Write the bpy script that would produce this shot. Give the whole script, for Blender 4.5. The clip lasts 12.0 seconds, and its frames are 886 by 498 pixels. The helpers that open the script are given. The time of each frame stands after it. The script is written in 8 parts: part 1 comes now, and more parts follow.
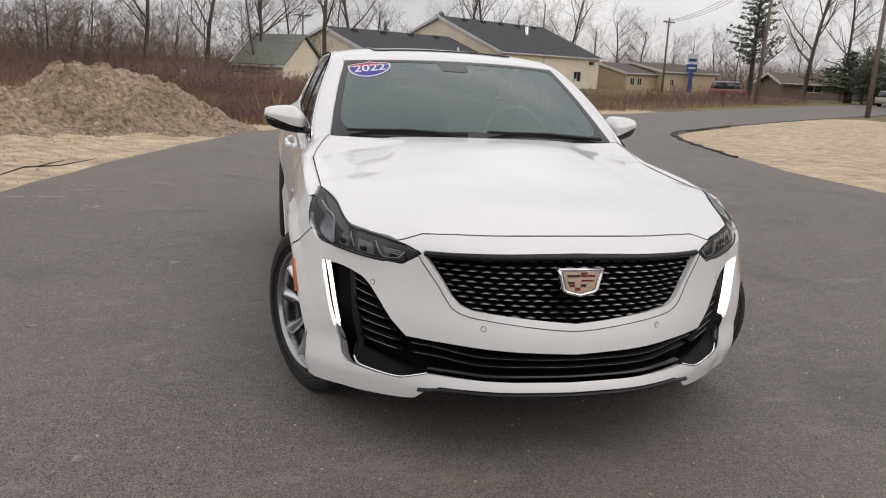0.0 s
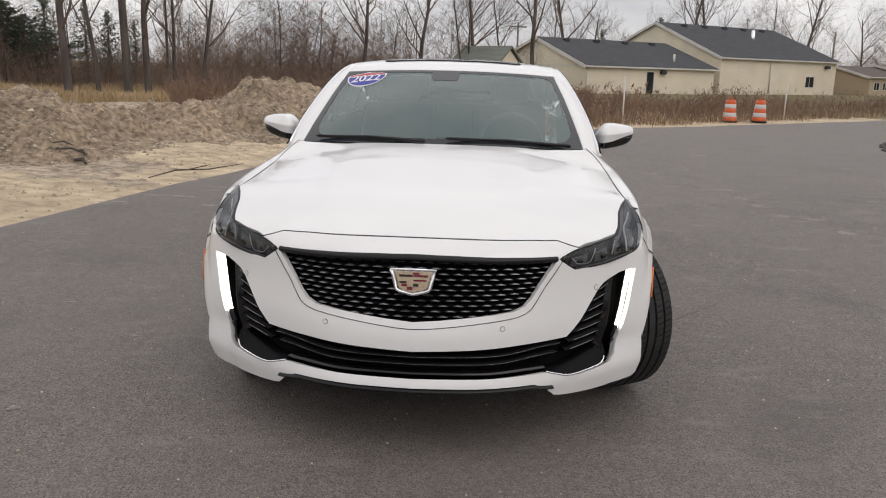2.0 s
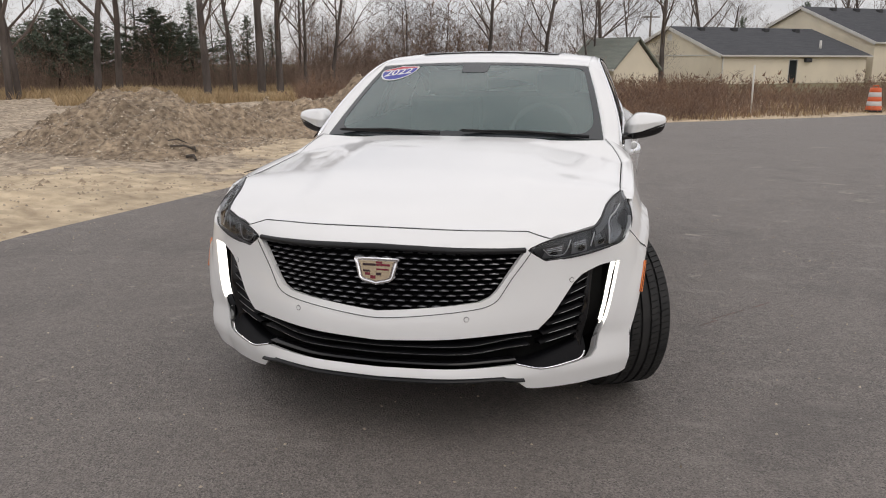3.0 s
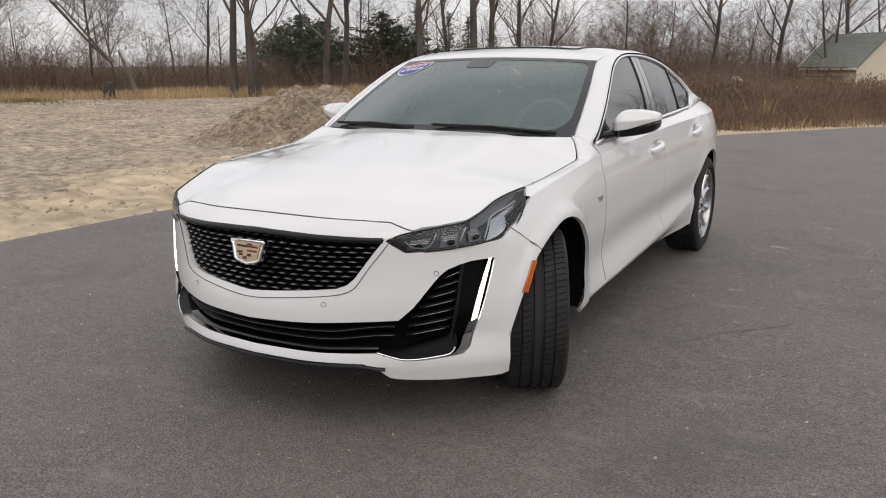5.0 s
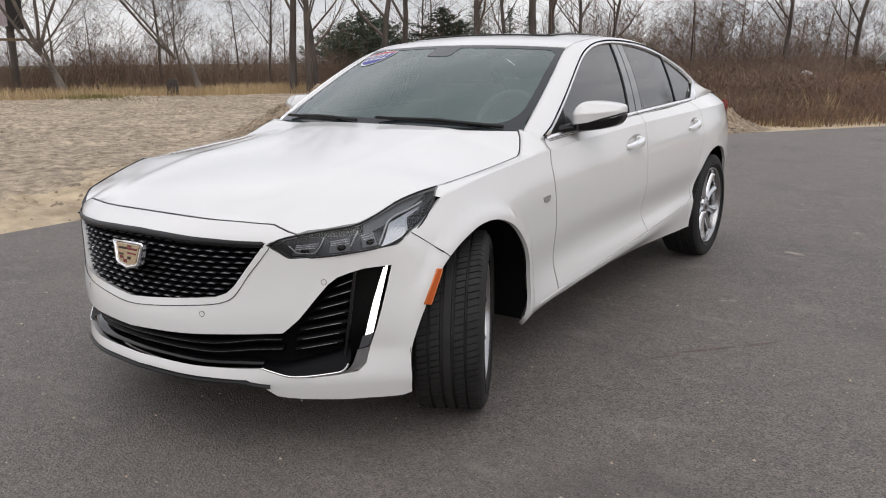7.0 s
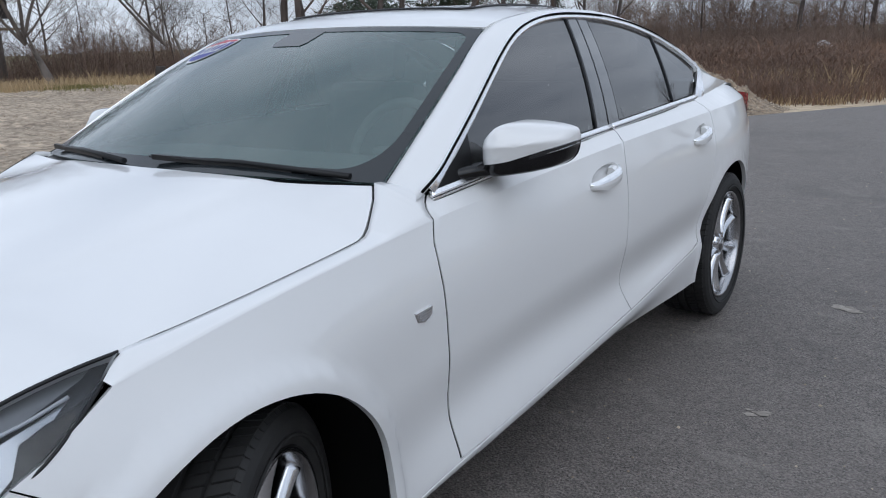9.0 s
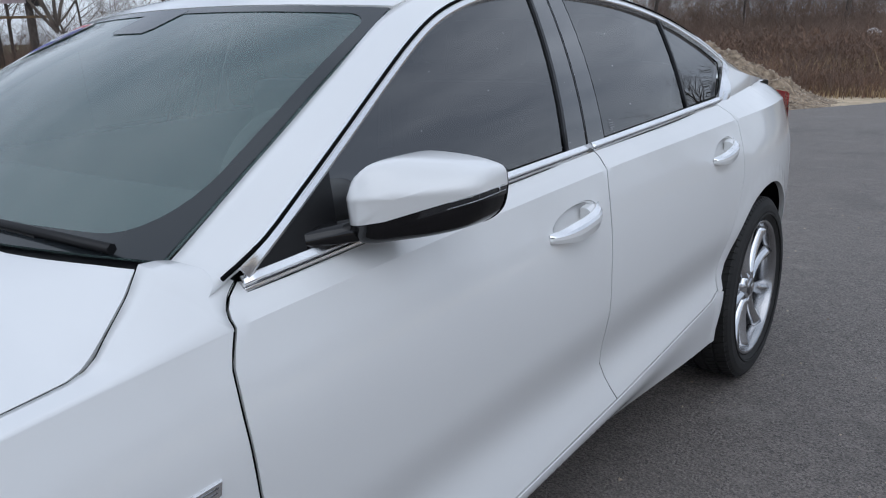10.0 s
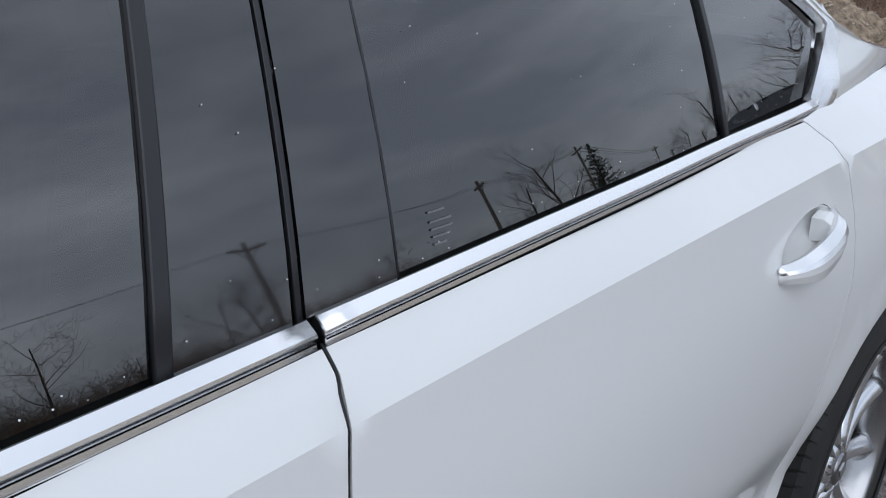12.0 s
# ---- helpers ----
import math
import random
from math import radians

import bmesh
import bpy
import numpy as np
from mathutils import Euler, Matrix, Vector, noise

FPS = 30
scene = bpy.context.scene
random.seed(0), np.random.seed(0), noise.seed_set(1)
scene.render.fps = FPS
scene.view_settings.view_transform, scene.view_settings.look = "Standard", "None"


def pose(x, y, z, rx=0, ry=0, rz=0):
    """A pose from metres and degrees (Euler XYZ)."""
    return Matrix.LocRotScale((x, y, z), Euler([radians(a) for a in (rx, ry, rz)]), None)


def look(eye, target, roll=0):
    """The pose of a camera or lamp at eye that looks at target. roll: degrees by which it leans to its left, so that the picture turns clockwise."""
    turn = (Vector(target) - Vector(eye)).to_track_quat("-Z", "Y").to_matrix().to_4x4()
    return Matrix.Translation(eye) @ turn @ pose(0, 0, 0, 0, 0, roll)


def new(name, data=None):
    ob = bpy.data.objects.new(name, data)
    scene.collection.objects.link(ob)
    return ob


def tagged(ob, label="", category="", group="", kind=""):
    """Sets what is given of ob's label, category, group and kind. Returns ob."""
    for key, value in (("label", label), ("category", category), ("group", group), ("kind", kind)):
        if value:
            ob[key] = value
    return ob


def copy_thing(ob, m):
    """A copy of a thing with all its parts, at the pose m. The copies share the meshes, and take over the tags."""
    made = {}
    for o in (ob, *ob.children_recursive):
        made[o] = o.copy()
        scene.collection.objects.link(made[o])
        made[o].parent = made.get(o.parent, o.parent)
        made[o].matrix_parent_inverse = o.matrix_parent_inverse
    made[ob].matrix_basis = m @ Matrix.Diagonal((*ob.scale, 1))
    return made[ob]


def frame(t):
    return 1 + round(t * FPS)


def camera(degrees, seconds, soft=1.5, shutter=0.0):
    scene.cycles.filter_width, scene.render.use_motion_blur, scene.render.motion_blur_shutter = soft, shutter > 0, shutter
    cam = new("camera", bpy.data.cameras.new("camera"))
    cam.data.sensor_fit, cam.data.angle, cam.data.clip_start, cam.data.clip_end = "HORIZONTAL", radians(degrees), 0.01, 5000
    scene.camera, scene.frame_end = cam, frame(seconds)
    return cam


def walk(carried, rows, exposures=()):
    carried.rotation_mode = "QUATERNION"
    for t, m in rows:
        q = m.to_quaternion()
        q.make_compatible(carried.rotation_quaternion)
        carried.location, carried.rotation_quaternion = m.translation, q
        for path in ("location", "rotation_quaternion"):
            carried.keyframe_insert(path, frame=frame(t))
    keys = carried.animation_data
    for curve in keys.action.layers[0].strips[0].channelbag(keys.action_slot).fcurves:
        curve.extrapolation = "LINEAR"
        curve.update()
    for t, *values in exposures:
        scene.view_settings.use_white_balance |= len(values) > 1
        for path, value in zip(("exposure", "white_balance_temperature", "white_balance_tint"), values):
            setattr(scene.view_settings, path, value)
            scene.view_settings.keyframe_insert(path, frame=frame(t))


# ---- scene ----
cam = camera(58.6, 12.0, 1.05)
PATH = [
    (0, (-1.025, -3.246, 1.339), (-0.594, -1.345, 0.892), 2.7),
    (0.5, (-0.721, -3.321, 1.363), (-0.418, -1.395, 0.917), 2.8),
    (1, (-0.386, -3.423, 1.364), (-0.212, -1.481, 0.921), 2.6),
    (1.5, (-0.088, -3.437, 1.369), (-0.048, -1.487, 0.928), 2.2),
    (2, (0.248, -3.486, 1.38), (0.14, -1.539, 0.937), 1.5),
    (2.5, (0.54, -3.491, 1.358), (0.274, -1.56, 0.909), 0.7),
    (3, (0.83, -3.421, 1.37), (0.397, -1.522, 0.912), -0.0),
    (5, (2.055, -2.999, 1.34), (1.101, -1.302, 0.884), -0.3),
    (5.5, (2.259, -2.871, 1.349), (1.219, -1.22, 0.906), -0.3),
    (6, (2.485, -2.818, 1.342), (1.394, -1.2, 0.905), -0.3),
    (6.5, (2.527, -2.701, 1.322), (1.422, -1.095, 0.877), -0.4),
    (7, (2.393, -2.424, 1.297), (1.299, -0.815, 0.833), -0.6),
    (7.2, (2.327, -2.288, 1.305), (1.242, -0.675, 0.833), -0.8),
    (8.8, (1.959, -0.994, 1.309), (0.859, 0.596, 0.798), -1.9),
    (9, (1.921, -0.813, 1.325), (0.809, 0.767, 0.812), -2.1),
    (9.5, (1.822, -0.406, 1.297), (0.671, 1.146, 0.778), -2.3),
    (10, (1.724, 0.019, 1.307), (0.543, 1.54, 0.769), -2.1),
    (10.5, (1.631, 0.445, 1.316), (0.411, 1.926, 0.752), -1.7),
    (11, (1.474, 0.802, 1.292), (0.224, 2.247, 0.702), -1.6),
    (11.5, (1.351, 1.168, 1.268), (0.08, 2.572, 0.627), -0.9),
    (12, (1.232, 1.497, 1.257), (-0.056, 2.862, 0.565), -0.1),
]
walk(cam, [(t, look(eye, target, roll)) for t, eye, target, roll in PATH],
     exposures=[(0.0, 0.08, 7000, 13), (5.0, 0.10, 6950, 13), (7.2, 0.13, 6750, 12), (8.8, -0.06, 5900, 9), (9.5, -0.08, 5830, 9), (10.5, -0.14, 5780, 9), (11.0, -0.02, 5880, 9), (12.0, 0.04, 5920, 9)])

# world: an overcast winter sky, and a wide weak sun behind the cloud
SUN_EL, SUN_AZ = 44.0, 135.0
world = bpy.data.worlds.new("overcast_sky")
scene.world = world
world.use_nodes = True
wn, wl = world.node_tree.nodes, world.node_tree.links
wn.clear()
w_out, w_bg = wn.new("ShaderNodeOutputWorld"), wn.new("ShaderNodeBackground")
w_sky, w_mix, w_map = wn.new("ShaderNodeTexSky"), wn.new("ShaderNodeMix"), wn.new("ShaderNodeMapping")
w_co, w_noise, w_ramp = wn.new("ShaderNodeTexCoord"), wn.new("ShaderNodeTexNoise"), wn.new("ShaderNodeValToRGB")
w_sky.sky_type, w_sky.sun_disc = "NISHITA", False
w_sky.sun_elevation, w_sky.sun_rotation = radians(SUN_EL), radians(SUN_AZ)
w_map.inputs["Scale"].default_value = (1.0, 1.0, 2.6)
w_noise.inputs["Scale"].default_value, w_noise.inputs["Detail"].default_value = 2.2, 6.0
w_noise.inputs["Roughness"].default_value = 0.55
w_ramp.color_ramp.elements[0].position, w_ramp.color_ramp.elements[1].position = 0.34, 0.66
w_ramp.color_ramp.elements[0].color, w_ramp.color_ramp.elements[1].color = (5.0, 5.3, 5.9, 1), (9.4, 9.6, 10.0, 1)
w_mix.data_type = "RGBA"
w_mix.inputs[0].default_value = 0.9
w_bg.inputs["Strength"].default_value = 0.112
wl.new(w_co.outputs["Generated"], w_map.inputs["Vector"])
wl.new(w_map.outputs["Vector"], w_noise.inputs["Vector"])
wl.new(w_noise.outputs["Fac"], w_ramp.inputs["Fac"])
wl.new(w_sky.outputs["Color"], w_mix.inputs[6])
wl.new(w_ramp.outputs["Color"], w_mix.inputs[7])
w_sep, w_rise, w_lift = wn.new("ShaderNodeSeparateXYZ"), wn.new("ShaderNodeMapRange"), wn.new("ShaderNodeVectorMath")
w_rise.inputs[1].default_value, w_rise.inputs[2].default_value, w_rise.inputs[3].default_value, w_rise.inputs[4].default_value = 0.0, 0.32, 0.86, 1.08
w_rise.interpolation_type = "SMOOTHSTEP"
w_lift.operation = "SCALE"
wl.new(w_co.outputs["Generated"], w_sep.inputs[0])
wl.new(w_sep.outputs["Z"], w_rise.inputs[0])
wl.new(w_mix.outputs[2], w_lift.inputs[0])
wl.new(w_rise.outputs[0], w_lift.inputs["Scale"])
wl.new(w_lift.outputs[0], w_bg.inputs["Color"])
wl.new(w_bg.outputs["Background"], w_out.inputs["Surface"])
sun_data = bpy.data.lights.new("sun", "SUN")
sun_data.energy, sun_data.angle, sun_data.color = 0.5, radians(50), (1.0, 0.97, 0.93)
sun = new("sun", sun_data)
_d = Vector((math.sin(radians(SUN_AZ)) * math.cos(radians(SUN_EL)), math.cos(radians(SUN_AZ)) * math.cos(radians(SUN_EL)), math.sin(radians(SUN_EL))))
sun.matrix_world = look(_d * 60, (0, 0, 0))
# ---- materials ----
def material(name, color, rough=0.5, metal=0.0, coat=0.0, second=None, scale=6.0, amount=0.5, bump=0.0, bump_scale=60.0, spread=0.0, emit=0.0, detail=6.0, stretch=(1, 1, 1), mottle=0.0, mottle_scale=0.6, spec=0.5, bump_detail=4.0):
    """A principled surface: two colours mixed by noise, a broader mottling, a change from piece to piece and fine relief."""
    m = bpy.data.materials.new(name)
    m.use_nodes = True
    n, l = m.node_tree.nodes, m.node_tree.links
    p = n["Principled BSDF"]
    p.inputs["Roughness"].default_value, p.inputs["Metallic"].default_value = rough, metal
    p.inputs["Specular IOR Level"].default_value = spec
    p.inputs["Coat Weight"].default_value, p.inputs["Coat Roughness"].default_value = coat, 0.03
    p.inputs["Base Color"].default_value = (*color, 1)
    if emit:
        p.inputs["Emission Color"].default_value, p.inputs["Emission Strength"].default_value = (*color, 1), emit
    co, mp = n.new("ShaderNodeTexCoord"), n.new("ShaderNodeMapping")
    mp.inputs["Scale"].default_value = stretch
    l.new(co.outputs["Object"], mp.inputs["Vector"])
    out = None
    if second:
        t, r, x = n.new("ShaderNodeTexNoise"), n.new("ShaderNodeValToRGB"), n.new("ShaderNodeMix")
        t.inputs["Scale"].default_value, t.inputs["Detail"].default_value = scale, detail
        r.color_ramp.elements[0].position, r.color_ramp.elements[1].position = 0.5 - 0.25 * (1 - amount) - 0.05, 0.5 + 0.25 * (1 - amount) + 0.05
        x.data_type = "RGBA"
        x.inputs[6].default_value, x.inputs[7].default_value = (*color, 1), (*second, 1)
        l.new(mp.outputs["Vector"], t.inputs["Vector"])
        l.new(t.outputs["Fac"], r.inputs["Fac"])
        l.new(r.outputs["Color"], x.inputs[0])
        out = x.outputs[2]
    if mottle or spread:
        h = n.new("ShaderNodeHueSaturation")
        if out:
            l.new(out, h.inputs["Color"])
        else:
            h.inputs["Color"].default_value = (*color, 1)
        s = n.new("ShaderNodeMath")
        s.operation = "ADD"
        s.inputs[0].default_value = s.inputs[1].default_value = 0.5
        for k, src, size in ((0, "noise", mottle), (1, "info", spread)):
            if not size:
                continue
            r = n.new("ShaderNodeMapRange")
            r.inputs[3].default_value, r.inputs[4].default_value = 0.5 - size, 0.5 + size
            if src == "noise":
                t = n.new("ShaderNodeTexNoise")
                t.inputs["Scale"].default_value, t.inputs["Detail"].default_value = mottle_scale, 5
                l.new(mp.outputs["Vector"], t.inputs["Vector"])
                r.inputs[1].default_value, r.inputs[2].default_value = 0.3, 0.7
                l.new(t.outputs["Fac"], r.inputs[0])
            else:
                t = n.new("ShaderNodeNewGeometry")
                l.new(t.outputs["Random Per Island"], r.inputs[0])
            l.new(r.outputs[0], s.inputs[k])
        l.new(s.outputs[0], h.inputs["Value"])
        out = h.outputs["Color"]
    if out:
        l.new(out, p.inputs["Base Color"])
    if bump:
        t, b = n.new("ShaderNodeTexNoise"), n.new("ShaderNodeBump")
        t.inputs["Scale"].default_value, t.inputs["Detail"].default_value = bump_scale, bump_detail
        t.inputs["Roughness"].default_value = 0.5 if bump_detail < 6 else 0.68
        b.inputs["Strength"].default_value, b.inputs["Distance"].default_value = bump, 0.6 / bump_scale
        l.new(mp.outputs["Vector"], t.inputs["Vector"])
        l.new(t.outputs["Fac"], b.inputs["Height"])
        l.new(b.outputs["Normal"], p.inputs["Normal"])
    return m


def glass(name, tint, gloss_rough=0.0, ior=1.5, boost=1.0, veil=0.0, veil_color=(0.6, 0.6, 0.6)):
    """A thin tinted pane: mirror by Fresnel over a tinted see-through layer, with glare painted in as a pale diffuse
    veil if asked for.
    """
    m = bpy.data.materials.new(name)
    m.use_nodes = True
    n, l = m.node_tree.nodes, m.node_tree.links
    n.clear()
    o, mix, g, t, f = (n.new("ShaderNode" + k) for k in ("OutputMaterial", "MixShader", "BsdfGlossy", "BsdfTransparent", "Fresnel"))
    t.inputs["Color"].default_value = (*tint, 1)
    g.inputs["Roughness"].default_value = gloss_rough
    g.inputs["Color"].default_value = (*boost, 1) if isinstance(boost, tuple) else (boost, boost, boost, 1)
    f.inputs["IOR"].default_value = ior
    l.new(f.outputs[0], mix.inputs[0])
    if veil:
        # diffuse layer: glare over what lies behind the pane, put in as colour
        dust, under = n.new("ShaderNodeBsdfDiffuse"), n.new("ShaderNodeMixShader")
        dust.inputs["Color"].default_value = (*veil_color, 1)
        under.inputs[0].default_value = veil
        l.new(t.outputs[0], under.inputs[1])
        l.new(dust.outputs[0], under.inputs[2])
        l.new(under.outputs[0], mix.inputs[1])
    else:
        l.new(t.outputs[0], mix.inputs[1])
    l.new(g.outputs[0], mix.inputs[2])
    l.new(mix.outputs[0], o.inputs["Surface"])
    return m


def asphalt_material():
    """Fine dark asphalt: aggregate speckle, paler dusty stains, scattered grit."""
    m = bpy.data.materials.new("asphalt")
    m.use_nodes = True
    n, l = m.node_tree.nodes, m.node_tree.links
    p = n["Principled BSDF"]
    p.inputs["Roughness"].default_value = 0.62
    p.inputs["Specular IOR Level"].default_value = 0.55
    co = n.new("ShaderNodeTexCoord")
    def noise_at(scale, detail, lo, hi, rough=0.5, vec=None):
        t, r = n.new("ShaderNodeTexNoise"), n.new("ShaderNodeMapRange")
        t.inputs["Scale"].default_value, t.inputs["Detail"].default_value, t.inputs["Roughness"].default_value = scale, detail, rough
        r.inputs[1].default_value, r.inputs[2].default_value = lo, hi
        l.new(vec or co.outputs["Object"], t.inputs["Vector"])
        l.new(t.outputs["Fac"], r.inputs[0])
        return r.outputs[0]
    def mix(a, b, fac):
        x = n.new("ShaderNodeMix")
        x.data_type = "RGBA"
        for slot, v in ((6, a), (7, b)):
            if isinstance(v, tuple):
                x.inputs[slot].default_value = (*v, 1)
            else:
                l.new(v, x.inputs[slot])
        l.new(fac, x.inputs[0])
        return x.outputs[2]
    def times(a, k):
        x = n.new("ShaderNodeMath")
        x.operation = "MULTIPLY"
        l.new(a, x.inputs[0])
        if isinstance(k, float):
            x.inputs[1].default_value = k
        else:
            l.new(k, x.inputs[1])
        return x.outputs[0]
    fine = noise_at(130, 4, 0.40, 0.62, 0.68)
    base = mix((0.030, 0.026, 0.024), (0.305, 0.267, 0.239), fine)
    middle = noise_at(17, 5, 0.44, 0.62, 0.7)
    base = mix(base, (0.060, 0.052, 0.047), times(middle, 0.40))
    coarse = noise_at(46, 4, 0.42, 0.66, 0.6)
    base = mix(base, (0.25, 0.221, 0.198), times(coarse, 0.42))
    broad = noise_at(0.55, 6, 0.35, 0.7, 0.6)
    base = mix(base, (0.215, 0.188, 0.168), times(broad, 0.45))
    damp = noise_at(0.9, 5, 0.55, 0.75, 0.6)
    base = mix(base, (0.075, 0.066, 0.060), times(damp, 0.55))
    mp = n.new("ShaderNodeMapping")
    mp.inputs["Scale"].default_value = (1.0, 2.4, 1.0)
    mp.inputs["Rotation"].default_value = (0, 0, radians(-28))
    l.new(co.outputs["Object"], mp.inputs["Vector"])
    scuff = noise_at(1.9, 8, 0.56, 0.74, 0.7, mp.outputs["Vector"])
    base = mix(base, (0.29, 0.265, 0.235), times(scuff, 0.65))
    for scale, size, low, high, tone in ((26, 0.11, 0.54, 0.60, (0.36, 0.335, 0.30)), (64, 0.16, 0.50, 0.58, (0.34, 0.315, 0.285)), (95, 0.22, 0.48, 0.56, (0.020, 0.019, 0.018)), (9, 0.05, 0.52, 0.56, (0.40, 0.37, 0.33))):
        v = n.new("ShaderNodeTexVoronoi")
        v.inputs["Scale"].default_value = scale
        l.new(co.outputs["Object"], v.inputs["Vector"])
        r = n.new("ShaderNodeMapRange")
        r.inputs[1].default_value, r.inputs[2].default_value, r.inputs[3].default_value, r.inputs[4].default_value = size * 0.5, size, 1, 0
        l.new(v.outputs["Distance"], r.inputs[0])
        sel = noise_at(scale * 0.17, 2, low, high)
        base = mix(base, tone, times(r.outputs[0], sel))
    l.new(base, p.inputs["Base Color"])
    t, b = n.new("ShaderNodeTexNoise"), n.new("ShaderNodeBump")
    t.inputs["Scale"].default_value, t.inputs["Detail"].default_value = 110, 4
    b.inputs["Strength"].default_value, b.inputs["Distance"].default_value = 1.0, 0.012
    l.new(co.outputs["Object"], t.inputs["Vector"])
    l.new(t.outputs["Fac"], b.inputs["Height"])
    l.new(b.outputs["Normal"], p.inputs["Normal"])
    return m


PAINT = material("pearl_white_paint", (0.80, 0.80, 0.792), 0.34, 0.0, 1.0, spec=0.4)
GLOSS_BLACK = material("gloss_black_plastic", (0.006, 0.006, 0.007), 0.06, spec=0.5)
SATIN_BLACK = material("satin_black_plastic", (0.006, 0.006, 0.007), 0.40, bump=0.08, bump_scale=400, spec=0.4)
GRILLE_BLACK = material("grille_black_plastic", (0.004, 0.004, 0.005), 0.5, spec=0.12)
MATT_BLACK = material("matt_black_lining", (0.004, 0.004, 0.004), 0.95, spec=0.1)
CHROME = material("bright_chrome", (0.82, 0.82, 0.83), 0.07, 1.0)
SATIN_CHROME = material("satin_chrome", (0.90, 0.90, 0.91), 0.26, 1.0)
BLADE_GREY = material("grey_metal_blade", (0.42, 0.42, 0.43), 0.28, 0.9)
DARK_CHROME = material("dark_chrome", (0.30, 0.30, 0.31), 0.16, 1.0)
RIM_SILVER = material("polished_alloy", (0.70, 0.71, 0.73), 0.20, 1.0, mottle=0.05, mottle_scale=9)
RIM_BARREL = material("alloy_barrel", (0.42, 0.42, 0.43), 0.22, 1.0)
RIM_DARK = material("shaded_alloy", (0.16, 0.16, 0.17), 0.35, 0.9)
RUBBER = material("tyre_rubber", (0.011, 0.011, 0.011), 0.75, second=(0.022, 0.021, 0.02), scale=14, bump=0.15, bump_scale=300)
BRAKE = material("brake_steel", (0.34, 0.33, 0.32), 0.35, 1.0)
# the teal veil paints in the glare that hides the cabin
WINDSHIELD = glass("windshield_glass", (0.66, 0.76, 0.73), 0.0, 1.58, 1.0, 0.17, (0.42, 0.62, 0.60))
SIDE_GLASS = glass("tinted_side_glass", (0.03, 0.035, 0.04), 0.0, 2.13)
ROOF_GLASS = glass("dark_roof_glass", (0.01, 0.01, 0.01), 0.0, 1.55)
LAMP_GLASS = glass("clear_lamp_cover", (0.80, 0.82, 0.84), 0.0, 1.45)
LAMP_SMOKE = material("smoked_lamp_housing", (0.14, 0.142, 0.15), 0.25, 0.4)
LAMP_GREY = material("lamp_reflector", (0.55, 0.56, 0.58), 0.2, 0.8)
LAMP_LENS = material("lamp_lens", (0.10, 0.105, 0.115), 0.05, 0.2, 1.0)
TURN_LENS = material("smoked_turn_lamp", (0.018, 0.019, 0.022), 0.08, 0.0, 1.0)
LAMP_BEZEL = material("grey_lamp_bezel", (0.22, 0.222, 0.23), 0.3, 0.4)
LAMP_EDGE = material("pale_lamp_edge", (0.80, 0.80, 0.82), 0.25)
INLAY = material("silver_inlay", (0.24, 0.24, 0.25), 0.30, 0.9)
PILLAR_BLACK = material("gloss_pillar_black", (0.006, 0.006, 0.007), 0.04, coat=1.0, spec=0.9)
DRL_GLOW = material("daylight_running_lamp", (1.0, 0.99, 0.96), 0.3, emit=3.0)
AMBER = material("amber_reflector", (0.62, 0.11, 0.015), 0.2, coat=1.0)
AMBER_EDGE = material("amber_reflector_edge", (0.75, 0.22, 0.06), 0.3)
RED_LAMP = material("red_tail_lamp", (0.42, 0.02, 0.025), 0.15, coat=1.0)
BADGE_RED = material("badge_red", (0.16, 0.015, 0.03), 0.25, coat=0.6)
BADGE_GOLD = material("badge_champagne", (0.62, 0.50, 0.36), 0.25, 0.7)
BADGE_DARK = material("badge_dark", (0.03, 0.012, 0.015), 0.3)
STICKER_WHITE = material("sticker_white", (0.75, 0.75, 0.75), 0.4)
STICKER_BLUE = material("sticker_blue", (0.02, 0.03, 0.32), 0.4)
STICKER_RED = material("sticker_red", (0.50, 0.02, 0.05), 0.4)
CABIN_DARK = material("cabin_trim", (0.075, 0.080, 0.079), 0.8, second=(0.09, 0.096, 0.094), scale=30)
CABIN_GREY = material("cabin_leather", (0.08, 0.084, 0.083), 0.7, second=(0.095, 0.10, 0.098), scale=20)
CHANNEL = material("window_channel_rubber", (0.022, 0.023, 0.026), 0.45)
FRIT = material("black_glass_border", (0.020, 0.024, 0.027), 0.12)
ASPHALT = asphalt_material()
# ---- tools ----
def finish(bm, smooth=True):
    bm.normal_update()
    for f in bm.faces:
        f.smooth = smooth


def part(name, bm, mat, parent=None, label="", smooth=None):
    """Links a bmesh as one mesh object under a thing or under a part."""
    if smooth is not None:
        for f in bm.faces:
            f.smooth = smooth
    me = bpy.data.meshes.new(name)
    bm.to_mesh(me)
    bm.free()
    for m in mat if isinstance(mat, (list, tuple)) else (mat,):
        me.materials.append(m)
    ob = new(name, me)
    ob.parent = parent
    if label:
        ob["label"] = label
    return ob


def thing(name, label, category, m=None, group="", kind=""):
    ob = new(name)
    ob.empty_display_size = 0.2
    if m is not None:
        ob.matrix_basis = m
    return tagged(ob, label, category, group, kind)


def mirrored(bm):
    """A copy of a bmesh on the other side of the plane x = 0."""
    b = bm.copy()
    for v in b.verts:
        v.co.x = -v.co.x
    bmesh.ops.reverse_faces(b, faces=b.faces)
    return b


def pair(name, bm, mat, parent, label="", smooth=None):
    """The part on the car's left, as built, and the same on its right."""
    other = mirrored(bm)
    return part(name, bm, mat, parent, label, smooth), part(name, other, mat, parent, label, smooth)


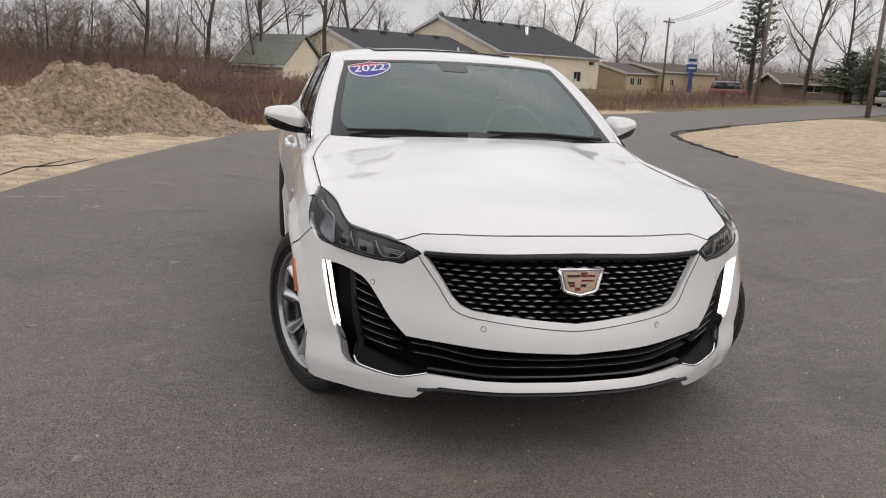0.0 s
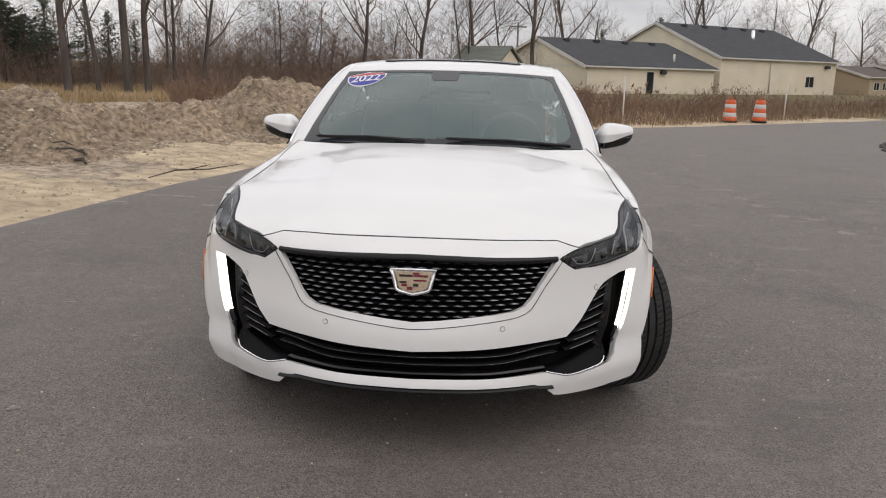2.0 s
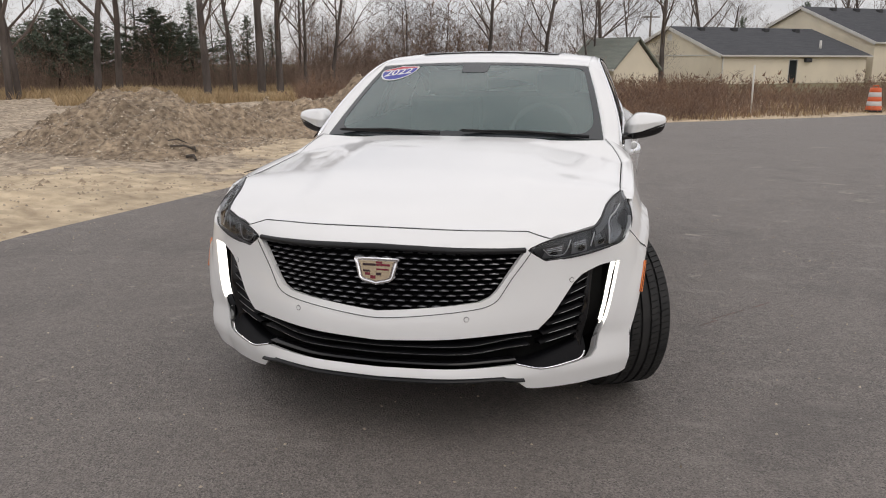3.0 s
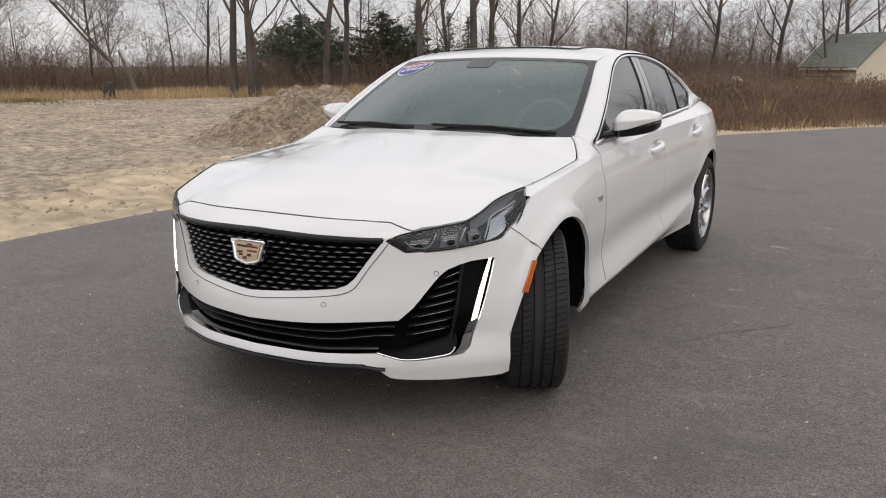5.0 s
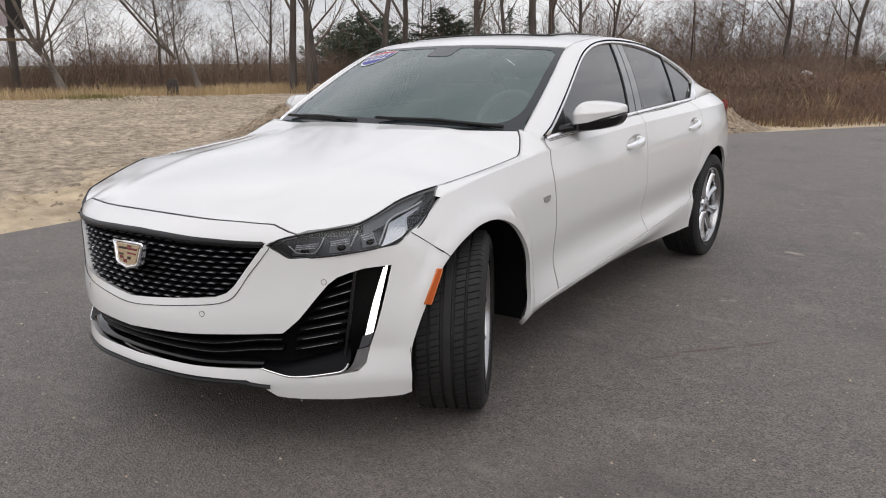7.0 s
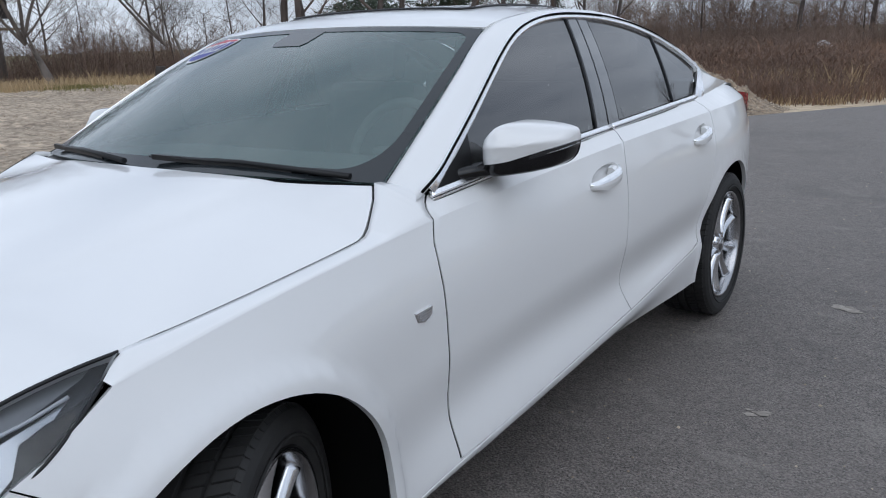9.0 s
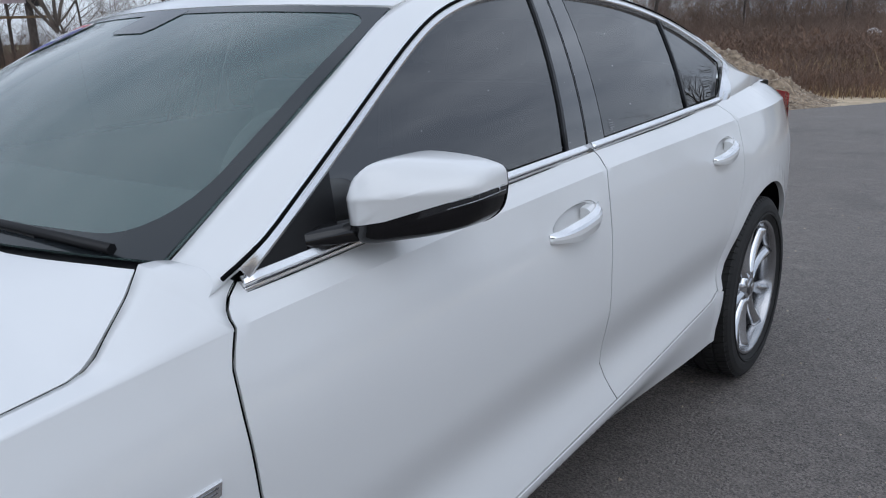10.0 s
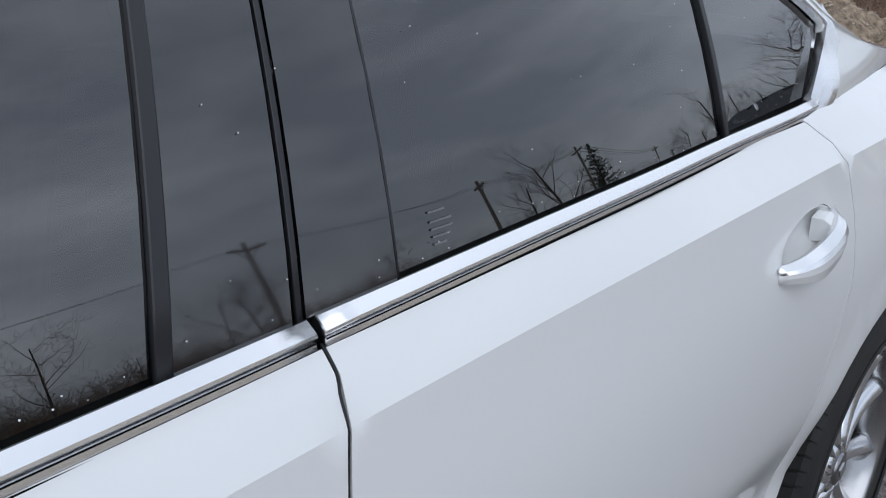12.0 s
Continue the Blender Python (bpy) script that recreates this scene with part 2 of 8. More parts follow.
def add_box(bm, lo, hi, m=None, bevel=0.0):
    res = bmesh.ops.create_cube(bm, size=1.0)
    vs = res["verts"]
    for v in vs:
        v.co = Vector([(a + b) / 2 + c * (b - a) for a, b, c in zip(lo, hi, v.co)])
    if bevel:
        es = list({e for v in vs for e in v.link_edges})
        r = bmesh.ops.bevel(bm, geom=es, offset=bevel, segments=2, affect="EDGES", profile=0.6)
        vs = list({v for f in r["faces"] for v in f.verts} | {v for v in vs if v.is_valid})
    if m is not None:
        bmesh.ops.transform(bm, matrix=m, verts=vs)
    return vs


def box(lo, hi, m=None, bevel=0.0):
    bm = bmesh.new()
    add_box(bm, lo, hi, m, bevel)
    return bm


def spline(nodes, samples):
    """Catmull-Rom through the nodes (tuples), as that many points in all, even in parameter."""
    pts = [Vector(p) for p in nodes]
    out, n = [], len(pts) - 1
    for i in range(samples):
        f = i / (samples - 1) * n
        k = min(int(f), n - 1)
        t = f - k
        p0, p1, p2, p3 = pts[max(k - 1, 0)], pts[k], pts[k + 1], pts[min(k + 2, n)]
        out.append(0.5 * (2 * p1 + (p2 - p0) * t + (2 * p0 - 5 * p1 + 4 * p2 - p3) * t * t + (3 * p1 - p0 - 3 * p2 + p3) * t ** 3))
    return out


def along(xs, ys, x):
    """A smooth curve through (xs, ys), read at x."""
    if x <= xs[0]:
        return ys[0] + (x - xs[0]) * (ys[1] - ys[0]) / (xs[1] - xs[0]) * 0.5
    if x >= xs[-1]:
        return ys[-1] + (x - xs[-1]) * (ys[-1] - ys[-2]) / (xs[-1] - xs[-2]) * 0.5
    k = 0
    while x > xs[k + 1]:
        k += 1
    h = xs[k + 1] - xs[k]
    d = (ys[k + 1] - ys[k]) / h
    dl = (ys[k] - ys[k - 1]) / (xs[k] - xs[k - 1]) if k else d
    dr = (ys[k + 2] - ys[k + 1]) / (xs[k + 2] - xs[k + 1]) if k + 2 < len(xs) else d
    m0, m1 = (dl + d) / 2 if dl * d > 0 else 0.0, (dr + d) / 2 if dr * d > 0 else 0.0
    if k == 0:
        m0 = d
    if k + 2 == len(xs):
        m1 = d
    t = (x - xs[k]) / h
    return (1 + 2 * t) * (1 - t) ** 2 * ys[k] + t * (1 - t) ** 2 * h * m0 + t * t * (3 - 2 * t) * ys[k + 1] + t * t * (t - 1) * h * m1


def smooth01(t):
    t = min(max(t, 0.0), 1.0)
    return t * t * (3 - 2 * t)


def inside(p, poly):
    x, y = p
    hit = False
    for (x0, y0), (x1, y1) in zip(poly, poly[1:] + poly[:1]):
        if (y0 > y) != (y1 > y) and x < (x1 - x0) * (y - y0) / (y1 - y0) + x0:
            hit = not hit
    return hit


def edge_gap(p, poly):
    best = 1e9
    px, py = p
    for (x0, y0), (x1, y1) in zip(poly, poly[1:] + poly[:1]):
        dx, dy = x1 - x0, y1 - y0
        t = max(0, min(1, ((px - x0) * dx + (py - y0) * dy) / (dx * dx + dy * dy + 1e-12)))
        best = min(best, (px - x0 - t * dx) ** 2 + (py - y0 - t * dy) ** 2)
    return best ** 0.5


def resample(poly, step):
    out = []
    for (x0, y0), (x1, y1) in zip(poly, poly[1:] + poly[:1]):
        k = max(1, round(math.hypot(x1 - x0, y1 - y0) / step))
        out += [(x0 + (x1 - x0) * i / k, y0 + (y1 - y0) * i / k) for i in range(k)]
    return out


def shrink(poly, d):
    """The outline drawn in by d, to leave a gap to its neighbours."""
    area = sum(x0 * y1 - x1 * y0 for (x0, y0), (x1, y1) in zip(poly, poly[1:] + poly[:1]))
    s = 1 if area > 0 else -1
    out = []
    for i, (x, y) in enumerate(poly):
        (xa, ya), (xb, yb) = poly[i - 1], poly[(i + 1) % len(poly)]
        n1, n2 = Vector((-(y - ya), x - xa)), Vector((-(yb - y), xb - x))
        n1, n2 = (n1.normalized() if n1.length > 1e-9 else n2.normalized()), (n2.normalized() if n2.length > 1e-9 else n1.normalized())
        m = n1 + n2
        m = m / max(0.5, m.length_squared / 2) if m.length > 1e-6 else n1
        out.append((x + s * d * m.x, y + s * d * m.y))
    return out


def patch(outer, lift, step=0.03, holes=(), depth=0.012, gap=0.0, flip=False, sv=None, crease=None):
    """A panel: a flat outline with holes, filled with triangles and laid on the surface lift(u, v); its edges turn inwards by depth."""
    from mathutils.geometry import delaunay_2d_cdt
    rim = resample(shrink(outer, gap) if gap else list(outer), step)
    cuts = [resample(shrink(h, -gap) if gap else list(h), step) for h in holes]
    us, vs = [p[0] for p in rim], [p[1] for p in rim]
    pts, edges = [Vector(p) for p in rim], [(i, (i + 1) % len(rim)) for i in range(len(rim))]
    for c in cuts:
        o = len(pts)
        pts += [Vector(p) for p in c]
        edges += [(o + i, o + (i + 1) % len(c)) for i in range(len(c))]
    near = 0.45 * min(step, sv or step)
    sv = sv or step * 0.87
    if crease:
        u, last = min(us), None
        while u <= max(us):
            p = (u, crease(u))
            if inside(p, rim) and edge_gap(p, rim) > 0.004 and not any(inside(p, c) or edge_gap(p, c) < 0.004 for c in cuts):
                pts.append(Vector(p))
                if last is not None:
                    edges.append((last, len(pts) - 1))
                last = len(pts) - 1
            else:
                last = None
            u += step * 0.6
    v, row = min(vs) + sv * 0.5, 0
    while v < max(vs):
        u = min(us) + (0.5 if row % 2 else 0.0) * step
        while u < max(us):
            if inside((u, v), rim) and edge_gap((u, v), rim) > near and not any(inside((u, v), c) or edge_gap((u, v), c) < near for c in cuts) and not (crease and abs(v - crease(u)) < 0.5 * near):
                pts.append(Vector((u, v)))
            u += step
        v += sv
        row += 1
    vv, _, ff, *_ = delaunay_2d_cdt(pts, edges, [], 0, 1e-6)
    bm = bmesh.new()
    made = [bm.verts.new(lift(p.x, p.y)) for p in vv]
    for f in ff:
        c = sum((vv[i] for i in f), Vector((0, 0))) / len(f)
        q = [vv[i] for i in f]
        sides3 = [(q[k - 1] - q[k]).length for k in range(len(q))]
        area = abs(sum(q[k - 1].x * q[k].y - q[k].x * q[k - 1].y for k in range(len(q)))) / 2
        if area < 0.0006 * max(sides3) * 0.5:
            continue
        if inside(c, rim) and not any(inside(c, h) for h in cuts):
            t = [made[i] for i in f]
            try:
                bm.faces.new(t[::-1] if flip else t)
            except ValueError:
                pass
    for w in [w for w in bm.verts if not w.link_faces]:
        bm.verts.remove(w)
    finish(bm)
    if crease:
        keys = {w: abs(p.y - crease(p.x)) < 1e-4 for w, p in zip(made, vv) if w.is_valid}
        for e in bm.edges:
            if keys.get(e.verts[0]) and keys.get(e.verts[1]):
                e.smooth = False
    if depth:
        turn_in(bm, depth)
    return bm


def turn_in(bm, depth):
    """Rolls the open edges of a panel inwards."""
    bm.normal_update()
    open_edges = [e for e in bm.edges if e.is_boundary]
    low = {}
    for e in open_edges:
        for w in e.verts:
            if w not in low:
                low[w] = bm.verts.new(w.co - w.normal * depth)
    for e in open_edges:
        a, b = e.verts
        loop = e.link_loops[0]
        if loop.vert is a:
            a, b = b, a
        f = bm.faces.new((a, b, low[b], low[a]))
        f.smooth = True
        e.smooth = False


def loft(rows, close=False, cap=False, sharp=()):
    """A skin over rows of points, each row as long as the others."""
    bm = bmesh.new()
    g = [[bm.verts.new(p) for p in r] for r in rows]
    n = len(rows[0])
    for i in range(len(g) - 1):
        for j in range(n if close else n - 1):
            k = (j + 1) % n
            try:
                bm.faces.new((g[i][j], g[i][k], g[i + 1][k], g[i + 1][j]))
            except ValueError:
                pass
    if cap and close:
        bm.faces.new(g[0][::-1])
        bm.faces.new(g[-1])
    finish(bm)
    return bm


def tube(points, radii, sides=8, bm=None, cap=True):
    """A round bar along points."""
    bm = bm or bmesh.new()
    pts = [Vector(p) for p in points]
    if not isinstance(radii, (list, tuple)):
        radii = [radii] * len(pts)
    rings, ref = [], None
    for i, p in enumerate(pts):
        d = (pts[min(i + 1, len(pts) - 1)] - pts[max(i - 1, 0)]).normalized()
        if ref is None:
            ref = d.orthogonal().normalized()
        ref = (ref - d * ref.dot(d)).normalized()
        side = d.cross(ref)
        rings.append([bm.verts.new(p + radii[i] * (math.cos(a) * ref + math.sin(a) * side)) for a in (2 * math.pi * k / sides for k in range(sides))])
    for a, b in zip(rings, rings[1:]):
        for k in range(sides):
            f = bm.faces.new((a[k], a[(k + 1) % sides], b[(k + 1) % sides], b[k]))
            f.smooth = True
    if cap and sides > 2:
        bm.faces.new(rings[0][::-1])
        bm.faces.new(rings[-1])
    return bm


def revolve(profile, segments, angles=None):
    """Turns a closed (x, r) outline about the x axis."""
    angles = angles or [2 * math.pi * k / segments for k in range(segments)]
    rows = [[Vector((x, r * math.sin(a), r * math.cos(a))) for x, r in profile] for a in angles]
    return _closed(rows)


def _closed(rows):
    bm = bmesh.new()
    g = [[bm.verts.new(p) for p in r] for r in rows]
    n, m = len(g), len(g[0])
    for i in range(n):
        for j in range(m):
            bm.faces.new((g[i][j], g[(i + 1) % n][j], g[(i + 1) % n][(j + 1) % m], g[i][(j + 1) % m]))
    finish(bm)
    bmesh.ops.recalc_face_normals(bm, faces=bm.faces)
    return bm


def ribbon(points, out, up, width, thick):
    """A moulding of nearly square section along points; out and up are given for each point."""
    rows = []
    for p, o, u in zip(points, out, up):
        p, o, u = Vector(p), Vector(o).normalized(), Vector(u).normalized()
        a, b, c, d = p - u * width / 2, p + u * width / 2, o * thick, o * thick * 0.75
        rows.append([a - o * 0.006, a + d, a + u * width * 0.10 + c, b - u * width * 0.10 + c, b + d, b - o * 0.006])
    bm = loft(rows, close=True, cap=True)
    bmesh.ops.recalc_face_normals(bm, faces=bm.faces)
    n = len(rows[0])
    bm.verts.index_update()
    for e in bm.edges:
        if abs(e.verts[0].index - e.verts[1].index) == n:
            e.smooth = False
    return bm
# ---- the place round the car ----
GZ = -0.018
rng = random.Random(7)
DIRT = material("sandy_dirt", (0.66, 0.535, 0.37), 0.95, second=(0.40, 0.31, 0.21), scale=4.2, amount=0.55, bump=0.6, bump_scale=8.5, bump_detail=14, mottle=0.14, mottle_scale=0.9, detail=15, stretch=(0.9, 1.15, 1))
GRAVEL = material("grey_brown_gravel", (0.60, 0.49, 0.365), 0.95, second=(0.25, 0.195, 0.143), scale=6.0, amount=0.55, bump=1.0, bump_scale=9, bump_detail=14, mottle=0.22, mottle_scale=0.8, detail=15)
PILE = material("gravelly_dirt", (0.52, 0.402, 0.28), 0.95, second=(0.165, 0.120, 0.082), scale=9.5, amount=0.5, bump=1.0, bump_scale=4.5, bump_detail=15, mottle=0.30, mottle_scale=1.2, detail=15)
STONE = material("pale_stone", (0.60, 0.51, 0.40), 0.9, second=(0.24, 0.19, 0.145), scale=5, spread=0.28)
LAWN = material("dull_winter_grass", (0.13, 0.12, 0.05), 0.95, second=(0.21, 0.17, 0.09), scale=0.8, amount=0.5, bump=0.5, bump_scale=30, mottle=0.15, mottle_scale=0.1)
WEED = material("dead_weeds", (0.25, 0.158, 0.106), 0.95, second=(0.14, 0.090, 0.065), scale=0.25, amount=0.5, spread=0.34)
STRAW = material("straw_grass", (0.50, 0.375, 0.215), 0.95, second=(0.33, 0.235, 0.135), scale=0.2, amount=0.5, spread=0.25)
BARK = material("grey_bark", (0.070, 0.057, 0.050), 0.95, second=(0.125, 0.104, 0.092), scale=2.4, amount=0.6, bump=0.7, bump_scale=14, stretch=(1, 1, 0.25), spread=0.12)
TWIG = material("brown_twigs", (0.10, 0.078, 0.068), 0.95, second=(0.18, 0.145, 0.125), scale=0.8, spread=0.30)
BRUSH = material("brush_stems", (0.172, 0.117, 0.092), 0.95, second=(0.235, 0.166, 0.126), scale=0.12, amount=0.5, spread=0.35)
NEEDLE = material("pine_needles", (0.088, 0.112, 0.080), 0.9, second=(0.125, 0.150, 0.108), scale=1.2, spread=0.35)
SIDING = material("cream_siding", (0.76, 0.68, 0.535), 0.75, second=(0.71, 0.635, 0.50), scale=0.6, mottle=0.06, mottle_scale=0.25)
SIDING_B = material("tan_siding", (0.52, 0.42, 0.29), 0.8, second=(0.46, 0.37, 0.26), scale=0.6, mottle=0.06)
BRICK_DARK = material("brown_brick_wall", (0.17, 0.13, 0.105), 0.9, second=(0.22, 0.18, 0.15), scale=2)
SHINGLE = material("charcoal_shingles", (0.045, 0.047, 0.053), 0.92, second=(0.066, 0.068, 0.074), scale=1.6, bump=0.4, bump_scale=12, stretch=(0.5, 2.2, 1))
SHINGLE_GREEN = material("grey_green_shingles", (0.16, 0.18, 0.155), 0.92, second=(0.21, 0.22, 0.19), scale=1.8, bump=0.5, bump_scale=9, stretch=(0.4, 3, 1))
SHINGLE_BROWN = material("brown_shingles", (0.105, 0.085, 0.075), 0.92, second=(0.14, 0.115, 0.10), scale=1.5, bump=0.4, bump_scale=10)
TRIM_WHITE = material("white_trim", (0.66, 0.64, 0.60), 0.6, second=(0.58, 0.56, 0.52), scale=1)
PANE_DARK = material("dark_pane", (0.03, 0.033, 0.036), 0.08)
WOOD_OLD = material("old_wood", (0.22, 0.15, 0.09), 0.9, second=(0.15, 0.105, 0.065), scale=3, stretch=(1, 1, 0.2))
POLE_WOOD = material("pole_wood", (0.15, 0.125, 0.105), 0.9, second=(0.20, 0.17, 0.145), scale=3, stretch=(1, 1, 0.15))
WIRE = material("wire", (0.04, 0.04, 0.042), 0.7)
ORANGE = material("drum_orange", (0.62, 0.11, 0.03), 0.5, mottle=0.06, mottle_scale=4)
DRUM_WHITE = material("drum_white_band", (0.55, 0.52, 0.50), 0.5, mottle=0.06, mottle_scale=4)
SIGN_BLUE = material("sign_blue", (0.03, 0.07, 0.22), 0.5)
SIGN_WHITE = material("sign_white", (0.6, 0.62, 0.64), 0.5)
CHALK = material("chalk_red", (0.20, 0.135, 0.12), 0.9, second=(0.13, 0.115, 0.105), scale=40, amount=0.9)
SUV_PAINT = material("suv_paint", (0.30, 0.09, 0.08), 0.4)
TAN_PAINT = material("pale_car_paint", (0.42, 0.40, 0.33), 0.4)


def land(x, y):
    """Height of the ground: level round the car, a little lower further out."""
    return GZ - 0.46 * smooth01((math.hypot(x, y - 1.5) - 5.0) / 26.0)


# asphalt: the drive by the car and the road it runs into
edge_left = [(-4.6, -60), (-4.3, -20), (-4.05, -4.0), (-4.0, 0.5), (-3.98, 2.0), (-3.75, 3.8), (-3.45, 5.6), (-3.02, 7.4), (-2.15, 10.7), (-1.5, 13.0), (-0.4, 15.2), (1.4, 19.2), (4.2, 22.8), (10.2, 28.9), (18.5, 35.8), (34, 49), (71, 80), (150, 147)]
edge_right = [(160, 140), (79, 72.5), (41, 44.9), (25, 32.9), (18.1, 27.1), (13.4, 22.2), (11.3, 19.4), (9.9, 16.5), (8.7, 13.3), (7.85, 10.5), (7.35, 8.2), (7.15, 5.8), (7.2, 0.0), (7.4, -20), (7.6, -60)]


def wobble(poly, size, step):
    out = []
    for i, (x, y) in enumerate(resample(poly, step)):
        k = size * (0.4 + min(1.5, math.hypot(x, y) / 30))
        out.append((x + k * (noise.noise((x * 0.7, y * 0.7, 1.7))), y + k * noise.noise((x * 0.7, y * 0.7, 9.1))))
    return out


road_outline = wobble(edge_left + edge_right, 0.14, 0.9)


def fill_road():
    from mathutils.geometry import delaunay_2d_cdt
    pts = [Vector(p) for p in road_outline]
    n = len(pts)
    edges = [(i, (i + 1) % n) for i in range(n)]
    x = -8.0
    while x < 60:
        y = -58.0
        while y < 70:
            if inside((x, y), road_outline) and edge_gap((x, y), road_outline) > 0.8:
                pts.append(Vector((x, y)))
            y += 2.0
        x += 2.0
    vv, _, ff, *_ = delaunay_2d_cdt(pts, edges, [], 0, 1e-5)
    bm = bmesh.new()
    made = [bm.verts.new((p.x, p.y, land(p.x, p.y))) for p in vv]
    for f in ff:
        c = sum((vv[i] for i in f), Vector((0, 0))) / 3
        if inside(c, road_outline):
            bm.faces.new([made[i] for i in f])
    for w in [w for w in bm.verts if not w.link_faces]:
        bm.verts.remove(w)
    bm.normal_update()
    turn_in(bm, 0.09)
    return bm


def gap_table(x0, y0, nx, ny, step):
    """Distance from the asphalt's edge on a grid, negative on the asphalt."""
    gx, gy = np.meshgrid(x0 + step * np.arange(nx), y0 + step * np.arange(ny), indexing="ij")
    best, hit = np.full(gx.shape, 1e9), np.zeros(gx.shape, bool)
    for (ax, ay), (bx, by) in zip(road_outline, road_outline[1:] + road_outline[:1]):
        dx, dy = bx - ax, by - ay
        t = np.clip(((gx - ax) * dx + (gy - ay) * dy) / (dx * dx + dy * dy + 1e-12), 0, 1)
        best = np.minimum(best, (gx - ax - t * dx) ** 2 + (gy - ay - t * dy) ** 2)
        if ay != by:
            hit ^= ((ay > gy) != (by > gy)) & (gx < dx * (gy - ay) / dy + ax)
    return np.where(hit, -1, 1) * np.sqrt(best)


GAP_X, GAP_Y, GAP_STEP = -76.0, -76.0, 0.4
GAPS = gap_table(GAP_X, GAP_Y, 381, 391, GAP_STEP)


def road_gap(x, y):
    """How far (x, y) lies off the asphalt; negative on it."""
    u, v = (x - GAP_X) / GAP_STEP, (y - GAP_Y) / GAP_STEP
    if not (0 <= u < 379 and 0 <= v < 389):
        return 50.0
    i, j = int(u), int(v)
    u, v = u - i, v - j
    return float((GAPS[i, j] * (1 - u) + GAPS[i + 1, j] * u) * (1 - v) + (GAPS[i, j + 1] * (1 - u) + GAPS[i + 1, j + 1] * u) * v)


road = part("road", fill_road(), ASPHALT)
tagged(road, "dark grey asphalt drive joining a street", "road", kind="structure")


# a rough dark lip of asphalt where the drive curves round the island
_lip = spline([(x, y, 0) for x, y in edge_right[4:10]], 70)
_g = random.Random(5)
bm = bmesh.new()
_pts = [Vector((q.x - 0.02 + _g.gauss(0, 0.03), q.y + _g.gauss(0, 0.03), land(q.x, q.y) + 0.015)) for q in _lip]
tube(_pts, [0.035 + 0.03 * _g.random() for _ in _pts], 8, bm)
for v in bm.verts:
    g0 = land(v.co.x, v.co.y)
    v.co.z = g0 + (v.co.z - g0) * 0.55
tagged(part("road_edge_lip", bm, material("dark_asphalt_lip", (0.030, 0.027, 0.025), 0.9, second=(0.07, 0.062, 0.056), scale=18, bump=0.9, bump_scale=40)), "rough dark asphalt lip along the sandy island", "kerb", kind="structure")


# open ground to the horizon, lower under the asphalt
def open_ground(x, y):
    base = land(x, y) - 0.055
    if math.hypot(x, y) < 70:
        rough = 0.10 * noise.noise((x * 0.35, y * 0.35, 3.0)) + 0.05 * noise.noise((x * 1.3, y * 1.3, 5.0)) + 0.02 * noise.noise((x * 4.0, y * 4.0, 8.0))
        away = smooth01(road_gap(x, y) / 2.2)
        base += away * (0.05 + rough)
    return base


def make_ground():
    bm = bmesh.new()
    rows, r = [], 0.0
    radii = [0.0]
    while radii[-1] < 1800:
        radii.append(radii[-1] + max(0.35, radii[-1] * 0.045))
    na = 200
    for r in radii[1:]:
        rows.append([bm.verts.new((r * math.cos(2 * math.pi * k / na), 2.0 + r * math.sin(2 * math.pi * k / na), 0)) for k in range(na)])
    mid = bm.verts.new((0, 2.0, 0))
    for v in bm.verts:
        v.co.z = open_ground(v.co.x, v.co.y)
    for k in range(na):
        bm.faces.new((mid, rows[0][k], rows[0][(k + 1) % na]))
    for a, b in zip(rows, rows[1:]):
        for k in range(na):
            bm.faces.new((a[k], b[k], b[(k + 1) % na], a[(k + 1) % na]))
    for f in bm.faces:
        c = f.calc_center_median()
        lawn = math.hypot(c.x, c.y) > 46 + 6 * noise.noise((c.x * 0.1, c.y * 0.1, 0)) or (c.x > 8 and c.y > 38)
        f.material_index = 1 if lawn else 0
    finish(bm)
    return bm


ground = part("ground", make_ground(), [DIRT, LAWN])
tagged(ground, "sandy bare ground turning to dull winter grass", "ground", kind="structure")

# the bare lot in finer relief: ruts, scraped ridges and clods over the open ground
def lot_height(x, y):
    gap = max(0.0, road_gap(x, y))
    w = smooth01(gap / 1.6)
    u, v = 0.92 * x + 0.39 * y, -0.39 * x + 0.92 * y
    ridge = 1 - abs(noise.noise((u * 0.10, v * 0.55, 11.0))) * 2.2
    scrape = 1 - abs(noise.noise((u * 0.30, v * 1.5, 17.0))) * 2.0
    crumb = noise.noise((x * 2.4, y * 2.4, 21.0))
    fine = noise.noise((x * 6.5, y * 6.5, 23.0))
    grain = noise.noise((x * 13.0, y * 13.0, 29.0))
    patchy = smooth01(0.5 + 0.9 * noise.noise((x * 0.13, y * 0.13, 31.0)))
    return open_ground(x, y) + w * (0.022 + 0.13 * ridge * patchy + 0.028 * scrape * patchy + 0.08 * crumb * patchy + (0.012 + 0.045 * patchy) * fine + (0.008 + 0.022 * patchy) * grain) - 0.06 * (1 - smooth01(gap / 0.25))


def gravelly(x, y):
    """How far the lot's sand gives way to grey-brown gravelly soil."""
    return road_gap(x, y) - 3.2 - 4.5 * noise.noise((x * 0.22, y * 0.22, 3.3)) - 1.1 * noise.noise((x * 1.1, y * 1.1, 5.1)) - 0.6 * noise.noise((x * 4.0, y * 4.0, 7.7))


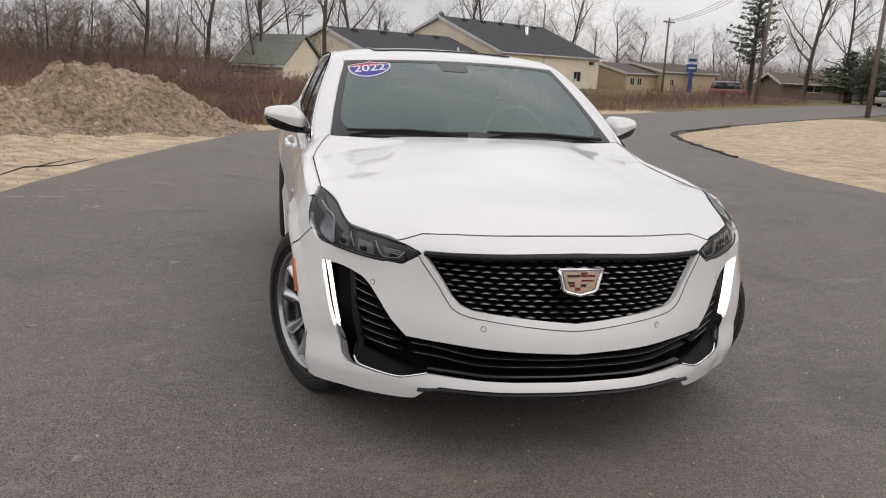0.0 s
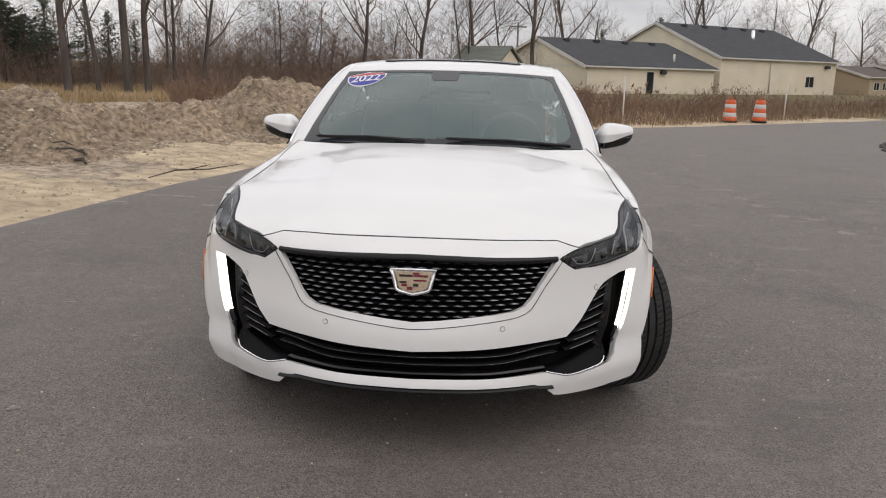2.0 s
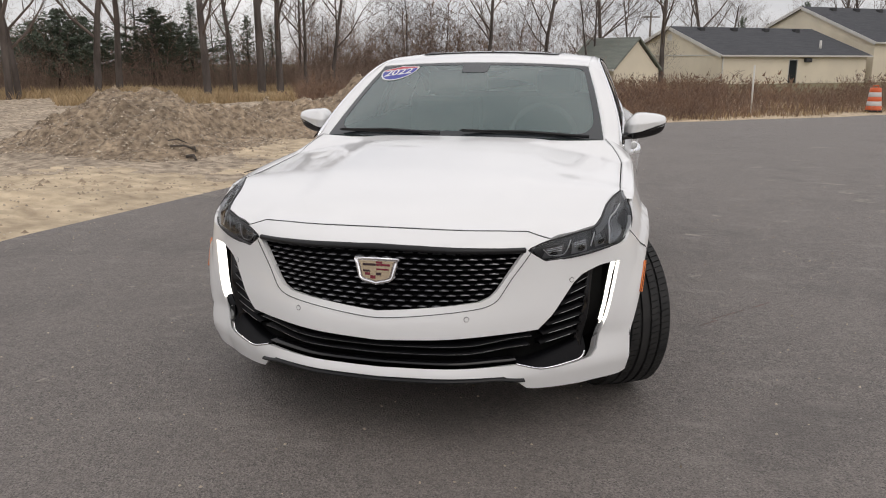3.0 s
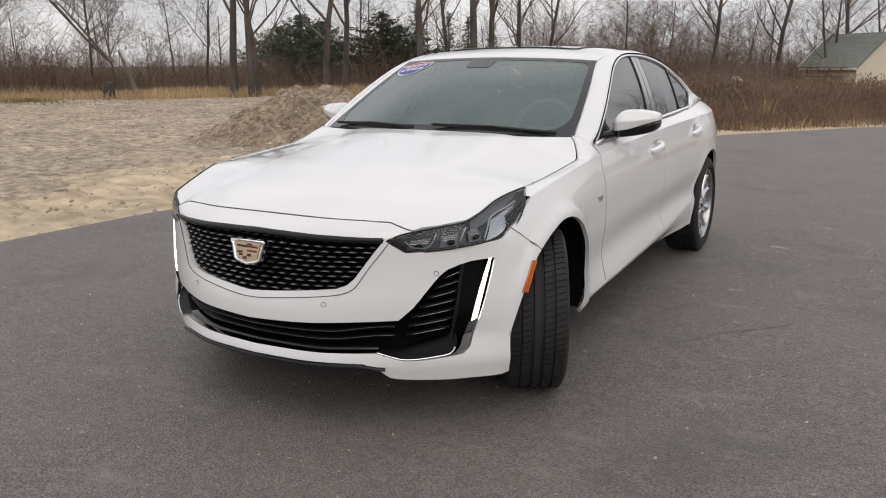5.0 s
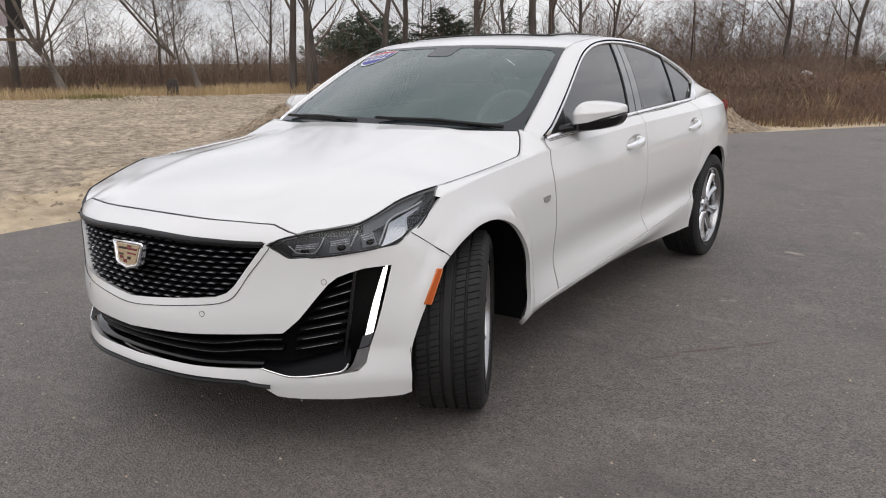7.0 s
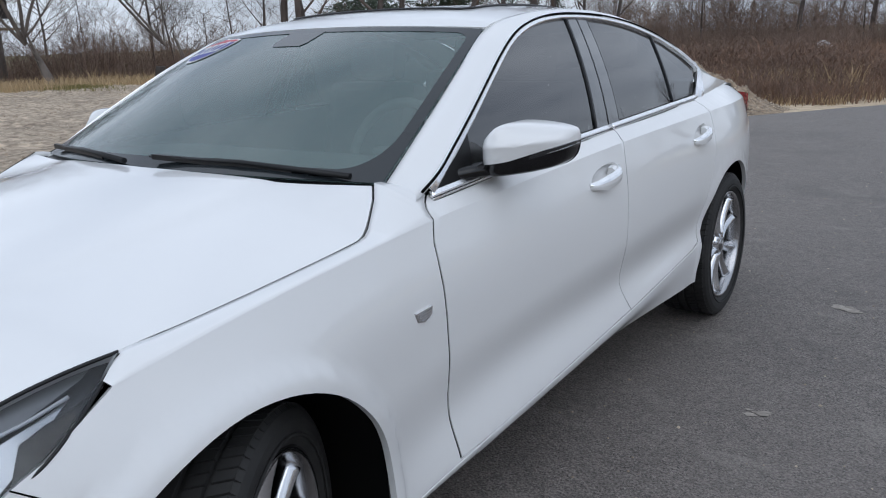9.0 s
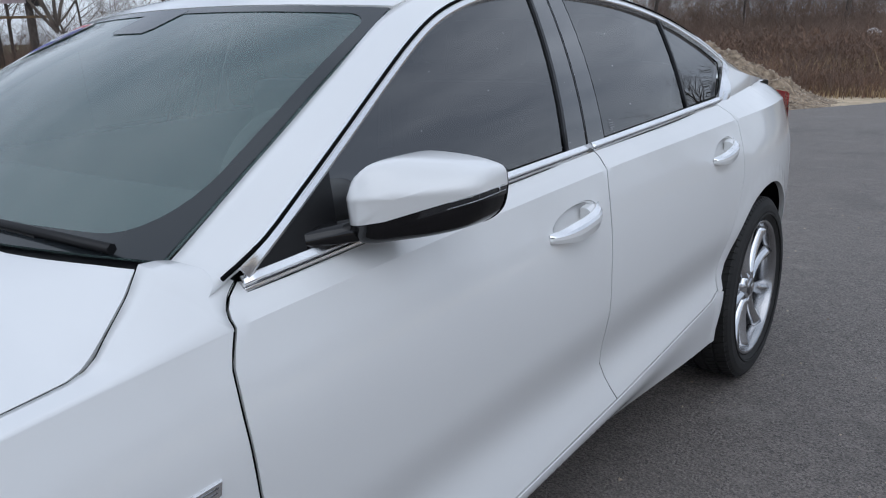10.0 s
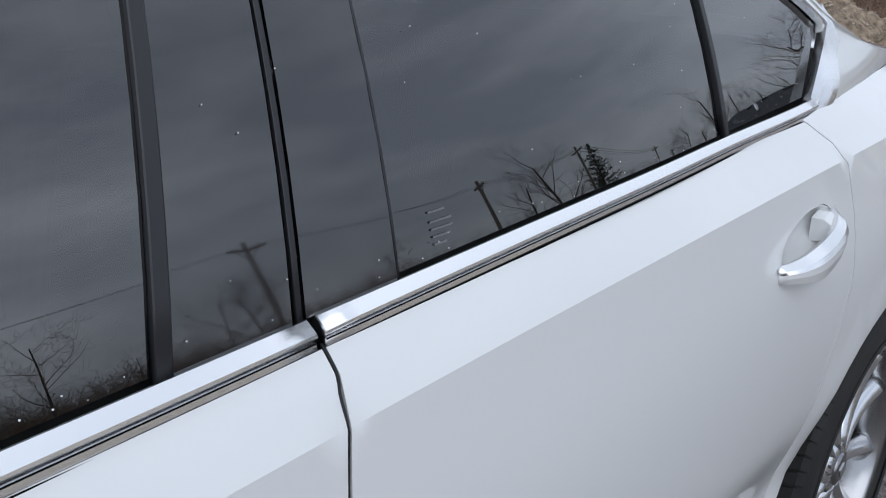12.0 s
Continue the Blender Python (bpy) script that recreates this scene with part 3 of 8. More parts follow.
def make_lot():
    verts, faces, index = [], [], {}
    r, rows = 4.0, []
    while r < 46:
        rows.append(r)
        r += max(0.085, r * 0.0085)
    na = 420
    for i, r in enumerate(rows):
        for k in range(na + 1):
            a = radians(-97 + 92 * k / na)
            x, y = r * math.sin(a), -3.0 + r * math.cos(a)
            if road_gap(x, y) > 0:
                index[i, k] = len(verts)
                edge = smooth01(min(k, na - k) / 12) * smooth01((45.5 - r) / 2)
                verts.append((x, y, lot_height(x, y) - 0.15 * (1 - edge)))
    for i in range(len(rows) - 1):
        for k in range(na):
            q = [index.get(p) for p in ((i, k), (i, k + 1), (i + 1, k + 1), (i + 1, k))]
            if None not in q:
                faces.append(q)
    me = bpy.data.meshes.new("bare_lot")
    me.from_pydata(verts, [], faces)
    me.materials.append(DIRT)
    me.materials.append(GRAVEL)
    for p in me.polygons:
        p.use_smooth = True
        p.material_index = 1 if gravelly(p.center.x, p.center.y) > 0 else 0
    return me


tagged(new("bare_lot", make_lot()), "churned sandy lot with ruts and scraped ridges", "ground", kind="structure")

# dirt pile: a long uneven ridge beside the drive
HEAPS = ((-4.6, 13.9, 1.06, 1.25, 1.35), (-6.4, 12.0, 0.45, 1.4, 1.3), (-8.2, 9.6, 0.72, 1.35, 1.25), (-6.9, 8.8, 0.30, 1.2, 0.9), (-3.0, 14.9, 0.42, 0.8, 0.9))


def heap(x, y):
    h = 0.0
    for cx, cy, top, sx, sy in HEAPS:
        c, s = 0.66, -0.75
        u, v = (x - cx) * c + (y - cy) * s, (x - cx) * -s + (y - cy) * c
        h += top * math.exp(-(u / sx) ** 2 * 0.5 - (v / sy) ** 2 * 0.62)
    f = smooth01(h / 0.35)
    gully = 1 - abs(noise.noise((x * 0.75 + y * 0.35, y * 0.55 - x * 0.25, 2.0))) * 2.4
    ledge = 1 - abs(noise.noise((x * 1.9, y * 1.5, 14.0))) * 2.2
    clod = abs(noise.noise((x * 4.4, y * 4.4, 6.0)))
    h += f * (0.15 * gully + 0.15 * ledge * gully + 0.11 * noise.noise((x * 2.3, y * 2.3, 4)) + 0.16 * clod + 0.06 * noise.noise((x * 9.5, y * 9.5, 8)) - 0.10)
    return h


def make_pile():
    bm = bmesh.new()
    step, grid = 0.075, {}
    x0, x1, y0, y1 = -15.5, -0.4, 5.2, 20.5
    nx, ny = int((x1 - x0) / step), int((y1 - y0) / step)
    for i in range(nx + 1):
        for j in range(ny + 1):
            x, y = x0 + i * step, y0 + j * step
            h = heap(x, y)
            if h > 0.02:
                grid[i, j] = bm.verts.new((x, y, open_ground(x, y) - 0.06 + h))
    for (i, j), v in grid.items():
        q = [grid.get(k) for k in ((i, j), (i + 1, j), (i + 1, j + 1), (i, j + 1))]
        if all(q):
            bm.faces.new(q)
    for w in [w for w in bm.verts if not w.link_faces]:
        bm.verts.remove(w)
    finish(bm)
    return bm


pile = part("dirt_mound", make_pile(), PILE)
tagged(pile, "long heap of brown gravelly dirt beside the drive", "dirt mound")


def rock(bm, c, r):
    """A small angular stone."""
    res = bmesh.ops.create_icosphere(bm, subdivisions=1, radius=r)
    sx, sy, sz = rng.uniform(0.7, 1.3), rng.uniform(0.7, 1.2), rng.uniform(0.45, 0.8)
    for v in res["verts"]:
        v.co = Vector((v.co.x * sx, v.co.y * sy, v.co.z * sz)) * rng.uniform(0.8, 1.15) + Vector(c)


def quick_rocks(n, place, r0, r1):
    verts, faces = [], []
    for _ in range(n):
        x, y, z = place()
        r = rng.uniform(r0, r1) * rng.uniform(0.5, 1.0)
        o = len(verts)
        a = rng.uniform(0, 3.1)
        for k, (u, v, w) in enumerate(((1, 0, 0), (0.2, 1, 0.1), (-0.9, 0.3, 0), (-0.2, -0.9, 0.05), (0.1, 0.1, 0.8), (0, 0, -0.6))):
            u, v, w = u * rng.uniform(0.7, 1.2), v * rng.uniform(0.7, 1.2), w * rng.uniform(0.7, 1.2)
            verts.append((x + r * (u * math.cos(a) - v * math.sin(a)), y + r * (u * math.sin(a) + v * math.cos(a)), z + r * w))
        for k in range(4):
            faces += [(o + k, o + (k + 1) % 4, o + 4), (o + (k + 1) % 4, o + k, o + 5)]
    me = bpy.data.meshes.new("stones")
    me.from_pydata(verts, [], faces)
    return me


def on_pile():
    while True:
        x, y = rng.uniform(-13, -1), rng.uniform(5.5, 18)
        h = heap(x, y)
        if h > 0.03:
            return x, y, open_ground(x, y) - 0.055 + h


def by_drive():
    while True:
        x, y = rng.uniform(-16, -2.2), rng.uniform(-6, 14)
        if road_gap(x, y) > 0:
            return x, y, max(lot_height(x, y), open_ground(x, y) - 0.055 + heap(x, y))


def on_island():
    while True:
        x, y = rng.uniform(7.0, 30), rng.uniform(-4, 30)
        if road_gap(x, y) > 0:
            return x, y, open_ground(x, y)


def stuff(name, me, mat, label, category):
    me.materials.append(mat)
    return tagged(new(name, me), label, category, kind="stuff")


stuff("pile_stones", quick_rocks(16000, on_pile, 0.008, 0.032), STONE, "pale stones scattered over the dirt pile", "stones")
stuff("lot_stones", quick_rocks(14000, by_drive, 0.006, 0.026), STONE, "small stones on the bare dirt", "stones")
def on_lot():
    """Bands of churned soil across the lot."""
    while True:
        x, y = rng.uniform(-34, -3.5), rng.uniform(-4, 30)
        if road_gap(x, y) > 0 and noise.noise((x * 0.16, y * 0.55, 6.0)) > 0.05 and math.hypot(x, y) < 40:
            return x, y, lot_height(x, y) - 0.004


SOIL = material("churned_soil", (0.46, 0.365, 0.26), 0.95, second=(0.26, 0.20, 0.145), scale=5, amount=0.5, bump=0.8, bump_scale=20, spread=0.2)
stuff("soil_clods", quick_rocks(9000, on_lot, 0.012, 0.055), SOIL, "clods and ruts of churned soil on the lot", "soil")
stuff("large_stones", quick_rocks(60, on_pile, 0.05, 0.10), STONE, "larger pale stones on the dirt pile", "stones")
stuff("island_stones", quick_rocks(1500, on_island, 0.008, 0.035), STONE, "small stones on the sandy island", "stones")


def on_drive():
    while True:
        x, y = rng.uniform(-3.9, 7), rng.gauss(1, 6)
        if road_gap(x, y) < 0:
            return x, y, land(x, y) + 0.003


stuff("drive_grit", quick_rocks(3800, on_drive, 0.003, 0.010), STONE, "pale grit lying on the asphalt", "grit")

# burnt timber scraps and a branch on the pile
for x, y, rz, ln, w in ((-5.75, 7.55, 20, 0.42, 0.016), (-5.52, 7.36, -12, 0.22, 0.030), (-5.95, 7.72, 48, 0.30, 0.012), (-5.62, 7.58, -35, 0.26, 0.011)):
    z = open_ground(x, y) - 0.06 + max(0.05, heap(x, y)) + 0.015
    b = tube([(-ln / 2, 0, 0.02), (0, 0.03, 0.05), (ln / 2, -0.02, 0.0)], [w * 0.8, w, w * 0.5], 7)
    bmesh.ops.transform(b, matrix=pose(x, y, z, 0, 8, rz), verts=b.verts)
    ob = part("timber_scrap", b, material("charred_wood", (0.05, 0.042, 0.037), 0.9, second=(0.11, 0.09, 0.075), scale=14))
    tagged(ob, "dark charred scrap of timber on the dirt pile", "timber", "scraps on the pile")
b = tube([(-3.75, 5.55, 0.05), (-3.6, 6.0, 0.09), (-3.35, 6.5, 0.05), (-3.05, 6.95, 0.08)], [0.005, 0.010, 0.008, 0.003], 6)
tube([(-3.5, 6.2, 0.08), (-3.25, 6.25, 0.14)], [0.008, 0.004], 5, b)
tagged(part("fallen_branch", b, material("dead_branch", (0.06, 0.048, 0.04), 0.95, second=(0.10, 0.08, 0.065), scale=6)), "dark fallen branch at the asphalt edge", "branch")

# red chalk line and pale drips on the asphalt
bm = bmesh.new()
for x0, y0, x1, y1 in ((1.28, 0.86, 1.38, 0.98), (1.36, 1.00, 1.56, 1.22), (1.60, 1.26, 1.72, 1.40)):
    d = Vector((x1 - x0, y1 - y0)).normalized() * 0.007
    bm.faces.new([bm.verts.new((x, y, GZ + 0.002)) for x, y in ((x0 - d.y, y0 + d.x), (x0 + d.y, y0 - d.x), (x1 + d.y, y1 - d.x), (x1 - d.y, y1 + d.x))])
tagged(part("chalk_mark", bm, CHALK), "faint red chalk line on the asphalt", "marking", kind="structure")


# dry pale dust dragged over the asphalt
DUST = material("dry_dust", (0.40, 0.365, 0.32), 0.95, second=(0.20, 0.178, 0.158), scale=26, amount=0.5)
bm = bmesh.new()
for x, y, ln, wd in [(-3.09, 4.71, 0.34, 0.05), (-3.53, 4.19, 0.3, 0.05), (-2.53, 4.24, 0.16, 0.05), (-2.13, 5.71, 0.2, 0.06), (-2.84, 5.42, 0.15, 0.04), (-2.73, 5.16, 0.3, 0.04), (-2.53, 5.12, 0.08, 0.04), (3.28, 5.96, 0.12, 0.05), (3.78, 6.62, 0.12, 0.05), (3.34, 4.81, 0.13, 0.05), (3.54, 4.67, 0.2, 0.05), (3.62, 3.95, 0.15, 0.06), (3.32, 5.47, 0.1, 0.05), (3.28, 6.66, 0.2, 0.06), (4.29, 11.7, 0.3, 0.1), (1.45, 3.3, 0.1, 0.05), (4.26, 11.78, 0.19, 0.07), (3.31, 8.28, 0.15, 0.05), (3.27, 6.62, 0.13, 0.04), (3.27, 5.90, 0.12, 0.04), (2.66, 8.13, 0.15, 0.05), (2.58, 6.84, 0.13, 0.05), (2.25, 4.06, 0.10, 0.03), (1.34, 1.96, 0.07, 0.03), (1.47, 1.28, 0.07, 0.02), (3.32, 9.22, 0.16, 0.05), (5.07, 13.81, 0.22, 0.07), (3.28, 5.35, 0.11, 0.04), (1.67, 4.20, 0.10, 0.03), (-1.68, 2.17, 0.08, 0.03), (-1.60, 1.67, 0.07, 0.02), (-1.73, 0.99, 0.06, 0.02), (-2.20, 0.87, 0.06, 0.02), (-1.57, 0.35, 0.05, 0.02), (-1.66, -0.59, 0.05, 0.02)]:
    for j in range(5):
        cx, cy = x + rng.gauss(0, ln * 0.35), y + rng.gauss(0, wd * 0.8)
        n, l2, w2 = 11, ln * rng.uniform(0.15, 0.55), wd * rng.uniform(0.25, 0.7)
        bm.faces.new([bm.verts.new((cx + l2 * math.cos(6.283 * k / n) * (u := rng.uniform(0.6, 1.2)), cy + w2 * math.sin(6.283 * k / n) * u, land(cx, cy) + 0.0015 + 0.0004 * j)) for k in range(n)])
stuff_ob = part("dusty_scuffs", bm, DUST)
tagged(stuff_ob, "dry pale dust scuffs on the asphalt", "dust", kind="stuff")


# ---- weeds and grasses ----
def blades(n, place, h0, h1, width, lean, tips=True):
    """Many thin stalks, each a bent strip with a tuft at the top."""
    verts, faces = [], []
    for _ in range(n):
        x, y, z, k = place()
        h = rng.uniform(h0, h1) * k
        a, b = rng.uniform(0, 2 * math.pi), rng.uniform(0, 2 * math.pi)
        dx, dy = lean * h * math.cos(b), lean * h * math.sin(b)
        wx, wy = width * math.cos(a), width * math.sin(a)
        o = len(verts)
        verts += [(x - wx, y - wy, z - 0.03), (x + wx, y + wy, z - 0.03), (x + dx * 0.4 - wx * 0.8, y + dy * 0.4 - wy * 0.8, z + h * 0.6), (x + dx * 0.4 + wx * 0.8, y + dy * 0.4 + wy * 0.8, z + h * 0.6), (x + dx, y + dy, z + h)]
        faces += [(o, o + 1, o + 3, o + 2), (o + 2, o + 3, o + 4)]
        if tips:
            for _ in range(5):
                p = o + len(verts) - o
                q = len(verts)
                t = rng.uniform(0.5, 1.0)
                cx, cy, cz = x + dx * t, y + dy * t, z + h * t
                e, f = rng.uniform(-1, 1) * 0.10 * h, rng.uniform(-1, 1) * 0.10 * h
                verts += [(cx, cy, cz), (cx + e, cy + f, cz + rng.uniform(0.02, 0.16) * h), (cx + e * 0.6 - f * 0.16, cy + f * 0.6 + e * 0.16, cz + rng.uniform(-0.01, 0.05) * h)]
                faces.append((q, q + 1, q + 2))
    me = bpy.data.meshes.new("stalks")
    me.from_pydata(verts, [], faces)
    return me


BELT = [(-8.5, 20.5), (-3.2, 16.8), (-0.9, 17.0), (1.2, 20.6), (3.9, 24.3), (9.9, 30.6), (18.0, 37.5), (33, 50.5), (52, 67)]


def in_belt(back, jitter=1.0):
    """A place in the weed belt beyond the road's far edge, that far behind its front."""
    def place():
        k = rng.uniform(0, len(BELT) - 1.001)
        i = int(k)
        (x0, y0), (x1, y1) = BELT[i], BELT[i + 1]
        t = k - i
        d = Vector((x1 - x0, y1 - y0)).normalized()
        s = back * rng.random() ** 1.4
        x, y = x0 + (x1 - x0) * t - d.y * s + rng.gauss(0, 0.25), y0 + (y1 - y0) * t + d.x * s + rng.gauss(0, 0.25)
        lump = 0.40 + 0.80 * max(0.0, 0.5 + noise.noise((x * 0.28, y * 0.28, 4.0))) + 0.35 * noise.noise((x * 0.9, y * 0.9, 9.0))
        return x, y, land(x, y) - 0.05, lump * (0.62 + 0.38 * smooth01(s / 2.0))
    return place


stuff("roadside_weeds", blades(24000, in_belt(11.0), 0.30, 1.15, 0.008, 0.55), WEED, "tall dead brown weeds along the road edge", "weeds")
stuff("road_verge_grass", blades(7000, in_belt(2.2), 0.15, 0.55, 0.012, 0.4, False), STRAW, "short straw-coloured grass at the road edge", "grass")


def ring_place(a0, a1, r0, r1):
    def place():
        a, r = radians(rng.uniform(a0, a1)), rng.uniform(r0, r1)
        x, y = r * math.sin(a), r * math.cos(a)
        return x, y, land(x, y) - 0.05, 0.6 + 0.6 * max(0, 0.5 + noise.noise((x * 0.15, y * 0.15, 1.0)))
    return place


stuff("straw_patch", blades(9000, ring_place(-41, -24, 35, 42), 0.25, 0.70, 0.016, 0.45, False), STRAW, "patch of dead grass behind the dirt pile", "grass")
stuff("straw_meadow", blades(22000, ring_place(-84, -15, 41, 51), 0.22, 0.85, 0.016, 0.45, False), STRAW, "strip of straw-yellow dead grass before the woods", "grass")
stuff("meadow_weeds", blades(17000, ring_place(-24, 8, 24, 52), 0.40, 1.10, 0.011, 0.28), WEED, "brown dead weeds below the woods", "weeds")
stuff("meadow_straw", blades(5000, ring_place(-22, -2, 19, 30), 0.3, 0.9, 0.014, 0.3, False), STRAW, "straw grass at the edge of the lot", "grass")


# ---- trees ----
def grow(verts, faces, p, d, length, r, sides, level, top, spread, r_gen, out=None):
    """One limb as a bent tapered tube, with smaller limbs on it."""
    seg = 5 if level == 0 else 3
    pts, radii = [p.copy()], [r]
    q, e = p.copy(), d.copy()
    for i in range(seg):
        e = (e + Vector((r_gen.gauss(0, 0.10), r_gen.gauss(0, 0.10), r_gen.gauss(0.05, 0.06))) * (0.6 if level == 0 else 1.3)).normalized()
        q = q + e * length / seg
        pts.append(q.copy())
        radii.append(r * (1 - 0.86 * (i + 1) / seg) if level else r * (1 - 0.62 * (i + 1) / seg))
    o = len(verts)
    ref = d.orthogonal().normalized()
    for c, rad in zip(pts, radii):
        s2 = d.cross(ref)
        for k in range(sides):
            a = 2 * math.pi * k / sides
            verts.append(tuple(c + rad * (math.cos(a) * ref + math.sin(a) * s2)))
    for i in range(seg):
        for k in range(sides):
            faces.append((o + i * sides + k, o + i * sides + (k + 1) % sides, o + (i + 1) * sides + (k + 1) % sides, o + (i + 1) * sides + k))
    if level >= top:
        return
    n = (11, 7, 5, 0)[level]
    for i in range(n):
        t = (0.30 if level == 0 else 0.22) + (0.70 if level == 0 else 0.76) * (i + r_gen.random()) / n
        k = min(seg - 1, int(t * seg))
        base = pts[k].lerp(pts[k + 1], t * seg - k)
        rad = radii[k] + (radii[k + 1] - radii[k]) * (t * seg - k)
        a = r_gen.uniform(0, 2 * math.pi) + i * 2.4
        side_dir = (Vector((math.cos(a), math.sin(a), 0)) if level == 0 else (d.orthogonal().normalized() * math.cos(a) + d.cross(d.orthogonal().normalized()) * math.sin(a)))
        dd = (d * (1.0 - spread) + side_dir * spread * 1.25 + Vector((0, 0, 0.22))).normalized()
        grow(verts if out is None or level else out[0], faces if out is None or level else out[1], base, dd, length * (0.62 - 0.25 * t if level == 0 else 0.60) * r_gen.uniform(0.75, 1.15), max(rad * 0.55, 0.011), (6, 4, 3, 3)[level + 1] if level < 3 else 3, level + 1, top, spread, r_gen)


def bare_tree(seed, height, girth, spread=0.55, top=3, lean=0.0):
    """A leafless tree: a trunk, and a crown of limbs and twigs."""
    g = random.Random(seed)
    t = thing("bare_tree", "leafless grey-brown tree at the edge of the woods", "tree", group="bare trees of the woods")
    tv, tf, cv, cf = [], [], [], []
    grow(tv, tf, Vector((0, 0, -0.3)), Vector((lean, 0, 1)).normalized(), height * 0.86, girth, 9, 0, top, spread, g, (cv, cf))
    for name, v, f, mt in (("trunk", tv, tf, BARK), ("crown", cv, cf, TWIG)):
        me = bpy.data.meshes.new(name)
        me.from_pydata(v, [], f)
        me.materials.append(mt)
        for p in me.polygons:
            p.use_smooth = True
        ob = new(name, me)
        ob.parent = t
    return t


KINDS = [bare_tree(11, 13, 0.20), bare_tree(12, 15, 0.24, 0.50, 3, 0.05), bare_tree(13, 10, 0.11, 0.45), bare_tree(14, 9, 0.085, 0.62), bare_tree(15, 17, 0.26, 0.42, 3, -0.04), bare_tree(16, 12, 0.13, 0.7), bare_tree(17, 9, 0.07, 0.78, 3, 0.15), bare_tree(18, 8, 0.075, 0.8, 3, -0.12)]
used = set()


def plant(kind, x, y, scale=1.0, turn=None):
    m = pose(x, y, land(x, y), 0, 0, rng.uniform(0, 360) if turn is None else turn) @ Matrix.Scale(scale, 4)
    if kind not in used:
        used.add(kind)
        KINDS[kind].matrix_basis = m
        return KINDS[kind]
    o = copy_thing(KINDS[kind], m)
    o.matrix_basis = m
    return o


def polar(az, r):
    return r * math.sin(radians(az)), -3.0 + r * math.cos(radians(az))


# the tall trunks that stand out along the woods
for az, r, kind, sc in ((-42.0, 46, 4, 0.9), (-40.7, 44, 4, 0.75), (-40.2, 44.6, 1, 0.7), (-35.5, 45, 1, 0.85), (-34.2, 49, 4, 0.8), (-28.4, 43, 1, 0.9), (-26.6, 47, 2, 1.3), (-24.8, 46, 4, 0.95), (-23.5, 46, 1, 0.85), (-21.7, 50, 2, 1.1), (-20.0, 52, 2, 1.2), (-66, 54, 0, 0.9), (-51.5, 62, 5, 0.9), (3.0, 66, 1, 0.9), (5.2, 110, 1, 1.2), (-1.0, 70, 0, 1.0), (-5.0, 62, 1, 0.8), (-9.0, 60, 0, 0.9), (13.6, 125, 4, 1.15), (14.6, 128, 1, 1.2), (18.5, 125, 5, 1.2), (20.5, 130, 1, 1.1), (36.0, 105, 1, 1.2), (38.2, 112, 0, 1.2)):
    plant(kind, *polar(az, r), sc)
# two pale leaning trees in front of the woods
PALE_BARK = material("pale_bark", (0.20, 0.170, 0.148), 0.95, second=(0.11, 0.092, 0.080), scale=3, amount=0.5, bump=0.6, bump_scale=12, stretch=(1, 1, 0.3))


def leaning_tree(seed, az, r, lean, length, girth, limbs, label):
    g = random.Random(seed)
    x, y = polar(az, r)
    t = thing("leaning_tree", label, "tree", pose(x, y, land(x, y), 0, 0, -az), "leaning trees")
    tv, tf, cv, cf = [], [], [], []
    d = Vector((lean, 0.05, 1)).normalized()
    grow(tv, tf, Vector((0, 0, -0.3)), d, length, girth, 10, 3, 3, 0.5, g)
    top = Vector(tv[-5])
    for k, (dx, ln, rad) in enumerate(limbs):
        grow(cv, cf, Vector((0, 0, -0.3)) + d * length * (0.86 + 0.02 * k), Vector((dx, g.uniform(-0.25, 0.25), 1)).normalized(), ln, rad, 7, 0, 3, 0.55, g)
    for k in range(3):
        a = g.uniform(-1.6, 1.6)
        grow(cv, cf, d * length * (0.45 + 0.15 * k), Vector((a, g.uniform(-0.4, 0.4), 0.7)).normalized(), 2.4, 0.05, 4, 1, 3, 0.55, g)
    for name, v, f in (("trunk", tv, tf), ("crown", cv, cf)):
        me = bpy.data.meshes.new(name)
        me.from_pydata(v, [], f)
        me.materials.append(PALE_BARK)
        for q in me.polygons:
            q.use_smooth = True
        new(name, me).parent = t


leaning_tree(21, -57.2, 50, -0.42, 3.3, 0.33, ((-0.80, 7.0, 0.10), (-0.30, 8.5, 0.13), (0.10, 8.0, 0.11), (0.45, 7.5, 0.10), (1.0, 5.0, 0.07)), "pale forked tree leaning over a patch of grass")
leaning_tree(22, -48.4, 50, -0.62, 3.2, 0.24, ((-1.1, 6.0, 0.10), (-0.7, 6.5, 0.08), (-0.1, 4.5, 0.05)), "pale bare tree with a leaning trunk")
# the woods behind them
for k in range(46):
    az = -88 + 92 * (k + rng.uniform(-0.8, 1.8)) / 46
    plant(rng.choice((3, 3, 5, 5, 2, 6, 7, 7)), *polar(az, rng.uniform(56, 78)), rng.uniform(0.55, 1.1))
for k in range(26):
    plant(rng.choice((0, 2, 5, 5)), *polar(4 + 42 * (k + rng.random()) / 26, rng.uniform(128, 165)), rng.uniform(0.8, 1.2))
# trees and hedges round the rest of the place, beyond the street
for k in range(34):
    plant(rng.choice((0, 1, 5, 5)), *polar(48 + 160 * (k + rng.random()) / 34, rng.uniform(48, 75)), rng.uniform(0.55, 0.85))


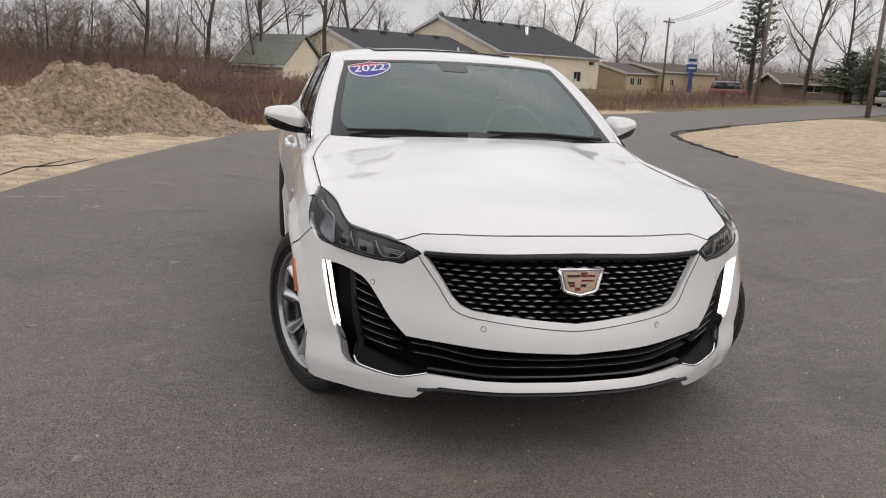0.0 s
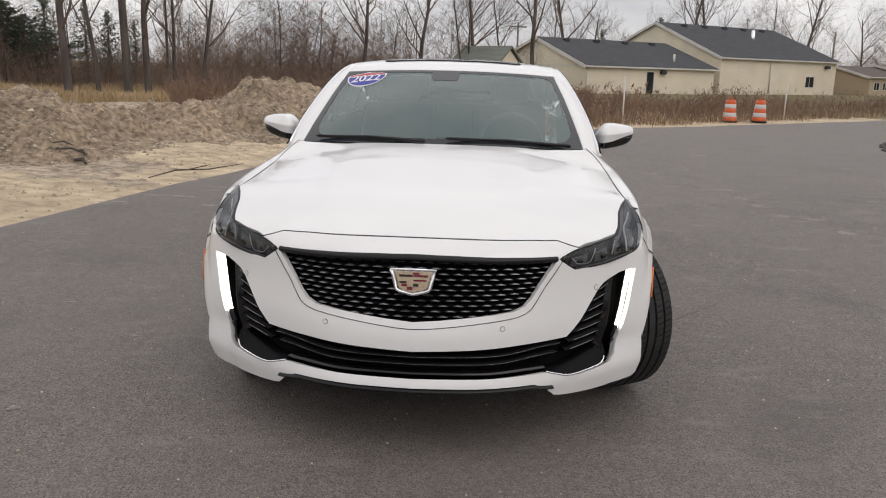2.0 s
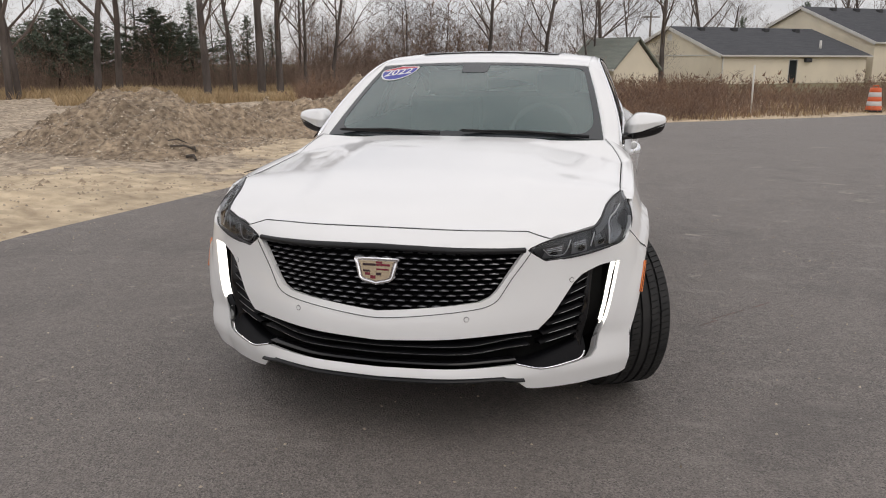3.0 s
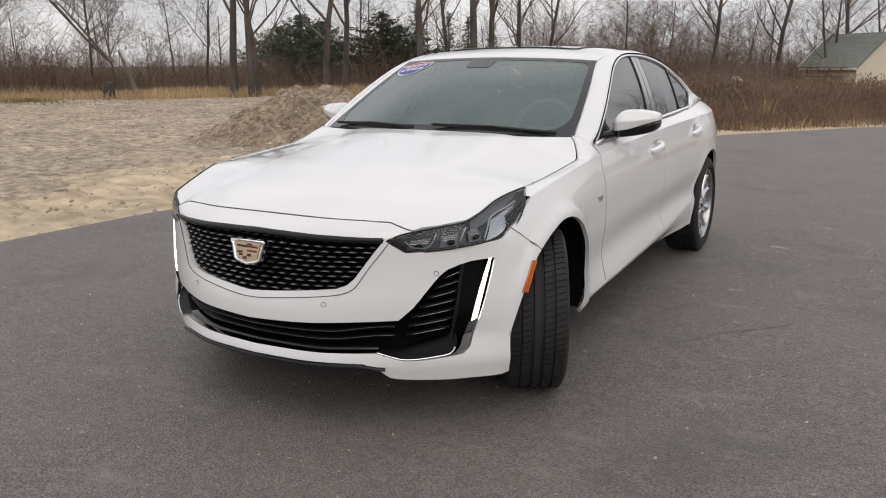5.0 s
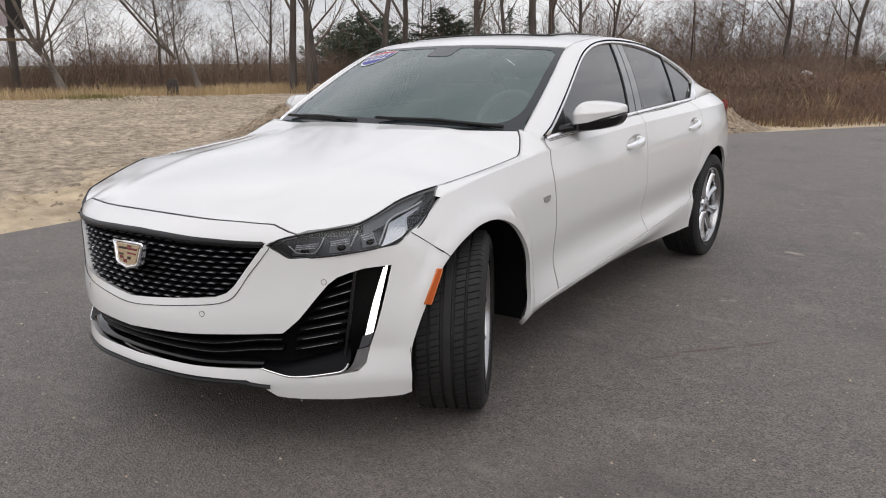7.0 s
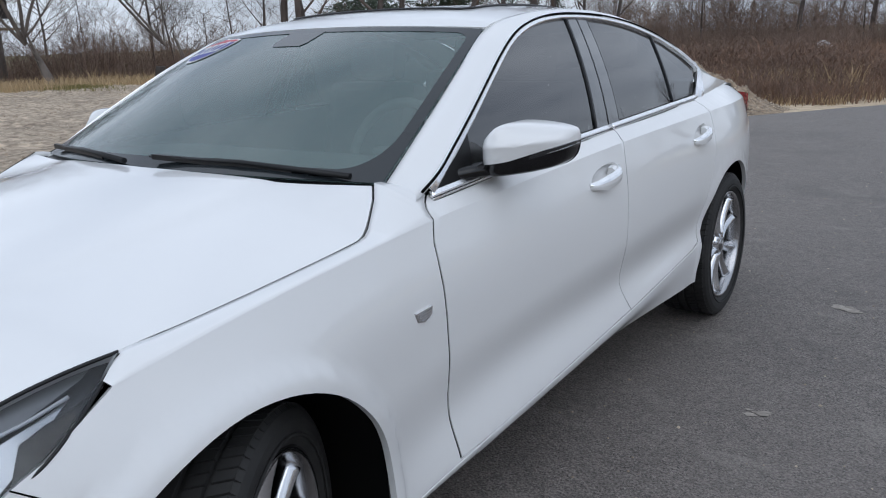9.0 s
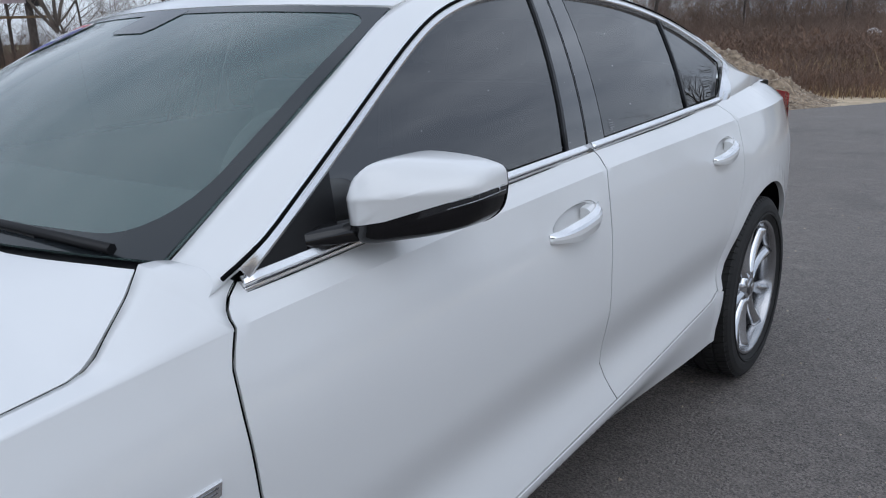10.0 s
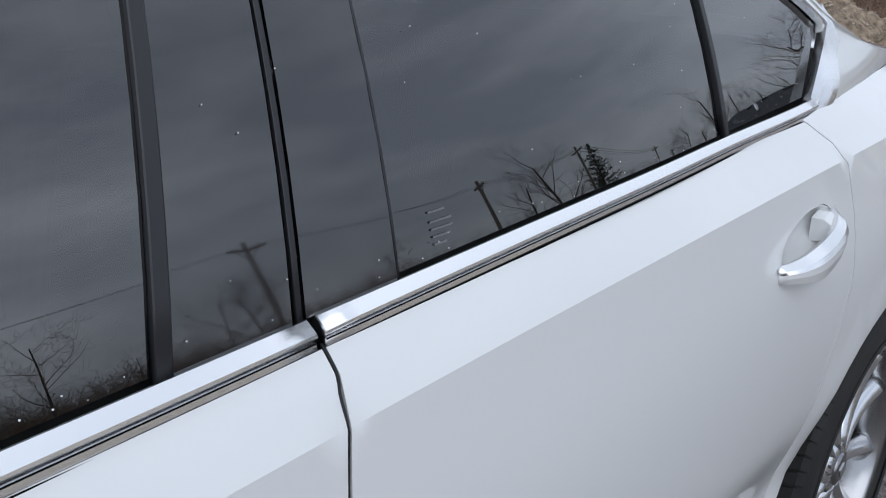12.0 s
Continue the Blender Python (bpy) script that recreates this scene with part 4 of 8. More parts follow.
def thicket(n, place, h0, h1, twigs=3):
    """Dense thin upright stems with a few twigs each."""
    verts, faces = [], []
    def stick(a, b, r):
        o = len(verts)
        d = (b - a)
        s = d.orthogonal().normalized() * r
        u = d.cross(s).normalized() * r
        verts.extend([tuple(a + s), tuple(a - s * 0.5 + u * 0.87), tuple(a - s * 0.5 - u * 0.87), tuple(b)])
        faces.extend([(o, o + 1, o + 3), (o + 1, o + 2, o + 3), (o + 2, o, o + 3)])
    for _ in range(n):
        x, y, z, k = place()
        h = rng.uniform(h0, h1) * k
        a = Vector((x, y, z))
        b = a + Vector((rng.gauss(0, 0.24) * h, rng.gauss(0, 0.24) * h, h * 0.95))
        r = 0.006 + 0.0036 * h
        stick(a, b, r)
        for _ in range(twigs):
            t = rng.uniform(0.25, 0.9)
            c = a.lerp(b, t)
            e = rng.uniform(0, 6.28)
            ln = h * rng.uniform(0.18, 0.42) * (1.1 - t * 0.5)
            stick(c, c + Vector((math.cos(e) * 0.75, math.sin(e) * 0.75, rng.uniform(0.2, 0.9))) * ln, r * 0.6)
    me = bpy.data.meshes.new("stems")
    me.from_pydata(verts, [], faces)
    return me


stuff("woodland_brush", thicket(19000, ring_place(-90, -1, 51, 70), 1.0, 3.4, 4), BRUSH, "dense reddish-brown brush under the woods", "brush")
stuff("sapling_thicket", thicket(1500, ring_place(-90, 2, 55, 80), 2.6, 6.4, 14), BRUSH, "thin bare saplings between the trees", "saplings")
stuff("woods_thicket", thicket(420, ring_place(-23, -6, 58, 76), 3.0, 8.0, 14), BRUSH, "dense bare thicket beyond the dirt pile", "thicket")
stuff("far_saplings", thicket(6500, ring_place(2, 48, 125, 175), 2.5, 7.0, 9), BRUSH, "far bare woods beyond the houses", "woods")
stuff("street_side_brush", thicket(13000, ring_place(48, 215, 56, 90), 1.8, 6.5, 6), BRUSH, "bare brush and hedges across the street", "brush")
stuff("street_woods", thicket(8000, ring_place(43, 78, 74, 120), 2.5, 7.5, 8), BRUSH, "bare woods along the far side of the street", "woods")
stuff("verge_brush", thicket(3600, in_belt(9.0), 0.5, 1.5, 9), BRUSH, "tangled bare brush among the roadside weeds", "brush")
stuff("bank_brush", thicket(2200, ring_place(-24, -5, 36, 52), 0.6, 2.2, 6), BRUSH, "bare brush before the shed", "brush")


def conifer(seed, height, width, whorls, droop, bare=0.0):
    """An evergreen: a trunk, boughs at uneven heights, and on each bough many tufts of needles."""
    g = random.Random(seed)
    t = thing("pine_tree", "dark green pine among bare trees", "tree", group="pines of the woods")
    trunk = part("trunk", tube([(0, 0, -0.3), (0.05, 0, height * 0.5), (0, 0, height)], [width * 0.045, width * 0.03, 0.015], 7), BARK, t)
    verts, faces = [], []
    for w in range(whorls * 6):
        f = (w + g.random()) / (whorls * 6)
        z = height * (bare + (1 - bare) * f)
        ln = (width * 0.5 * (1 - f ** 1.5) * g.uniform(0.45, 1.12) + 0.18) * (0.72 + 0.28 * smooth01(f / 0.18))
        a = w * 2.4 + g.uniform(-0.5, 0.5)
        d = Vector((math.cos(a), math.sin(a), droop * g.uniform(-0.2, 1.4)))
        n = max(5, int(ln * 8))
        for i in range(n):
            s = 0.12 + 0.88 * (i + g.random()) / n
            c = Vector((0, 0, z)) + d * ln * s + Vector((g.gauss(0, 0.13), g.gauss(0, 0.13), g.gauss(0, 0.07) + 0.14 * s * s * ln))
            for _ in range(11):
                v = Vector((g.gauss(0, 1), g.gauss(0, 1), g.gauss(0.45, 0.6))).normalized() * g.uniform(0.10, 0.26) * (0.6 + 0.05 * height)
                q = v.orthogonal().normalized() * 0.040 * (0.6 + 0.05 * height)
                o = len(verts)
                verts += [tuple(c - q), tuple(c + q), tuple(c + v)]
                faces.append((o, o + 1, o + 2))
    me = bpy.data.meshes.new("crown")
    me.from_pydata(verts, [], faces)
    me.materials.append(NEEDLE)
    new("crown", me).parent = t
    return t


PINES = [conifer(3, 7.0, 9.4, 22, 0.22, 0.14), conifer(4, 12.5, 6.4, 13, 0.05, 0.28), conifer(5, 6.0, 3.2, 11, -0.1, 0.02)]
_first = set()
for kind, az, r, sc in ((0, -37.6, 62, 0.95), (0, -36.3, 65, 0.90), (0, -39.2, 66, 0.84), (0, -31.9, 61, 0.97), (0, -30.8, 64, 0.83), (2, -29.5, 62, 1.02), (2, -27.2, 62, 0.94), (2, -25.8, 63, 0.88), (2, -24.2, 64, 0.78), (1, 32.6, 92, 1.05), (2, 11.4, 120, 1.6), (0, 38.6, 104, 1.0), (0, 40.0, 100, 1.05), (2, 39.4, 98, 1.0), (0, 43.0, 95, 1.1), (2, 7.6, 128, 1.4)):
    x, y = polar(az, r)
    m = pose(x, y, land(x, y), 0, 0, rng.uniform(0, 360)) @ (Matrix.Diagonal((sc * 1.2, sc * 1.2, sc * 0.82, 1)) if kind == 0 else Matrix.Scale(sc, 4))
    if kind not in _first:
        _first.add(kind)
        PINES[kind].matrix_basis = m
    else:
        o = copy_thing(PINES[kind], m)
        o.matrix_basis = m



# billboard on a post, scrap and stump at the edge of the woods
bb = thing("billboard", "weathered billboard on a steel post among bare trees", "billboard", pose(-46.84, 23.73, 3.58, 0, 0, 62.7))
part("panel", box((-2.63, -0.10, 0.0), (0.0, 0.08, 3.4)), material("billboard_print", (0.46, 0.36, 0.40), 0.7, second=(0.62, 0.58, 0.60), scale=0.9, amount=0.8), bb, "faded pink and grey print")
part("end_panel", box((0.004, -0.25, -0.15), (0.86, 0.9, 3.4)), material("dark_boards", (0.04, 0.035, 0.034), 0.9), bb, "dark boarded end")
part("walkway", box((-2.63, -0.75, -0.86), (1.76, -0.28, -0.72)), WOOD_OLD, bb)
part("post", tube([(0.1, 0.3, -4.6), (0.1, 0.3, 0.2)], 0.22, 12), BARK, bb)
part("post", tube([(-1.84, 0.3, -4.6), (-1.84, 0.3, 0.2)], 0.22, 12), BARK, bb)
x, y = -34.76, 25.91
b = tube([(0, 0, -0.2), (0.02, 0, 0.5), (0.05, 0.03, 0.95)], [0.34, 0.30, 0.24], 9)
bmesh.ops.transform(b, matrix=pose(x, y, land(x, y)), verts=b.verts)
tagged(part("tree_stump", b, material("dark_stump", (0.05, 0.042, 0.036), 0.95, second=(0.05, 0.042, 0.036), scale=4)), "dark tree stump in straw grass", "stump")
x, y = -5.39, 42.61
b = bmesh.new()
bmesh.ops.create_icosphere(b, subdivisions=3, radius=0.32)
for v in b.verts:
    v.co = Vector((v.co.x * 1.1, v.co.y * 0.6, max(v.co.z, -0.2) * 0.75)) * (1 + 0.5 * noise.noise(v.co * 3.0))
bmesh.ops.transform(b, matrix=pose(x, y, 0.28 + 0.1), verts=b.verts)
tagged(part("plastic_sheet", b, DRUM_WHITE), "crumpled white plastic sheet caught in the weeds", "debris")


def grass_patch():
    a, r = rng.uniform(0, 6.28), abs(rng.gauss(0, 0.6))
    x, y = -35.34 + 3.4 * r * math.cos(a), 21.61 + 1.6 * r * math.sin(a)
    return x, y, land(x, y) - 0.03, 1.0


stuff("green_grass", blades(2200, grass_patch, 0.10, 0.38, 0.014, 0.35, False), material("green_grass_blades", (0.17, 0.16, 0.055), 0.9, second=(0.28, 0.235, 0.10), scale=0.5, spread=0.2), "green grass under the leaning tree", "grass")

# ---- houses ----
def house(name, label, x, y, turn, length, depth, eave, rise, wall_mat, roof_mat, windows=(), doors=(), over=0.35, base=None, vents=0, ends=()):
    """A gabled house: its front-left corner at (x, y), its front along the turned x axis, the ridge along the front."""
    t = thing(name, label, "house", pose(x, y, land(x, y) if base is None else base, 0, 0, turn))
    th = 0.16
    def wall(lo, hi, holes=()):
        return part("wall", box(lo, hi), wall_mat, t)
    # front wall in strips round its openings
    cuts = sorted([(a, b, lo, hi) for a, b, lo, hi in list(windows) + list(doors)])
    xs = 0.0
    for a, b, lo, hi in cuts:
        wall((xs, 0, -0.6), (a, th, eave))
        if lo > 0:
            wall((a, 0, -0.6), (b, th, lo))
        wall((a, 0, hi), (b, th, eave))
        xs = b
    wall((xs, 0, -0.6), (length, th, eave))
    wall((0, depth - th, -0.6), (length, depth, eave))
    for xx in (0.0, length - th):
        bm = bmesh.new()
        prof = [(th, -0.6), (depth - th, -0.6), (depth - th, eave), (depth / 2, eave + rise * (1 - 2 * th / depth)), (th, eave)]
        f0 = [bm.verts.new((xx, q, z)) for q, z in prof]
        f1 = [bm.verts.new((xx + th, q, z)) for q, z in prof]
        bm.faces.new(f0)
        bm.faces.new(f1[::-1])
        for i in range(5):
            bm.faces.new((f0[i], f1[i], f1[(i + 1) % 5], f0[(i + 1) % 5]))
        bmesh.ops.recalc_face_normals(bm, faces=bm.faces)
        part("gable_wall", bm, wall_mat, t)
    slope = rise / (depth / 2)
    for sgn in (0, 1):
        bm = bmesh.new()
        q0, q1 = -over, depth / 2
        pr = [(q0, eave - over * slope), (q1, eave + rise), (q1, eave + rise + 0.14), (q0, eave - over * slope + 0.14)]
        if sgn:
            pr = [(depth - q, z) for q, z in pr]
        f0 = [bm.verts.new((-over, q, z)) for q, z in pr]
        f1 = [bm.verts.new((length + over, q, z)) for q, z in pr]
        bm.faces.new(f0)
        bm.faces.new(f1[::-1])
        for i in range(4):
            bm.faces.new((f0[i], f1[i], f1[(i + 1) % 4], f0[(i + 1) % 4]))
        bmesh.ops.recalc_face_normals(bm, faces=bm.faces)
        roof_ob = part("roof", bm, roof_mat, t)
        if sgn == 0:
            for k in range(vents):
                fx = length * (0.16 + 0.68 * k / max(1, vents - 1))
                part("roof_vent", box((fx - 0.3, depth / 2 - 1.3, eave + rise - 1.3 * slope + 0.10), (fx + 0.3, depth / 2 - 0.8, eave + rise - 0.8 * slope + 0.30)), WIRE, roof_ob)
    part("gutter", box((-over, -over - 0.12, eave - over * slope - 0.03), (length + over, -over + 0.003, eave - over * slope + 0.12)), TRIM_WHITE, t, "white gutter along the eave")
    for sgn, q_end in ((0, 0), (1, 0)):
        a, b2 = (-over, eave - over * slope), (depth / 2, eave + rise)
        if sgn:
            a, b2 = (depth + over, a[1]), (depth / 2, b2[1])
        d = Vector((0, b2[0] - a[0], b2[1] - a[1]))
        part("barge_board", box((-over - 0.05, -0.02, -0.16), (-over + 0.003, d.length, 0.15), Matrix.Translation((0, a[0], a[1])) @ Matrix.Rotation(math.atan2(d.z, d.y), 4, "X")), TRIM_WHITE, t, "white board along the gable")
    for a, b, lo, hi in windows:
        w = part("window", box((a, 0.05, lo), (b, 0.09, hi)), PANE_DARK, t, "small dark window in a white frame")
        for lo2, hi2 in (((a - 0.08, -0.03, lo - 0.08), (a, 0.1, hi + 0.08)), ((b, -0.03, lo - 0.08), (b + 0.08, 0.1, hi + 0.08)), ((a, -0.03, hi), (b, 0.1, hi + 0.08)), ((a, -0.03, lo - 0.08), (b, 0.1, lo)), (((a + b) / 2 - 0.03, 0.0, lo), ((a + b) / 2 + 0.03, 0.1, hi))):
            part("frame", box(lo2, hi2), TRIM_WHITE, w)
    for a, b, lo, hi in doors:
        d = part("door", box((a, 0.05, lo), (b, 0.10, hi)), PANE_DARK, t, "dark glazed door in a white frame")
        for lo2, hi2 in (((a - 0.07, -0.03, lo), (a, 0.1, hi + 0.07)), ((b, -0.03, lo), (b + 0.07, 0.1, hi + 0.07)), ((a, -0.03, hi), (b, 0.1, hi + 0.07))):
            part("frame", box(lo2, hi2), TRIM_WHITE, d)
    return t


hA = house("low_house", "long low cream house with a charcoal shingle roof", 9.3, 76.0, 35, 18.5, 15.5, 2.62, 2.75, SIDING, SHINGLE, doors=((8.3, 9.3, 0.0, 2.15),), vents=4)
part("wall_lamp", box((10.1, -0.35, 1.95), (10.9, 0.0, 2.35), None, 0.1), WIRE, hA, "dark wall-mounted lamp")
part("gable_vent", box((-0.05, 7.4, 4.1), (0.02, 8.1, 4.7)), TRIM_WHITE, hA)
part("vent_pipe", tube([(13.8, 1.6, 3.0), (13.8, 1.6, 4.1)], 0.12, 10), TRIM_WHITE, hA, "white vent pipe")
part("gable_band", box((-0.06, 0.1, 2.55), (-0.003, 15.4, 2.66)), TRIM_WHITE, hA)
part("downpipe", tube([(0.1, -0.1, 0.0), (0.1, -0.1, 2.4)], 0.06, 8), TRIM_WHITE, hA)
hB = house("tall_house", "taller cream building with a charcoal shingle roof", 25.6, 88.5, 35, 21.5, 20, 4.0, 4.0, SIDING, SHINGLE, windows=((15.6, 17.2, 0.9, 2.1),), vents=5)
part("downpipe", tube([(8.6, -0.12, 0.0), (8.6, -0.12, 3.8)], 0.07, 8), TRIM_WHITE, hB)
part("flue", tube([(12.0, 5.5, 5.6), (12.0, 5.5, 7.6)], 0.22, 10), SATIN_CHROME, hB, "metal flue pipe")
part("wall_lamp", box((19.0, -0.4, 3.1), (19.8, 0.0, 3.5), None, 0.1), WIRE, hB, "dark wall-mounted lamp")
hS = house("garden_shed", "small cream shed with a grey-green shingle roof", 0.0, 52.2, 135, 4.6, 4.2, 1.55, 1.9, SIDING, SHINGLE_GREEN, over=0.2)
hS.matrix_basis = pose(-0.2, 51.8, land(0, 52), 0, 0, -44.5) @ pose(-4.4, 0, 0)
for k in range(5):
    part("open_frame", box((0.3 + k * 0.95, -0.75, 0.95), (0.36 + k * 0.95, -0.68, 1.5)), WOOD_OLD, hS)
part("lean_to_rail", box((-0.1, -0.78, 1.45), (4.6, -0.66, 1.52)), WOOD_OLD, hS)
part("lean_to_rail", box((-0.3, -0.80, 0.90), (4.6, -0.64, 0.98)), WOOD_OLD, hS, "weathered rail under the shed's eave")
hC = house("tan_house", "tan house with a brown shingle roof", 48.5, 103.0, 20, 6.5, 12, 2.3, 1.3, SIDING_B, SHINGLE_BROWN, windows=((0.8, 1.6, 0.7, 1.6), (2.2, 3.0, 0.7, 1.6)))
hD = house("tan_hall", "tan hall with a low brown roof", 54.6, 103.5, 18, 10.5, 14, 2.7, 1.2, SIDING_B, SHINGLE_BROWN, windows=((1.2, 1.9, 0.8, 1.7),))
hE = house("brown_bungalow", "long brown bungalow under a low roof", 66, 92, -14, 15, 9, 2.0, 1.15, BRICK_DARK, SHINGLE_BROWN, windows=((3.0, 5.0, 0.9, 1.7), (11.5, 14.0, 0.8, 1.8)), over=0.7)
part("chimney", box((7.0, 3.6, 2.4), (7.8, 4.4, 4.2)), BRICK_DARK, hE)

# ---- street things ----
def drum():
    """A traffic drum: tapering barrel with bands on a rubber foot."""
    t = thing("traffic_drum", "orange and white striped traffic drum beside the weeds", "traffic drum", group="traffic drums")
    part("base", tube([(0, 0, 0), (0, 0, 0.06)], [0.33, 0.31], 20), RUBBER, t, "black rubber foot")
    zs = (0.05, 0.22, 0.40, 0.57, 0.75, 0.92)
    for k in range(5):
        r0, r1 = 0.29 - 0.018 * k, 0.272 - 0.018 * k
        part("band", tube([(0, 0, zs[k]), (0, 0, zs[k] + 0.01), (0, 0, zs[k + 1])], [r0 * 0.985, r0, r1], 24), (ORANGE, DRUM_WHITE)[k % 2], t, ("orange band", "dull white band")[k % 2])
    part("handle", tube([(-0.10, 0, 0.91), (-0.09, 0, 1.0), (0.09, 0, 1.0), (0.10, 0, 0.91)], 0.02, 8), ORANGE, t)
    return t


d1 = drum()
d1.matrix_basis = pose(10.35, 31.1, land(10.35, 31.1)) @ Matrix.Scale(1.0, 4)
copy_thing(d1, pose(11.75, 31.6, land(11.75, 31.6), 0, 0, 40))


def marker(x, y, h, r=0.03):
    t = part("marker_post", tube([(x, y, land(x, y) - 0.2), (x, y, land(x, y) + h)], r, 8), TRIM_WHITE)
    return tagged(t, "thin weathered white marker post in the weeds", "post", "marker posts")


marker(5.3, 27.6, 1.75)
marker(13.6, 33.9, 1.6)


def pole(x, y, h, turn, arm=True, lean=0.0):
    """A wooden power pole, with a crossarm and insulators."""
    t = thing("utility_pole", "weathered wooden utility pole carrying wires", "utility pole", pose(x, y, land(x, y), 0, lean, turn), "utility poles")
    part("shaft", tube([(0, 0, -0.5), (0, 0, h)], [0.17, 0.11], 12), POLE_WOOD, t)
    if arm:
        a = part("crossarm", box((-1.2, -0.06, h - 0.65), (1.2, 0.06, h - 0.50)), POLE_WOOD, t)
        for k in (-1.1, -0.6, 0.6, 1.1):
            part("insulator", tube([(k, 0, h - 0.5), (k, 0, h - 0.32)], [0.05, 0.03], 8), SIGN_WHITE, a)
        part("brace", tube([(-0.7, 0.05, h - 0.6), (0, 0.05, h - 1.3), (0.7, 0.05, h - 0.6)], 0.025, 6), WIRE, t)
    return Vector((x, y, land(x, y) + h - 0.4))


def cable(a, b, sag, r=0.012):
    pts = [a.lerp(b, k / 14) - Vector((0, 0, sag * 4 * (k / 14) * (1 - k / 14))) for k in range(15)]
    return tagged(part("overhead_wire", tube(pts, r, 5), WIRE), "thin dark overhead wire between poles", "wire", "overhead wires")


p_a = pole(50.5, 96, 9.6, 28)
p_b = pole(39.2, 57.5, 11.0, 28, lean=3)
p_c = pole(36.0, 40.5, 9.5, 30)
p_d = pole(47.0, 111.7, 8.2, 0, arm=False)
p_e = pole(3.4, 105, 8.2, 20)
for off in (-1.0, 0.0, 1.0):
    w = Vector((off * 0.8, off * 0.6, 0))
    cable(p_a + w, p_b + w, 0.8, 0.02)
    cable(p_b + w, p_c + w, 0.5, 0.014)
# the street's other poles, over the camera's shoulder
line = [pole(34.5, 21.5, 9.5, 80), pole(34.5, -10.0, 9.3, 86), pole(34.0, -34.0, 9.5, 90)]
for a, b in zip([p_c] + line, line):
    for off in (-1.0, 1.0):
        cable(a + Vector((0, off, 0)), b + Vector((0, off, 0)), 0.6, 0.012)

sg = thing("pylon_sign", "blue and white pylon sign beyond the weeds", "sign", pose(59, 104, land(59, 104), 0, 0, -28))
part("column", box((-0.35, -0.2, 0), (0.25, 0.2, 2.85)), SIGN_BLUE, sg)
part("panel", box((-0.75, -0.25, 4.10), (0.75, 0.25, 5.40)), SIGN_WHITE, sg, "white upper panel")
part("panel", box((-0.72, -0.26, 2.90), (0.72, 0.26, 3.95)), SIGN_BLUE, sg, "blue lower panel")
part("bar", box((-0.55, -0.285, 4.35), (0.55, -0.252, 4.75)), SIGN_BLUE, sg)
part("bar", box((-0.50, -0.29, 3.30), (0.50, -0.262, 3.55)), SIGN_WHITE, sg)


def far_car(name, label, x, y, turn, mt, tall):
    """A parked vehicle far off: body, cabin, windows and wheels."""
    t = thing(name, label, "car", pose(x, y, land(x, y), 0, 0, turn))
    b = loft([[Vector((px, py, z)) for px, py in ((-2.2, -0.85), (2.2, -0.85), (2.3, 0.0), (2.2, 0.85), (-2.2, 0.85), (-2.3, 0.0))] for z in (0.35, 0.6, 0.95)], close=True, cap=True)
    part("body", b, mt, t)
    b = loft([[Vector((px * (1 - 0.12 * k), py * (1 - 0.1 * k), 0.952 + k * tall)) for px, py in ((-2.0, -0.8), (1.0, -0.8), (1.1, 0.0), (1.0, 0.8), (-2.0, 0.8), (-2.05, 0))] for k in (0, 0.5, 1)], close=True, cap=True)
    cab = part("cabin", b, PANE_DARK, t)
    part("roof_panel", box((-1.75, -0.68, 0.953 + tall), (0.85, 0.68, 1.03 + tall), None, 0.03), SIGN_WHITE, t)
    for px in (-1.4, 1.4):
        for py in (-0.86, 0.70):
            part("wheel", tube([(px, py, 0.34), (px, py + 0.16, 0.34)], 0.34, 16), RUBBER, t)
    return t


far_car("parked_van", "parked red and white van beyond the weeds", 50.5, 80, 10, SUV_PAINT, 0.75)
far_car("parked_hatchback", "pale parked car beside the far street", 60.5, 66, 20, TAN_PAINT, 0.55)
# ---- the car: nose towards -y, front axle over the origin, its left side at +x ----
car = thing("sedan_car", "clean white four-door sedan parked on asphalt, front wheels turned", "car")
BASE, REAR = 2.947, 4.02
WHEEL_R, HUB_Z, ARCH_R = 0.345, 0.327, 0.401

# levels of the body side: height and half width along y
YS = (-0.45, -0.10, 0.40, 0.75, 1.75, 2.50, 2.95, 3.40, 3.80)
LEVEL_Z = (
    (0.195, 0.195, 0.205, 0.235, 0.262, 0.250, 0.245, 0.25, 0.28),
    (0.262, 0.262, 0.265, 0.296, 0.346, 0.405, 0.410, 0.40, 0.40),
    (0.36, 0.36, 0.385, 0.450, 0.470, 0.485, 0.500, 0.50, 0.50),
    (0.55, 0.57, 0.60, 0.61, 0.63, 0.645, 0.64, 0.64, 0.63),
    (0.70, 0.73, 0.765, 0.78, 0.80, 0.82, 0.83, 0.83, 0.81),
    (0.79, 0.856, 0.905, 0.923, 0.958, 0.973, 0.983, 0.985, 0.95),
    (0.82, 0.873, 0.962, 0.966, 0.998, 1.018, 1.038, 1.055, 1.03),
)
